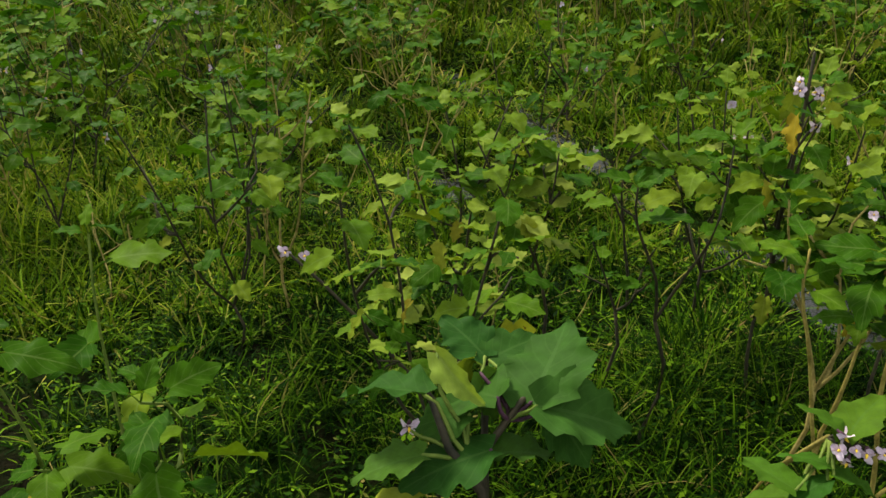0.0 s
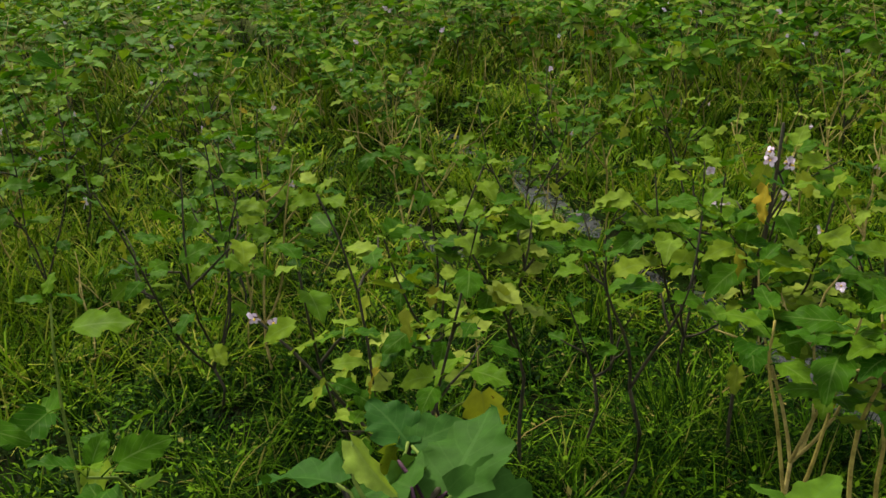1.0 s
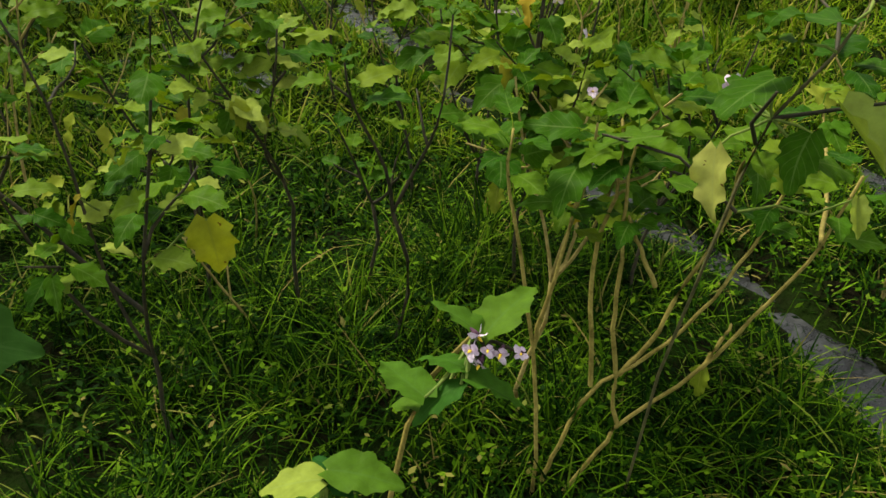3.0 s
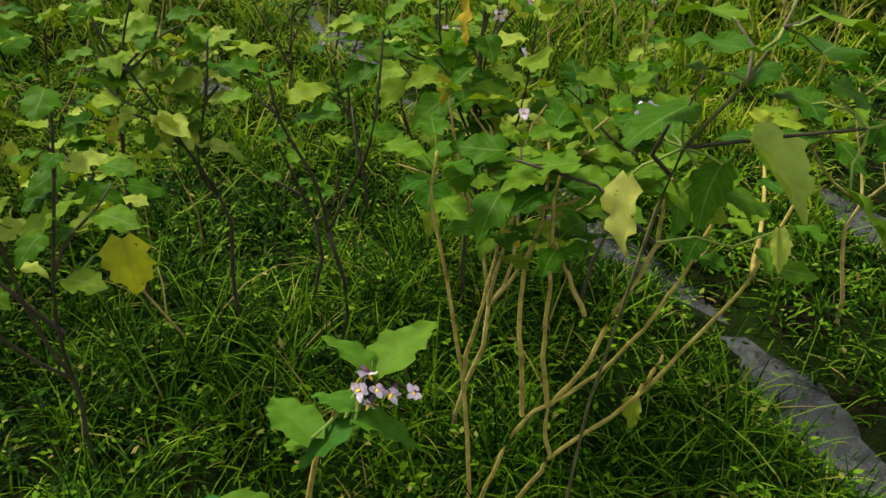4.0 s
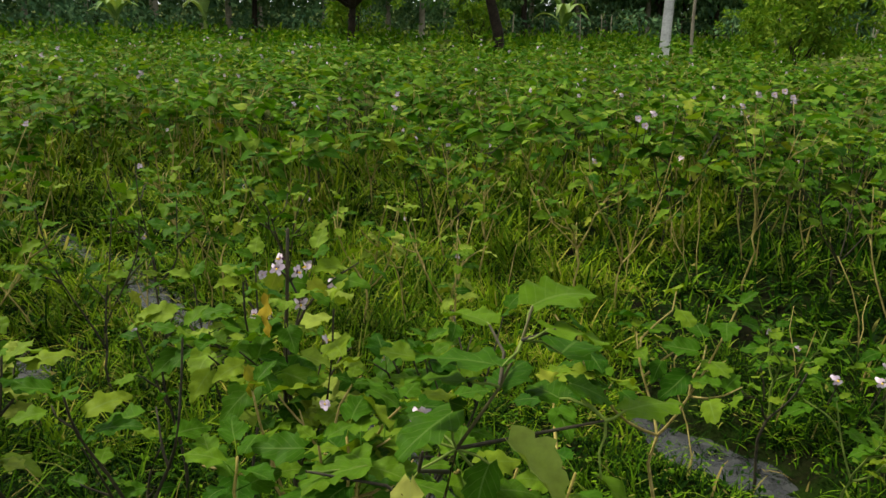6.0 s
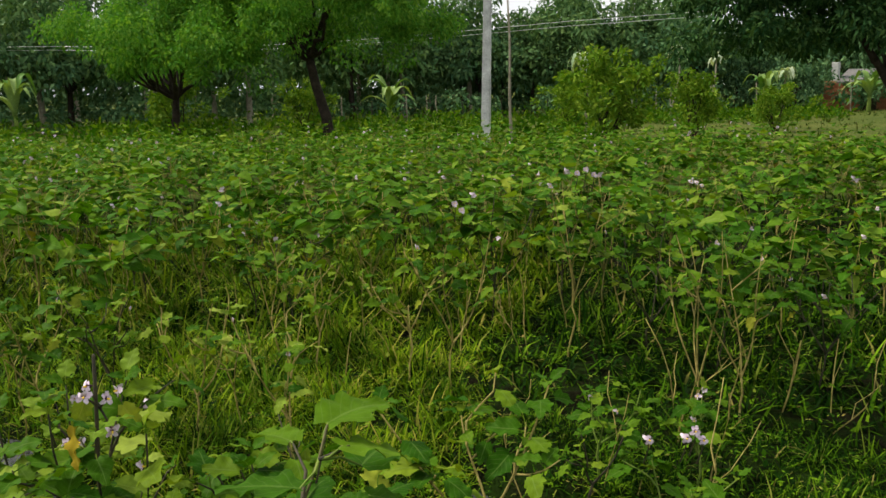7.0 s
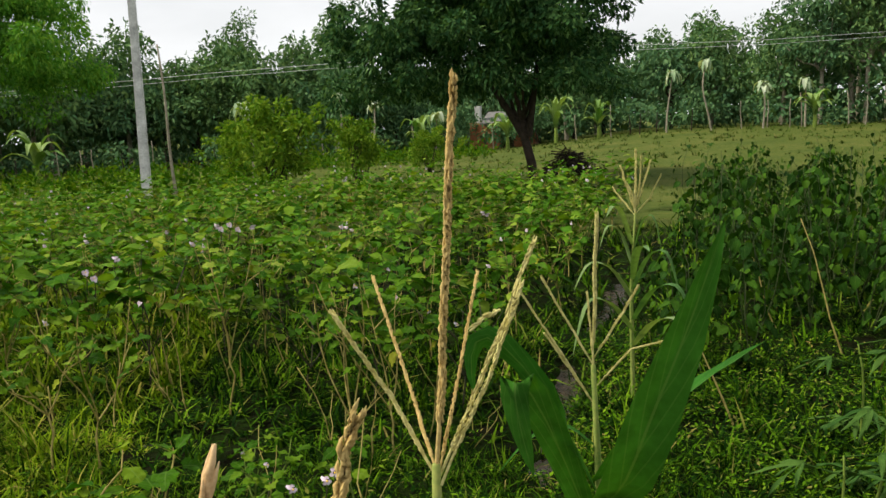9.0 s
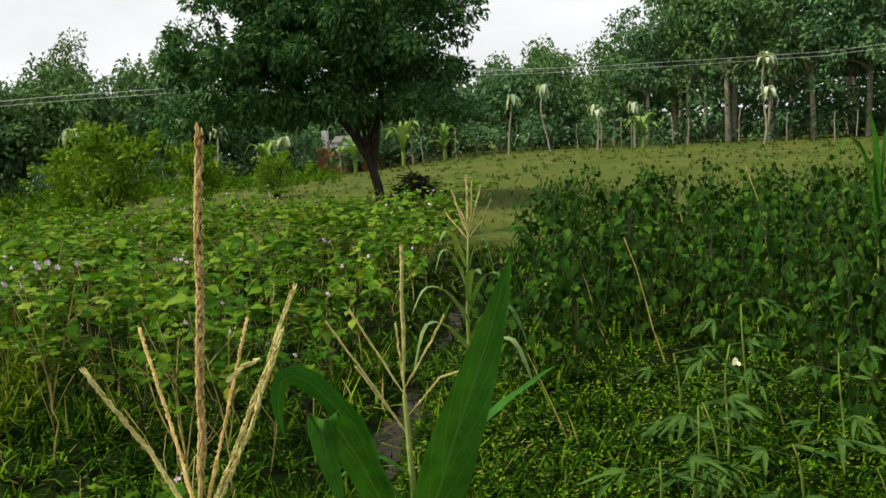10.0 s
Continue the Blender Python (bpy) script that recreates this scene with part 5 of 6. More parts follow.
# Bare tan stalks left standing between the plants.
r = rng_of(33)
straw = Soup()
for _ in range(210):
    rad, az = math.sqrt(r.uniform(1.9 ** 2, 9.5 ** 2)), math.radians(r.uniform(-106, -6))
    x, y = 0.1 + rad * math.sin(az), 0.3 + rad * math.cos(az)
    if x > -0.7 or float(lie(x, y)) < 0.0 or (rad < 3.0 and r.uniform() < 0.5):
        continue
    foot = np.array((x, y, float(lie(x, y)) - 0.03))
    high = r.uniform(0.2, 0.6)
    top = foot + (r.normal(0, 0.14), r.normal(0, 0.14), high)
    line = bend(foot, top, r, 0.05, 6)
    thick = r.uniform(0.0022, 0.0042) * (1 + rad * 0.05)
    straw.add(*tube(line, np.linspace(thick, thick * 0.6, 6), 4))
    for _ in range(int(r.integers(0, 3))):
        k = int(r.integers(2, 5))
        straw.add(*tube(bend(line[k], line[k] + (r.normal(0, 0.12), r.normal(0, 0.12), r.uniform(0.12, 0.3)), r, 0.05, 4), np.linspace(thick * 0.7, thick * 0.4, 4), 4))
tagged(new("dry_stalks", straw.mesh("dry_stalks", STEM_TAN)), "bare tan dry stalks standing among the crop", "dry stalks", kind="stuff")


# ---- trees ----
def crown_soup(r, clumps, per, leaf, droop=0.4, flat=0.75, wide=0.42):
    """Leaves round the clumps (rows of x, y, z, radius)."""
    clumps = np.asarray(clumps, float)
    c = np.repeat(clumps, per, 0)
    n = len(c)
    w = r.normal(0, 1, (n, 3))
    w /= np.linalg.norm(w, axis=1)[:, None]
    rad = r.uniform(0.25, 1.0, (n, 1)) ** 0.6
    at = c[:, :3] + w * rad * c[:, 3:4] * (1, 1, flat)
    d = w * 0.6 + r.normal(0, 0.6, (n, 3))
    d[:, 2] -= droop
    d /= np.linalg.norm(d, axis=1)[:, None]
    side = np.cross(d, r.normal(0, 1, (n, 3)))
    side /= np.linalg.norm(side, axis=1)[:, None] + 1e-9
    long = leaf * r.uniform(0.6, 1.4, (n, 1))
    sag = np.stack([np.zeros(n), np.zeros(n), -0.12 * long[:, 0]], -1)
    v = np.stack([at, at + d * long * 0.45 + side * long * wide / 2, at + d * long + sag, at + d * long * 0.45 - side * long * wide / 2], 1)
    return Soup().add(v.reshape(-1, 3), np.arange(n * 4).reshape(-1, 4))


def crown_clumps(r, centre, axes, count, size, low=-0.7, shell=0.45):
    out = []
    while len(out) < count:
        w = r.normal(0, 1, 3)
        w /= np.linalg.norm(w)
        if w[2] < low:
            continue
        k = r.uniform(shell, 1.0)
        out.append((*(np.array(centre) + w * k * np.array(axes)), size * r.uniform(0.6, 1.3)))
    return out


def lobed(r, centre, axes, lobes, per, size):
    """Clumps gathered in uneven lobes."""
    out = []
    for x, y, z, k in crown_clumps(r, centre, axes, lobes, 1.0, -0.6, 0.45):
        out += crown_clumps(r, (x, y, z), (0.95 * k, 0.95 * k, 0.65 * k), per, size, -0.9, 0.3)
    return out


def tree(label, at, trunk, clumps, per, leaf, material, bark, seed, limbs=10, thick=0.2, droop=0.4, group="", name="tree", wide=0.42, flat=0.75):
    """trunk: points from the foot to the fork."""
    r = rng_of(seed)
    root = thing(name, label, "tree", at, group)
    s = Soup().add(*tube(trunk, np.linspace(thick, thick * 0.7, len(trunk)), 9))
    fork = np.array(trunk[-1], float)
    order = sorted(range(len(clumps)), key=lambda i: math.hypot(*clumps[i][:2]) + abs(clumps[i][2] - trunk[-1][2] - 1.5))[: limbs * 3 : 3]
    for i in order:
        c = np.array(clumps[i][:3])
        mid = fork + (c - fork) * 0.5 + np.array((0, 0, -0.12)) * np.linalg.norm(c - fork)
        p = np.concatenate([bend(fork - (0, 0, 0.15), mid, r, 0.06, 4), bend(mid, c, r, 0.06, 4)[1:]])
        s.add(*tube(p, np.linspace(thick * 0.5, 0.02, len(p)), 6))
    part("trunk", s.mesh("trunk", bark), root)
    part("crown", crown_soup(r, clumps, per, leaf, droop, flat, wide).mesh("crown", material, False), root)
    return root


r = rng_of(50)
big = lobed(r, (-1.15, 0, 4.45), (3.3, 3.0, 1.9), 42, 8, 0.50) + crown_clumps(r, (-1.15, 0, 4.2), (2.4, 2.4, 1.4), 40, 0.5, -0.8, 0.2)
big += crown_clumps(r, (-1.15, 0, 4.45), (4.0, 3.5, 2.3), 30, 0.34, -0.7, 0.84)
big += [(1.5 + 0.42 * (k % 4), -0.9 + 0.6 * (k % 3), 4.5 + 0.42 * (k // 3), 0.55) for k in range(16)]
big += [(-5.1 + 0.5 * k, -0.5 + 0.3 * k, 3.9 + 0.15 * k, 0.55) for k in range(4)] + [(-4.6 + 0.5 * k, -1.8 + 0.5 * (k % 4), 2.75 + 0.14 * (k % 3), 0.55) for k in range(14)] + [(-4.2 + 0.75 * k, 0.6, 2.7 + 0.1 * (k % 2), 0.6) for k in range(9)] + [(-4.9 + 0.6 * k, -0.9 + 0.5 * (k % 5), 2.55 + 0.16 * (k % 4), 0.5) for k in range(13)]
tree("large spreading shade tree with dense dark green crown", (-3.75, 22.28, 0), [(0.12, 0, -0.1), (0.05, 0, 0.6), (-0.12, 0, 1.3), (-0.16, 0, 1.7)], big, 240, 0.15, TREE_LEAF, BARK, 51, 7, 0.14)
low_limb = bpy.data.objects["tree"]
part("limb", Soup().add(*tube([(-0.1, 0, 1.25), (-0.5, -0.1, 2.0), (-0.95, -0.2, 2.75), (-1.2, -0.2, 3.3)], [0.10, 0.085, 0.07, 0.045], 8)).mesh("limb", BARK), low_limb)
part("limb", Soup().add(*tube([(0.0, 0, 1.3), (0.15, -0.1, 2.1), (0.35, -0.2, 3.2)], [0.10, 0.08, 0.05], 8)).mesh("limb", BARK), low_limb)

r = rng_of(52)
fresh = lobed(r, (0.5, 0, 4.5), (5.3, 4.2, 3.1), 36, 6, 0.56) + crown_clumps(r, (0.3, 0, 4.0), (4.0, 3.2, 2.4), 36, 0.65, -0.95, 0.2)
fresh += [(-3.2 + 0.7 * k, -0.6 * (k % 3), 5.6 + 0.5 * math.sin(k * 2.1), 0.5) for k in range(9)]
tree("airy fresh-green tree with thin dark trunk", (-20.4, 19.8, 0), [(0.25, 0, -0.1), (0.1, 0, 0.9), (-0.35, 0, 2.0), (-0.6, 0, 2.9)], fresh, 215, 0.13, LIME_LEAF, BARK, 53, 20, 0.2, 0.7)
r = rng_of(54)
tree("low fresh-green tree beside the field", (-25.5, 17.5, 0), [(0, 0, -0.1), (0.1, 0, 0.8), (0.2, 0, 1.7)], lobed(r, (0.3, 0, 3.2), (4.4, 3.4, 2.3), 28, 6, 0.6), 220, 0.14, LIME_LEAF, BARK, 55, 14, 0.16, 0.6)

# Bush at the field's corner.
r = rng_of(56)
bush = thing("bush", "rounded light green bush at the field's edge", "bush", (-12.4, 24.4, 0))
s = Soup()
bush_clumps = crown_clumps(r, (0, 0, 1.35), (1.5, 1.2, 1.10), 30, 0.42, -0.95, 0.5)
for c in bush_clumps[:12]:
    part("stem", Soup().add(*tube(bend((r.normal(0, 0.1), r.normal(0, 0.1), -0.05), c[:3], r, 0.06, 5), np.linspace(0.035, 0.012, 5), 5)).mesh("stem", BARK), bush)
part("foliage", crown_soup(r, bush_clumps + [(r.normal(0, 0.8), r.normal(0, 0.6), r.uniform(1.9, 2.8), 0.26) for _ in range(13)], 75, 0.19, 0.1).mesh("foliage", BUSH_LEAF, False), bush)
for x, y, turn, scale in ((-10.3, 26.3, 2.0, 0.72), (-8.6, 29.0, 4.0, 0.55), (-15.5, 27.5, 1.0, 0.6), (-23.5, 22.0, 3.0, 0.75), (-29.0, 20.0, 5.0, 0.9), (-17.2, 31.0, 0.5, 0.8)):
    copy_thing(bush, Matrix()).matrix_basis = Matrix.Translation((x, y, float(lie(x, y)))) @ Matrix.Rotation(turn, 4, "Z") @ Matrix.Scale(scale, 4)

# Woods behind: five kinds of tree, copied along the far edge.
KINDS = []
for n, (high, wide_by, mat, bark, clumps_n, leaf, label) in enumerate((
        (6.2, 2.6, HAZED_LEAF, BARK, 34, 0.42, "round-crowned green tree in the far tree line"), (5.4, 2.9, HAZED_DARK, BARK, 34, 0.42, "dark bushy tree in the far tree line"),
        (9.5, 2.3, HAZED_DARK, PALE_BARK, 40, 0.40, "tall slender dark tree in the far tree line"), (10.5, 1.9, HAZED_LEAF, PALE_BARK, 34, 0.36, "tall feathery tree in the far tree line"),
        (7.2, 2.7, HAZED_LEAF, PALE_BARK, 40, 0.40, "leafy mixed tree in the far tree line"))):
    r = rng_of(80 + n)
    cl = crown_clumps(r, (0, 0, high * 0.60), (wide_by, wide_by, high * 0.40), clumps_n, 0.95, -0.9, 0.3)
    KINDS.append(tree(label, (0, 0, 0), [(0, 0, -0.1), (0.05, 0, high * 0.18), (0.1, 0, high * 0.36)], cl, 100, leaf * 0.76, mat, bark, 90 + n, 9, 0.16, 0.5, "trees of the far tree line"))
used = set()


def plant_tree(k, x, y, scale, turn):
    at = Matrix.Translation((x, y, float(lie(x, y)))) @ Matrix.Rotation(turn, 4, "Z") @ Matrix.Scale(scale, 4)
    if k not in used:
        used.add(k)
        KINDS[k].matrix_basis = at
    else:
        copy_thing(KINDS[k], Matrix()).matrix_basis = at


r = rng_of(60)
for az in np.arange(-82, 34, 3.5):
    for ring in (0, 1):
        d = (54 if az > -50 else 46) + ring * 9 + r.uniform(-2, 2)
        if az < -50:
            k, sc = (2 if ring else int(r.choice((1, 4)))), r.uniform(0.9, 1.15)
        elif az > 6:
            k, sc = (int(r.choice((2, 3, 2)))), r.uniform(1.0, 1.25)
        elif az > -12:
            k, sc = (int(r.choice((4, 1)) if not ring else 4)), r.uniform(0.78, 1.0) * (1.06 if az > -5 else 1)
        else:
            k, sc = (int(r.choice((0, 1, 4)))), r.uniform(0.74, 0.98) * (1.45 if az < -37 else 1.25 if az < -30 else 1.14)
        a = math.radians(az + r.uniform(-1, 1))
        if -16 < az < -9 and ring == 0:
            d += 6
        plant_tree(k, d * math.sin(a), d * math.cos(a), sc, r.uniform(0, 6.28))
for az in (8, 10.5, 13, 15.5, 18, 21, 24, 27):
    a, d = math.radians(az), 51 + r.uniform(-1, 2)
    plant_tree(int(r.choice((2, 3))), d * math.sin(a), d * math.cos(a), r.uniform(0.85, 1.1), r.uniform(0, 6.28))
for az, d, sc in ((-29.3, 62, 1.05), (-23.0, 74, 1.3), (-42.0, 60, 1.15), (-47, 58, 1.1), (1.5, 60, 0.62), (24, 47, 1.05)):
    plant_tree(3, d * math.sin(math.radians(az)), d * math.cos(math.radians(az)), sc, az)
for x, y, sc in ((-9.2, 55.0, 0.7), (-7.0, 55.0, 0.75), (-16.8, 52.0, 0.8), (-8.6, 47.8, 0.5), (-13.6, 48.3, 0.55), (-12.0, 54.5, 0.85), (-9.8, 55.5, 0.9)):
    plant_tree(1, x, y, sc, x)
for az in np.arange(-39, -21, 1.7):
    a, d = math.radians(az + r.uniform(-0.6, 0.6)), 55 + r.uniform(-2, 3)
    plant_tree(int(r.choice((0, 4, 1))), d * math.sin(a), d * math.cos(a), r.uniform(0.95, 1.12), r.uniform(0, 6.28))
# Low growth that fills the foot of the woods.
r = rng_of(61)
low = []
for az in np.arange(-100, 44, 0.55):
    d = (50 if az > -50 else 43) + r.uniform(-1.5, 6)
    a = math.radians(az)
    low.append((d * math.sin(a), d * math.cos(a), r.uniform(0.3, 1.5), r.uniform(0.6, 1.1)))
for az in np.arange(-110, 60, 0.9):
    a, d = math.radians(az), 66 + r.uniform(0, 6)
    low += [(d * math.sin(a), d * math.cos(a), h, 1.7) for h in ((0.8, 2.6, 4.2, 5.6) if az < -30 else (0.8, 2.6, 4.2) if az < 6 else (0.8, 2.4, 4.0, 5.6, 7.0))]
for az in np.arange(0, 40, 0.42):
    a, d = math.radians(az), 49 + r.uniform(0, 7)
    low.append((d * math.sin(a), d * math.cos(a), r.uniform(0.8, 3.4), r.uniform(0.7, 1.3)))
low = [(x, y, h + float(lie(x, y)), k) for x, y, h, k in low]
low_near = [c for c in low if math.hypot(c[0], c[1]) < 60]
low_back = [c for c in low if math.hypot(c[0], c[1]) >= 60]
under_soup = crown_soup(r, low_near, 105, 0.30, 0.2)
back_soup = crown_soup(r, low_back, 100, 0.66, 0.2)
under_soup.add(np.concatenate(back_soup.v), np.concatenate(back_soup.q))
undergrowth = new("undergrowth", under_soup.mesh("undergrowth", HAZED_DARK, False))
tagged(undergrowth, "dark tangled undergrowth along the far tree line", "undergrowth", kind="stuff")


# Scrub between the crop and the woods.
r = rng_of(62)
scrub = []
for _ in range(900):
    az = r.uniform(-100, -13)
    d = r.uniform(17.5, 46) if az < -27 else r.uniform(38, 47)
    a = math.radians(az)
    high = 0.35 + 0.5 * r.uniform() ** 2
    scrub.append((d * math.sin(a), d * math.cos(a), high * 0.45, high))
scrub_mesh = crown_soup(r, scrub, 36, 0.22, -0.3, 0.8).mesh("scrub", EGG_LEAF, False)
tagged(new("scrub", scrub_mesh), "knee-high weedy scrub beyond the crop", "scrub", kind="stuff")

# ---- banana plants and slender pale-topped plants ----
def long_leaf(points, width, r, cols=4, fold=0.3, wave=0.0, across=None):
    """A long blade along points; verts, quads, uv."""
    p = np.asarray(points, float)
    fine = np.linspace(0, len(p) - 1, 12)
    p = np.stack([np.interp(fine, np.arange(len(p)), p[:, k]) for k in range(3)], -1)
    for _ in range(2):
        p[1:-1] = (p[:-2] + 2 * p[1:-1] + p[2:]) / 4
    d = np.gradient(p, axis=0)
    d /= np.linalg.norm(d, axis=1)[:, None]
    side = np.cross(d, (0, 0, 1.0))
    side[np.linalg.norm(side, axis=1) < 0.15] = np.nan
    good = ~np.isnan(side[:, 0])
    side = np.stack([np.interp(np.arange(12), np.where(good)[0], side[good, k]) for k in range(3)], -1) if good.any() else np.tile((1.0, 0, 0), (12, 1))
    if across is not None:
        side = np.array(across) - d * (d @ np.array(across))[:, None]
    side /= np.linalg.norm(side, axis=1)[:, None]
    up = np.cross(side, d)
    s = np.linspace(0, 1, 12)
    half = width / 2 * np.sin(np.pi * np.clip(s * 0.92 + 0.08, 0, 1) ** 0.8) ** 0.7
    half[-1] = width * 0.01
    u = np.linspace(-1, 1, cols + 1)
    v = p[:, None] + side[:, None] * (u[None, :, None] * half[:, None, None])
    v += up[:, None] * (np.abs(u)[None, :, None] * half[:, None, None] * fold + wave * width * (np.abs(u)[None] * np.sin(s[:, None] * 26 + u[None] * 2))[..., None])
    n = cols + 1
    i, j = np.meshgrid(np.arange(11), np.arange(cols), indexing="ij")
    q = np.stack([i * n + j, i * n + j + 1, (i + 1) * n + j + 1, (i + 1) * n + j], -1).reshape(-1, 4)
    uu, ss = np.meshgrid((u + 1) / 2, s)
    return v.reshape(-1, 3), q, np.stack([uu, ss], -1).reshape(-1, 2)


def banana(at, high, seed, label):
    r = rng_of(seed)
    root = thing("banana_plant", label, "banana plant", (at[0], at[1], float(lie(at[0], at[1]))), "banana plants by the tree line")
    part("pseudostem", Soup().add(*tube([(0, 0, -0.05), (0.02, 0, high * 0.2), (0.0, 0.02, high * 0.38)], [0.11, 0.10, 0.07], 8)).mesh("pseudostem", STEM_GREEN), root)
    for k in range(11):
        a = k * 2.4 + r.uniform(0, 0.6)
        c = np.array((math.cos(a), math.sin(a), 0))
        top = r.uniform(0.6, 1.1) * high
        reach = r.uniform(0.6, 1.1) * high * 0.6
        pts = [np.array((0, 0, high * 0.34)), c * reach * 0.25 + (0, 0, top * 0.85), c * reach * 0.65 + (0, 0, top), c * reach + (0, 0, top * r.uniform(0.6, 0.9))]
        part("leaf", Soup().add(*long_leaf(pts, 0.32, r, 4, 0.35, 0.05)).mesh("leaf", BANANA), root)
    return root


for n, (x, y, h) in enumerate(((-13.87, 43.9, 2.2), (-6.66, 45.6, 2.4), (-4.4, 45.9, 1.9), (6.2, 45.6, 1.7), (-36.4, 17.0, 2.6), (-37.7, 13.5, 2.3), (-26.8, 30.1, 2.4), (-9.3, 45.4, 2.0))):
    banana((x, y, 0), h, 400 + n, "young banana plant with pale arching leaves" if h < 3 else "tall banana plant with pale arching leaves")


def pale_top(at, high, seed):
    r = rng_of(seed)
    root = thing("pawpaw_plant", "slender plant with drooping pale leaves on top", "plant", (at[0], at[1], float(lie(at[0], at[1]))), "slender plants by the tree line")
    tip = (r.normal(0, 0.15), r.normal(0, 0.15), high)
    part("stem", Soup().add(*tube(bend((0, 0, -0.05), tip, r, 0.03, 7), np.linspace(0.06, 0.035, 7), 6)).mesh("stem", PALE_BARK), root)
    for k in range(11):
        a = k * 2.4 + r.uniform(0, 0.9)
        c = np.array((math.cos(a), math.sin(a), 0))
        t, reach, drop = np.array(tip) - (0, 0, r.uniform(0, 0.3)), r.uniform(0.2, 0.48), r.uniform(0.2, 0.5)
        pts = [t, t + c * reach * 0.5 + (0, 0, r.uniform(0.05, 0.3)), t + c * reach + (0, 0, 0.08 - drop * 0.4), t + c * reach * 1.15 + (0, 0, -drop)]
        part("leaf", Soup().add(*long_leaf(pts, r.uniform(0.16, 0.30), r, 4, 0.3, 0.08)).mesh("leaf", PALE_LEAF), root)


for n, (x, y, h) in enumerate(((-18.28, 42.59, 3.6), (-16.38, 43.38, 3.2), (-13.0, 44.4, 2.3), (-0.93, 46.5, 3.1), (1.34, 46.5, 3.5), (3.86, 46.4, 2.3), (5.83, 46.2, 2.4), (11.7, 43.1, 4.3), (11.75, 43.2, 2.6), (-22.4, 41.5, 2.6), (-14.6, 27.0, 2.7))):
    pale_top((x, y, 0), h, 430 + n)

# ---- pole, cables, stick, fence, house, brush pile ----
pole = thing("utility_pole", "tall weathered grey concrete utility pole at the field's edge", "utility pole", (-12.42, 17.9, 0))
bm = bmesh.new()
bmesh.ops.create_cube(bm, size=1)
for v in bm.verts:
    high = v.co.z > 0
    v.co = Vector((v.co.x * (0.13 if high else 0.24), v.co.y * (0.11 if high else 0.17), 8.6 if high else -0.3))
bmesh.ops.bevel(bm, geom=[e for e in bm.edges], offset=0.018, segments=2, affect="EDGES")
me = bpy.data.meshes.new("shaft")
bm.to_mesh(me)
me.materials.append(CONCRETE)
part("shaft", me, pole, m=pose(0, 0, 0, 0, 1.5, 0) @ pose(0, 0, 0, 0, 0, 25))
part("crossarm", Soup().add(*tube([(-0.7, -0.35, 8.1), (0, 0, 8.1), (0.7, 0.35, 8.1)], 0.05, 6)).mesh("crossarm", TIN), pole)
stick = thing("leaning_stick", "thin bare leaning stick beside the pole", "stick", (-12.40, 19.1, 0))
part("shaft", Soup().add(*tube(bend((0.02, 0, -0.1), (-0.22, 0.1, 4.1), rng_of(2), 0.015, 9), np.linspace(0.045, 0.022, 9), 6)).mesh("shaft", PALE_BARK), stick)
for z, y in ((0.0, 0.0), (-0.16, 0.6)):
    line = [(-60 + 4.5 * k, 12.0 + 1.45 * k if k < 18 else 38.1 - 0.12 * (k - 18) + y, 4.15 + z - 0.6 * min(1.0, max(0.0, (20 - k) / 4)) + 0.6 * min(1.0, max(0.0, (k - 11) / 4)) + 0.5 * math.sin(k * 0.42) ** 2) for k in range(26)]
    cable = new("power_cable", Soup().add(*tube(line, 0.008, 5)).mesh("power_cable", WIRE))
    tagged(cable, "thin sagging grey overhead power cable", "cable", "overhead cables")
for x, y in ((-60.2, 11.9), (52.4, 37.4), (21.0, 38.0)):
    p = thing("cable_post", "grey wooden post that carries the overhead cables", "post", (x, y, float(lie(x, y))), "posts of the overhead cables")
    part("shaft", Soup().add(*tube([(0, 0, -0.2), (0, 0, 2.5), (0, 0, 5.0)], [0.1, 0.09, 0.08], 8)).mesh("shaft", PALE_BARK), p)
fence = thing("fence", "row of thin rough sticks fencing the tree line", "fence")
r = rng_of(70)
post_mesh = [Soup().add(*tube(bend((0, 0, -0.1), (r.normal(0, 0.06), r.normal(0, 0.06), h), r, 0.02, 4), np.linspace(0.035, 0.022, 4), 5)).mesh("post", m) for h, m in ((1.4, PALE_BARK), (1.1, BARK), (1.7, PALE_BARK))]
for az in np.cumsum(r.uniform(0.5, 3.2, 46)) - 52:
    a, d = math.radians(az), 47.5 + r.normal(0, 0.4)
    part("post", post_mesh[int(r.integers(0, 3))], fence, m=pose(d * math.sin(a), d * math.cos(a), float(lie(d * math.sin(a), d * math.cos(a))), 0, 0, r.uniform(0, 360)))


def box_mesh(name, x0, y0, z0, x1, y1, z1, material, edge=0.02):
    b = bmesh.new()
    bmesh.ops.create_cube(b, size=1)
    for v in b.verts:
        v.co = Vector((x1 if v.co.x > 0 else x0, y1 if v.co.y > 0 else y0, z1 if v.co.z > 0 else z0))
    bmesh.ops.bevel(b, geom=list(b.edges), offset=edge, segments=1, affect="EDGES")
    out = bpy.data.meshes.new(name)
    b.to_mesh(out)
    out.materials.append(material)
    return out


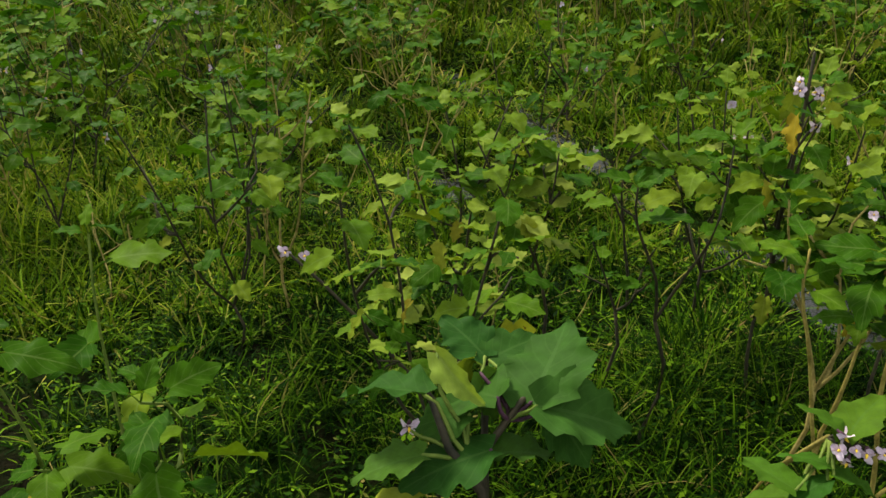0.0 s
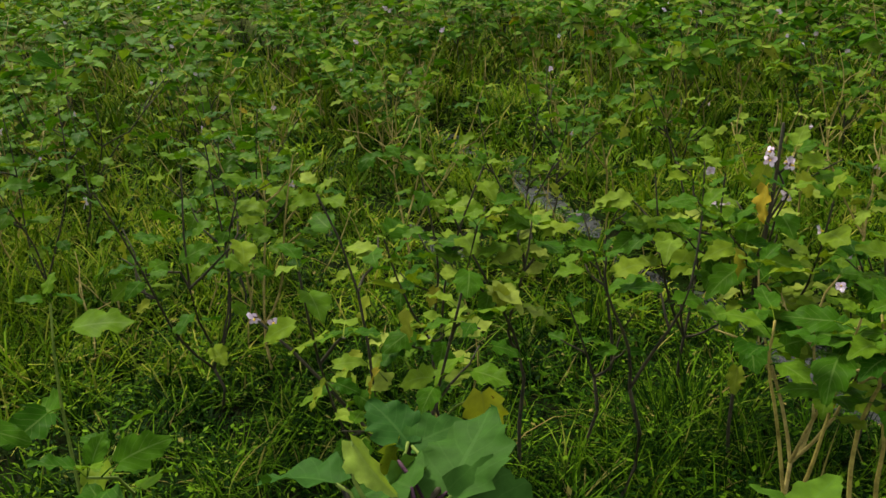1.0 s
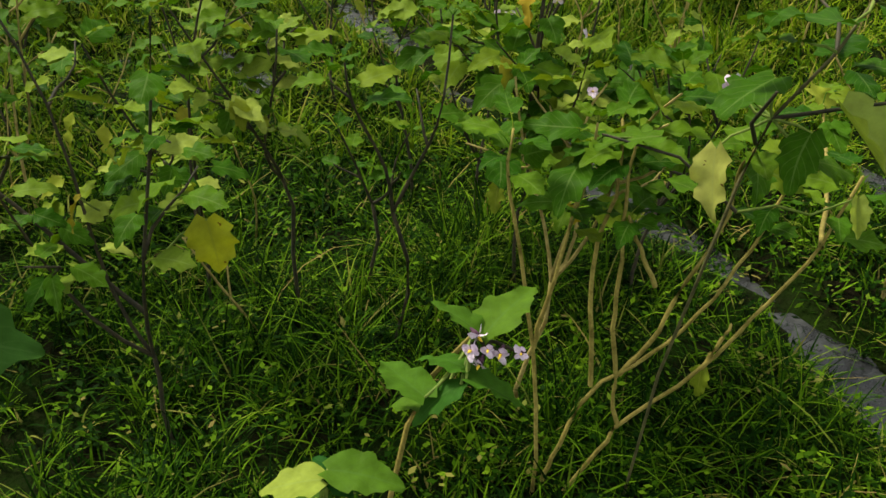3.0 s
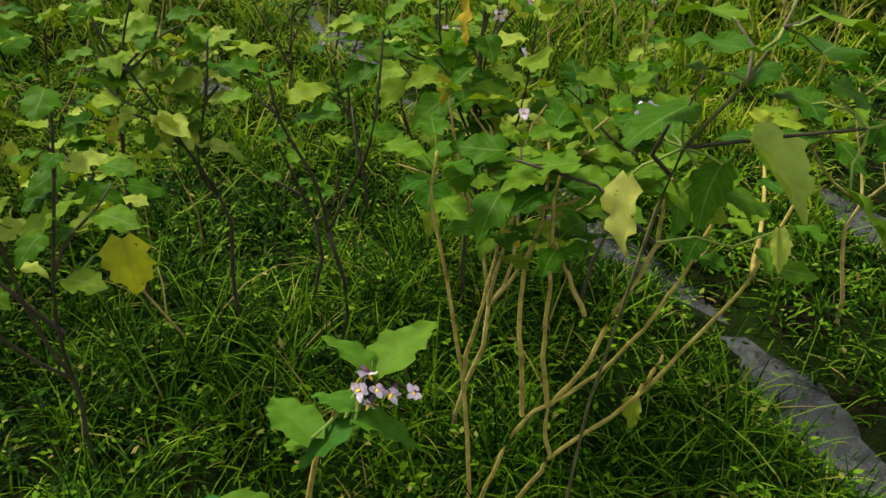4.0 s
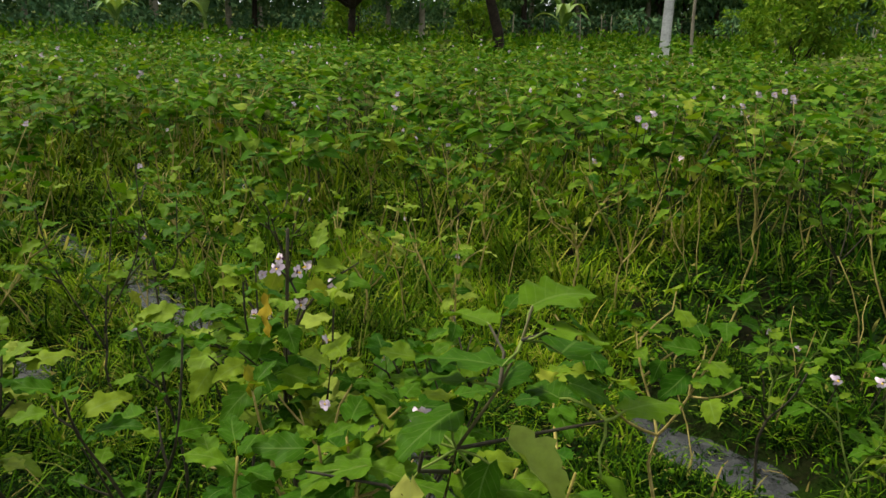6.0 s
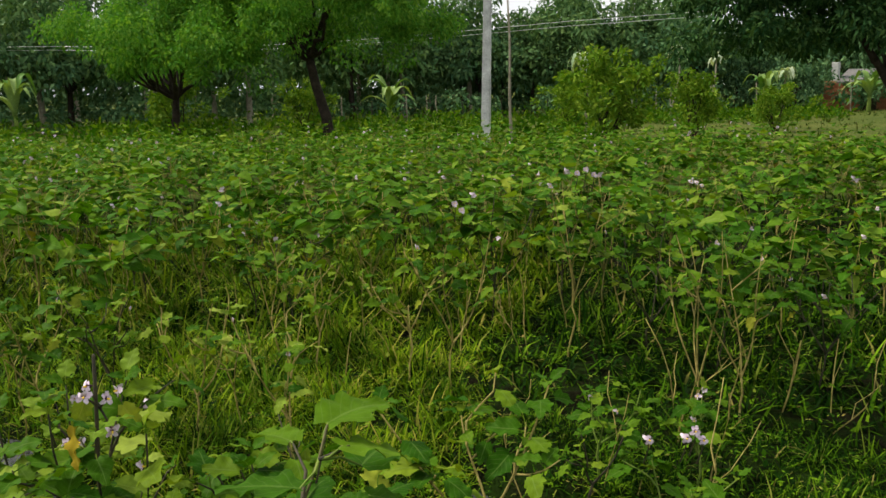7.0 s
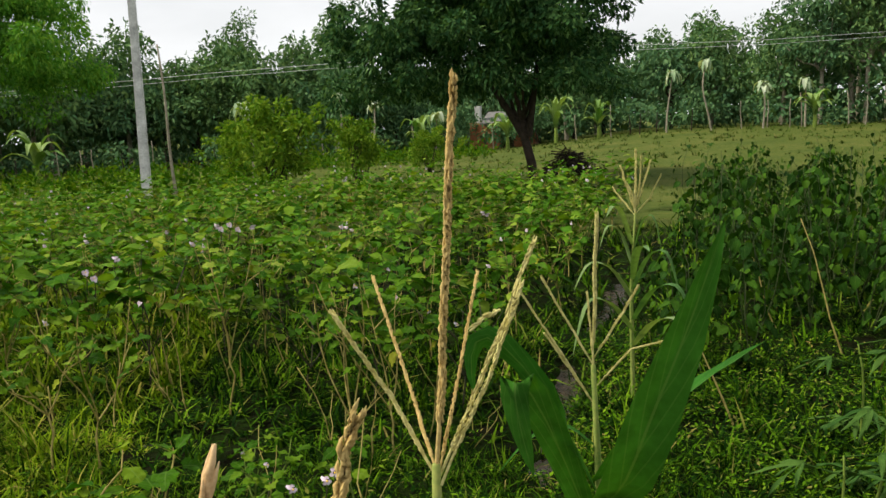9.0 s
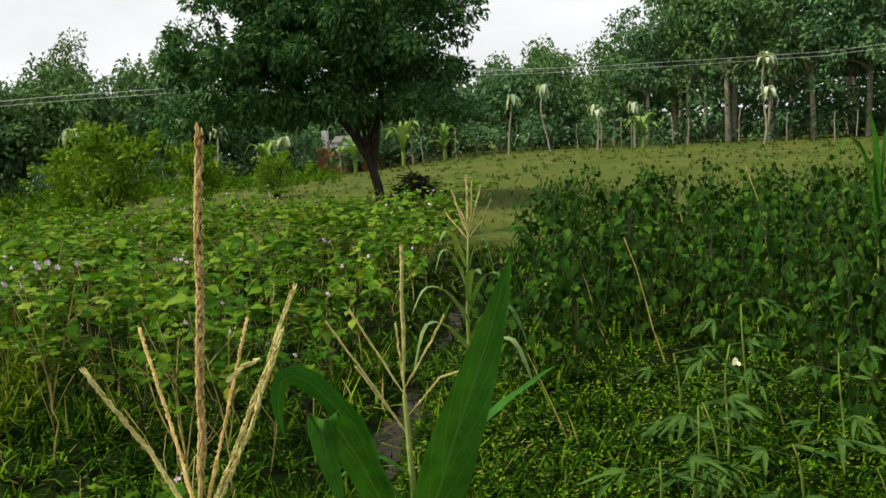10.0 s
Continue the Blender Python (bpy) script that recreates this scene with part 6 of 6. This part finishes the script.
house = thing("house", "low red brick shed with white chimney behind trees", "house", (-12.2, 49.6, 0))
part("wall", box_mesh("wall", -0.3, 0, -0.1, 3.2, 3.6, 1.75, BRICK_WALL), house)
part("chimney", box_mesh("chimney", 0.05, 0.02, 1.752, 0.40, 0.42, 2.75, WHITEWASH), house, "whitewashed chimney stub")
roof = bmesh.new()
for x in (0.47, 3.5):
    for y, z in ((-0.5, 1.72), (1.8, 2.40), (4.1, 1.72), (4.1, 1.64), (1.8, 2.32), (-0.5, 1.64)):
        roof.verts.new((x, y, z))
roof.verts.ensure_lookup_table()
for k in range(6):
    roof.faces.new([roof.verts[i] for i in (k, (k + 1) % 6, (k + 1) % 6 + 6, k + 6)])
roof.faces.new([roof.verts[i] for i in range(5, -1, -1)])
roof.faces.new([roof.verts[i] for i in range(6, 12)])
me = bpy.data.meshes.new("roof")
roof.to_mesh(me)
me.materials.append(TIN)
part("roof", me, house, "dull grey tin roof")
part("door", box_mesh("door", 1.6, -0.05, 0, 2.4, 0.02, 1.6, BARK), house, "dark wooden door")
pile = thing("brush_pile", "low heap of dark dry brushwood under the tree", "brush pile", (-2.84, 23.2, float(lie(-2.84, 23.2))))
r = rng_of(71)
s = Soup()
for k in range(220):
    a, rad = r.uniform(0, 6.28), abs(r.normal(0, 0.36))
    c = np.array((rad * math.cos(a) * 1.3, rad * math.sin(a), max(0.02, 0.85 * math.exp(-(rad / 0.55) ** 2) * r.uniform(0, 1))))
    d = r.normal(0, 1, 3) * (1, 1, 0.35)
    d /= np.linalg.norm(d)
    half = r.uniform(0.15, 0.5)
    p = np.stack([c - d * half, c + r.normal(0, 0.03, 3), c + d * half])
    p[:, 2] = np.maximum(p[:, 2], 0.0)
    s.add(*tube(p, (0.018, 0.014, 0.006), 4))
part("brushwood", s.mesh("brushwood", BARK), pile)
mound = [(r.normal(0, 0.3), r.normal(0, 0.25), 0.3, 0.36) for _ in range(18)]
part("dead_leaves", crown_soup(r, mound, 60, 0.12, 0.2).mesh("dead_leaves", BARK, False), pile)


# ---- maize ----
def tassel_branch(points, r0, r, thin=False):
    """One rough spike of a tassel: a core with small overlapping spikelets."""
    p = np.asarray(points, float)
    fine = np.linspace(0, len(p) - 1, 9)
    p = np.stack([np.interp(fine, np.arange(len(p)), p[:, k]) for k in range(3)], -1)
    p[1:-1] += r.normal(0, r0 * 0.25, (7, 3))
    s = Soup().add(*tube(p, np.linspace(r0 * 0.55, r0 * 0.3, 9), 5))
    length = np.linalg.norm(np.diff(p, axis=0), axis=1).sum()
    count = int(length / (r0 * (0.9 if not thin else 1.2))) * 5
    for k in range(count):
        x = (0.12 + 0.88 * (k + r.uniform()) / count) * 8
        j = min(int(x), 7)
        at, d = p[j] + (p[j + 1] - p[j]) * (x - j), p[j + 1] - p[j]
        d = d / np.linalg.norm(d)
        w = r.normal(0, 1, 3)
        w -= d * (w @ d)
        w /= np.linalg.norm(w)
        a, b = at + w * r0 * 0.36, at + w * r0 * r.uniform(0.42, 0.66) + d * r0 * r.uniform(1.6, 2.4)
        s.add(*tube([a, (a + b) / 2 + w * r0 * 0.25, b], [r0 * 0.26, r0 * 0.30, r0 * 0.06], 4))
    return s


def husk_tip(points, r0, r):
    """A closed withered tip: a smooth core wrapped by five pointed husks."""
    p = np.asarray(points, float)
    fine = np.linspace(0, len(p) - 1, 9)
    p = np.stack([np.interp(fine, np.arange(len(p)), p[:, k]) for k in range(3)], -1)
    p[1:-1] += r.normal(0, r0 * 0.12, (7, 3))
    s = Soup().add(*tube(p, r0 * np.array((0.8, 0.9, 1.05, 1.15, 1.2, 1.0, 0.9, 0.65, 0.35)), 9))
    s.add(*tube([p[0] + (-r0 * 0.4, -r0 * 0.2, 0), p[1] + (-r0 * 0.9, -r0 * 0.4, 0), p[3] + (-r0 * 0.9, -r0 * 0.4, 0), p[4] + (-r0 * 1.2, -r0 * 0.5, 0)], r0 * np.array((0.5, 0.9, 0.6, 0.08)), 7))
    for k in range(5):
        a = k * 2.1 + r.uniform(0, 0.8)
        off = np.array((math.cos(a), math.sin(a), 0)) * r0 * 0.7
        i = min(k, 4)
        s.add(*tube([p[i] + off, p[i + 2] + off * 1.2, p[i + 3] + off * r.uniform(1.2, 1.7), p[i + 4] + off * r.uniform(0.9, 1.9)], r0 * np.array((0.4, 0.6, 0.45, 0.1)), 6))
    return s


def maize(label, stalk, branches, leaves, seed, thick=0.011, spike=TASSEL, side=TASSEL_PALE, blade=MAIZE_LEAF, rough=False):
    """stalk: points from the ground up; branches: rows of points, radius; leaves: rows of points, width."""
    r = rng_of(seed)
    root = thing("maize_plant", label, "maize", (stalk[0][0], stalk[0][1], float(lie(stalk[0][0], stalk[0][1]))), "maize plants at the field's edge")
    o = np.array(root.matrix_basis.translation)
    part("stalk", Soup().add(*tube(np.array(stalk) - o, np.linspace(thick, thick * 0.4, len(stalk)), 8)).mesh("stalk", STALK), root)
    if branches:
        core = branches[0]
        shape = tassel_branch(np.array(core[0]) - o, core[1], r) if rough or len(branches) > 1 else husk_tip(np.array(core[0]) - o, core[1], r)
        tassel = part("tassel", shape.mesh("tassel", spike), root, "rough dry tan tassel spike")
        for pts, rad, *brown in branches[1:]:
            part("tassel_branch", tassel_branch(np.array(pts) - o, rad, r, True).mesh("tassel_branch", spike if brown else side), tassel)
    for pts, width, *across in leaves:
        part("leaf", Soup().add(*long_leaf(np.array(pts) - o, width, r, 6, 0.25, 0.02, *across)).mesh("leaf", blade), root)
    return root


maize("maize with tall dry rust-brown tassel above green leaves",
      [(0.10, 1.26, 0.0), (0.105, 1.25, 0.7), (0.115, 1.247, 1.25), (0.118, 1.246, 1.37)],
      [([(0.118, 1.246, 1.366), (0.136, 1.251, 1.545), (0.151, 1.256, 1.728)], 0.0046),
       ([(0.117, 1.246, 1.36), (0.074, 1.251, 1.435), (0.025, 1.241, 1.517)], 0.0029),
       ([(0.119, 1.246, 1.355), (0.169, 1.281, 1.474), (0.206, 1.320, 1.574)], 0.0030),
       ([(0.122, 1.246, 1.350), (0.172, 1.275, 1.462), (0.196, 1.300, 1.535)], 0.0029),
       ([(0.178, 1.283, 1.513), (0.168, 1.27, 1.510), (0.157, 1.257, 1.502)], 0.0027),
       ([(0.117, 1.250, 1.36), (0.088, 1.288, 1.405), (0.017, 1.368, 1.528)], 0.0024, "brown"),
       ([(0.119, 1.250, 1.36), (0.127, 1.280, 1.416), (0.131, 1.385, 1.531)], 0.0022, "brown")],
      [([(0.11, 1.25, 0.85), (0.14, 1.36, 0.98), (0.19, 1.46, 1.0), (0.25, 1.55, 0.92)], 0.045),
       ([(0.11, 1.25, 0.95), (0.02, 1.22, 1.10), (-0.10, 1.15, 1.08), (-0.22, 1.10, 0.85)], 0.06)], 500)
maize("maize with pale straw tassel and broad dark leaves",
      [(0.16, 2.16, 0.0), (0.165, 2.162, 0.6), (0.165, 2.162, 0.98), (0.160, 2.160, 1.197)],
      [([(0.160, 2.160, 1.197), (0.166, 2.161, 1.34), (0.174, 2.163, 1.501)], 0.0046),
       ([(0.160, 2.160, 1.20), (0.115, 2.150, 1.285), (0.065, 2.141, 1.380)], 0.0027),
       ([(0.161, 2.161, 1.115), (0.09, 2.145, 1.24), (0.018, 2.129, 1.362)], 0.0027),
       ([(0.161, 2.161, 1.113), (0.115, 2.150, 1.19), (0.068, 2.141, 1.265)], 0.0027),
       ([(0.160, 2.160, 1.21), (0.21, 2.168, 1.29), (0.249, 2.174, 1.356)], 0.0029),
       ([(0.160, 2.160, 1.21), (0.156, 2.160, 1.28), (0.152, 2.159, 1.346)], 0.0026),
       ([(0.161, 2.160, 1.15), (0.235, 2.170, 1.23), (0.300, 2.179, 1.247)], 0.0026)],
      [([(0.165, 2.162, 0.90), (0.237, 1.90, 1.05), (0.287, 1.876, 1.205), (0.341, 1.881, 1.330), (0.402, 1.885, 1.518)], 0.092, (0.95, 0.25, -0.15)),
       ([(0.165, 2.162, 0.92), (0.150, 2.02, 1.07), (0.103, 1.995, 1.175), (0.029, 1.976, 1.285), (-0.020, 1.960, 1.325), (-0.045, 1.948, 1.27), (-0.03, 1.95, 1.19)], 0.052, (0.35, 0.25, -0.9)),
       ([(0.165, 2.162, 0.80), (0.10, 1.96, 1.16), (0.043, 1.928, 1.265), (0.050, 1.93, 1.16), (0.075, 1.94, 1.05)], 0.062, (0.9, 0.3, 0.2)),
       ([(0.165, 2.162, 0.95), (0.267, 2.025, 1.127), (0.378, 2.034, 1.220), (0.475, 2.035, 1.290)], 0.06),
       ([(0.165, 2.162, 1.02), (0.10, 2.15, 1.08), (0.03, 2.13, 1.05), (-0.03, 2.11, 0.98)], 0.022)], 501, 0.012, TASSEL_PALE)
maize("maize with pale tassel and curled leaves by the ditch",
      [(0.02, 5.22, 0.0), (0.02, 5.216, 0.70), (0.05, 5.219, 1.156)],
      [([(0.05, 5.219, 1.156), (0.055, 5.22, 1.30), (0.058, 5.220, 1.50)], 0.008),
       ([(0.05, 5.219, 1.16), (0.01, 5.213, 1.30), (-0.025, 5.212, 1.42)], 0.006), ([(0.05, 5.219, 1.16), (0.10, 5.222, 1.32), (0.136, 5.225, 1.44)], 0.006),
       ([(0.05, 5.219, 1.16), (0.03, 5.213, 1.28), (-0.013, 5.213, 1.355)], 0.006),
       ([(0.05, 5.219, 1.17), (0.08, 5.21, 1.32), (0.09, 5.20, 1.47)], 0.005), ([(0.05, 5.219, 1.15), (0.13, 5.23, 1.24), (0.19, 5.24, 1.36)], 0.005),
       ([(0.05, 5.219, 1.14), (-0.02, 5.23, 1.23), (-0.07, 5.24, 1.30)], 0.005)],
      [([(0.03, 5.216, z), (0.03 + side * reach * 0.35, 5.21 - 0.04 * k, z + 0.22), (0.03 + side * reach * 0.75, 5.20 - 0.05 * k, z + 0.26), (0.03 + side * reach, 5.19 - 0.06 * k, z + drop)], wide)
       for k, (z, side, reach, drop, wide) in enumerate(((0.90, 1, 0.16, 0.05, 0.042), (0.85, -1, 0.17, 0.12, 0.045), (0.72, 1, 0.26, -0.02, 0.050), (0.66, -1, 0.30, 0.10, 0.050),
                                                         (0.55, 1, 0.34, 0.02, 0.055), (0.48, -1, 0.30, -0.05, 0.055), (0.98, -1, 0.10, 0.20, 0.032), (0.40, 1, 0.36, 0.0, 0.055), (0.78, 1, 0.12, 0.24, 0.045)))], 502, 0.014, TASSEL_PALE, blade=MAIZE_PALE)
maize("maize with withered tan tassel tip close to the path",
      [(0.150, 0.80, 0.0), (0.152, 0.795, 0.8), (0.162, 0.791, 1.50), (0.1665, 0.794, 1.532)], [([(0.1660, 0.7935, 1.528), (0.1675, 0.795, 1.540), (0.1725, 0.797, 1.555), (0.176, 0.799, 1.571)], 0.0024)],
      [([(0.15, 0.80, 0.75), (0.05, 0.87, 0.95), (-0.05, 0.95, 0.9)], 0.04)], 503, 0.0065, HUSK)
maize("maize with thick withered tassel tip close to the path",
      [(0.21, 0.76, 0.0), (0.212, 0.76, 0.8), (0.222, 0.762, 1.50)], [([(0.222, 0.762, 1.50), (0.235, 0.768, 1.553), (0.247, 0.774, 1.595)], 0.0029)],
      [([(0.21, 0.76, 0.7), (0.27, 0.88, 0.9), (0.29, 0.98, 0.8)], 0.04)], 504, 0.005, TASSEL, rough=True)
maize("young maize with arching pale leaves beyond the beans",
      [(3.75, 9.0, 0.0), (3.75, 9.0, 0.6), (3.76, 9.0, 1.1)], [],
      [([(3.75, 9.0, 0.5), (3.62, 8.98, 1.35), (3.45, 8.97, 1.55), (3.28, 8.96, 1.2)], 0.08), ([(3.75, 9.0, 0.5), (3.8, 9.0, 1.5), (3.9, 9.0, 1.75), (4.1, 9.0, 1.5)], 0.08),
       ([(3.75, 9.0, 0.6), (3.7, 8.95, 1.45), (3.62, 8.9, 1.75)], 0.07), ([(3.75, 9.0, 0.4), (3.55, 9.0, 1.0), (3.35, 9.0, 1.05), (3.2, 9.0, 0.8)], 0.08), ([(3.75, 9.0, 0.4), (3.95, 9.0, 1.1), (4.2, 9.0, 1.2), (4.4, 9.0, 0.9)], 0.08)], 505)


# ---- beans, okra and dry stems right of the ditch ----
def bean_arrays(seed, high):
    r = rng_of(seed)
    stems, green = Soup(), Soup()
    for _ in range(4):
        tip = np.array((r.normal(0, 0.16), r.normal(0, 0.16), high * r.uniform(0.75, 1.1)))
        line = bend((0, 0, -0.04), tip, r, 0.06, 6)
        stems.add(*tube(line, np.linspace(0.006, 0.002, 6), 3))
        for i in range(19):
            x = r.uniform(0.12, 1.0) * 5
            j = min(int(x), 4)
            at, a = line[j] + (line[j + 1] - line[j]) * (x - j), r.uniform(0, 6.28)
            foot = at + np.array((math.cos(a), math.sin(a), r.uniform(-0.1, 0.4))) * r.uniform(0.02, 0.11)
            v, q, uv = SMALL_SHAPES[i % 3]
            green.add(moved(v, leaf_pose(foot, (math.cos(a), math.sin(a), r.uniform(-2.2, -0.1)), r.uniform(0.38, 0.72), r.normal(0, 0.4))), q, uv)
    return stems, green


bean_kits = [[(name, soup.mesh(name, mat)) for name, soup, mat in zip(("stem", "foliage"), bean_arrays(600 + n, (0.72, 0.95, 1.08, 0.6, 1.0, 0.85)[n]), (BEAN_STEM, BEAN_LEAF))] for n in range(6)]
bean_masters = {}
r = rng_of(610)
beans = []
for row in np.arange(3.36, 15.5, 0.52):
    x = -0.25 + 0.02 * (row - 5.6) + (1.4 if row < 5.6 else 0) + (0.15 if row < 4.3 else 0) + r.uniform(0, 0.35)
    while x < 8.0:
        x += r.uniform(0.26, 0.62)
        px, py = x + r.normal(0, 0.05), row + r.normal(0, 0.12)
        if math.degrees(math.atan2(px - 0.1, py - 0.3)) < 36 and r.uniform() > 0.2 + 0.25 * math.sin(px * 1.9 + py):
            beans.append((px, py))
beans.sort(key=lambda b: math.hypot(*b))
for px, py in beans[:295]:
    k = int(r.integers(0, 6))
    at = Matrix.Translation((px, py, float(lie(px, py)))) @ Matrix.Rotation(r.uniform(0, 6.28), 4, "Z") @ Matrix.Scale(r.uniform(0.75, 1.2), 4)
    if k not in bean_masters:
        bean_masters[k] = thing("bean_plant", "dark green bean plant with drooping leaves", "bean plant", (0, 0, 0), "bean plants in the plot")
        for name, me in bean_kits[k]:
            tagged(part(name, me, bean_masters[k]), kind="stuff")
        bean_masters[k].matrix_basis = at
    else:
        copy_thing(bean_masters[k], Matrix()).matrix_basis = at


def okra(at, high, seed, flower):
    r = rng_of(seed)
    root = thing("okra_plant", "okra plant with narrow lobed grey-green leaves" + (" and cream flower" if flower else ""), "okra", (*at, float(lie(*at))), "okra plants beside the beans")
    line = bend((0, 0, -0.04), (r.normal(0, 0.05), r.normal(0, 0.05), high), r, 0.03, 7)
    part("stem", Soup().add(*tube(line, np.linspace(0.008, 0.004, 7), 5)).mesh("stem", STEM_GREEN), root)
    for k in range(7):
        at_stem = line[1 + k % 6]
        a = k * 2.4
        c = np.array((math.cos(a), math.sin(a), 0.35))
        foot = at_stem + c * r.uniform(0.08, 0.16)
        s = Soup().add(*tube([at_stem, (at_stem + foot) / 2, foot], (0.003, 0.002, 0.002), 4))
        for lobe in (-1.1, -0.55, 0.0, 0.55, 1.1):
            b = a + lobe
            way = np.array((math.cos(b), math.sin(b), r.uniform(-0.45, 0.1)))
            v, q, uv = blade_leaf(r.uniform(0.14, 0.22) * (1 - 0.2 * abs(lobe)), 0.024, r, 5, 2, lobe=0.1, droop=0.25)
            s.add(moved(v, leaf_pose(foot, way)), q, uv)
        part("leaf", s.mesh("leaf", OKRA_LEAF), root)
    if flower:
        m = Matrix.Translation(line[-2] + (0.04, -0.03, 0.03)) @ Vector((0.4, -0.8, 0.4)).to_track_quat("Z", "Y").to_matrix().to_4x4() @ Matrix.Scale(1.7, 4)
        part("flower", quad_mesh("flower", *FLOWER_SHAPE[:2], CREAM, smooth=False), root, "cream flower", m=m)


for n, (x, y, h, f) in enumerate(((1.30, 4.52, 0.62, True), (1.02, 4.02, 0.48, False), (1.60, 5.24, 0.66, False), (1.85, 4.55, 0.55, False), (1.45, 3.80, 0.42, False), (1.15, 4.75, 0.55, False), (0.87, 3.72, 0.40, False), (1.18, 3.95, 0.52, False), (0.62, 3.35, 0.34, False))):
    okra((x, y), h, 650 + n, f)
for n, (a, b) in enumerate((((0.585, 4.93, 0.02), (0.36, 4.90, 0.55)), ((1.30, 6.4, 0.1), (1.05, 6.5, 0.95)), ((0.95, 6.9, 0.1), (0.72, 6.9, 0.75)), ((2.5, 8.2, 0.1), (2.3, 8.2, 1.35)))):
    dry = thing("dry_stem", "bare straw-coloured dry stem leaning in weeds", "dry stem", a, "dry stems beside the beans")
    part("stem", Soup().add(*tube(bend((0, 0, -0.05), np.array(b) - np.array(a), rng_of(n), 0.02, 5), np.linspace(0.007, 0.003, 5), 5)).mesh("stem", STEM_TAN), dry)
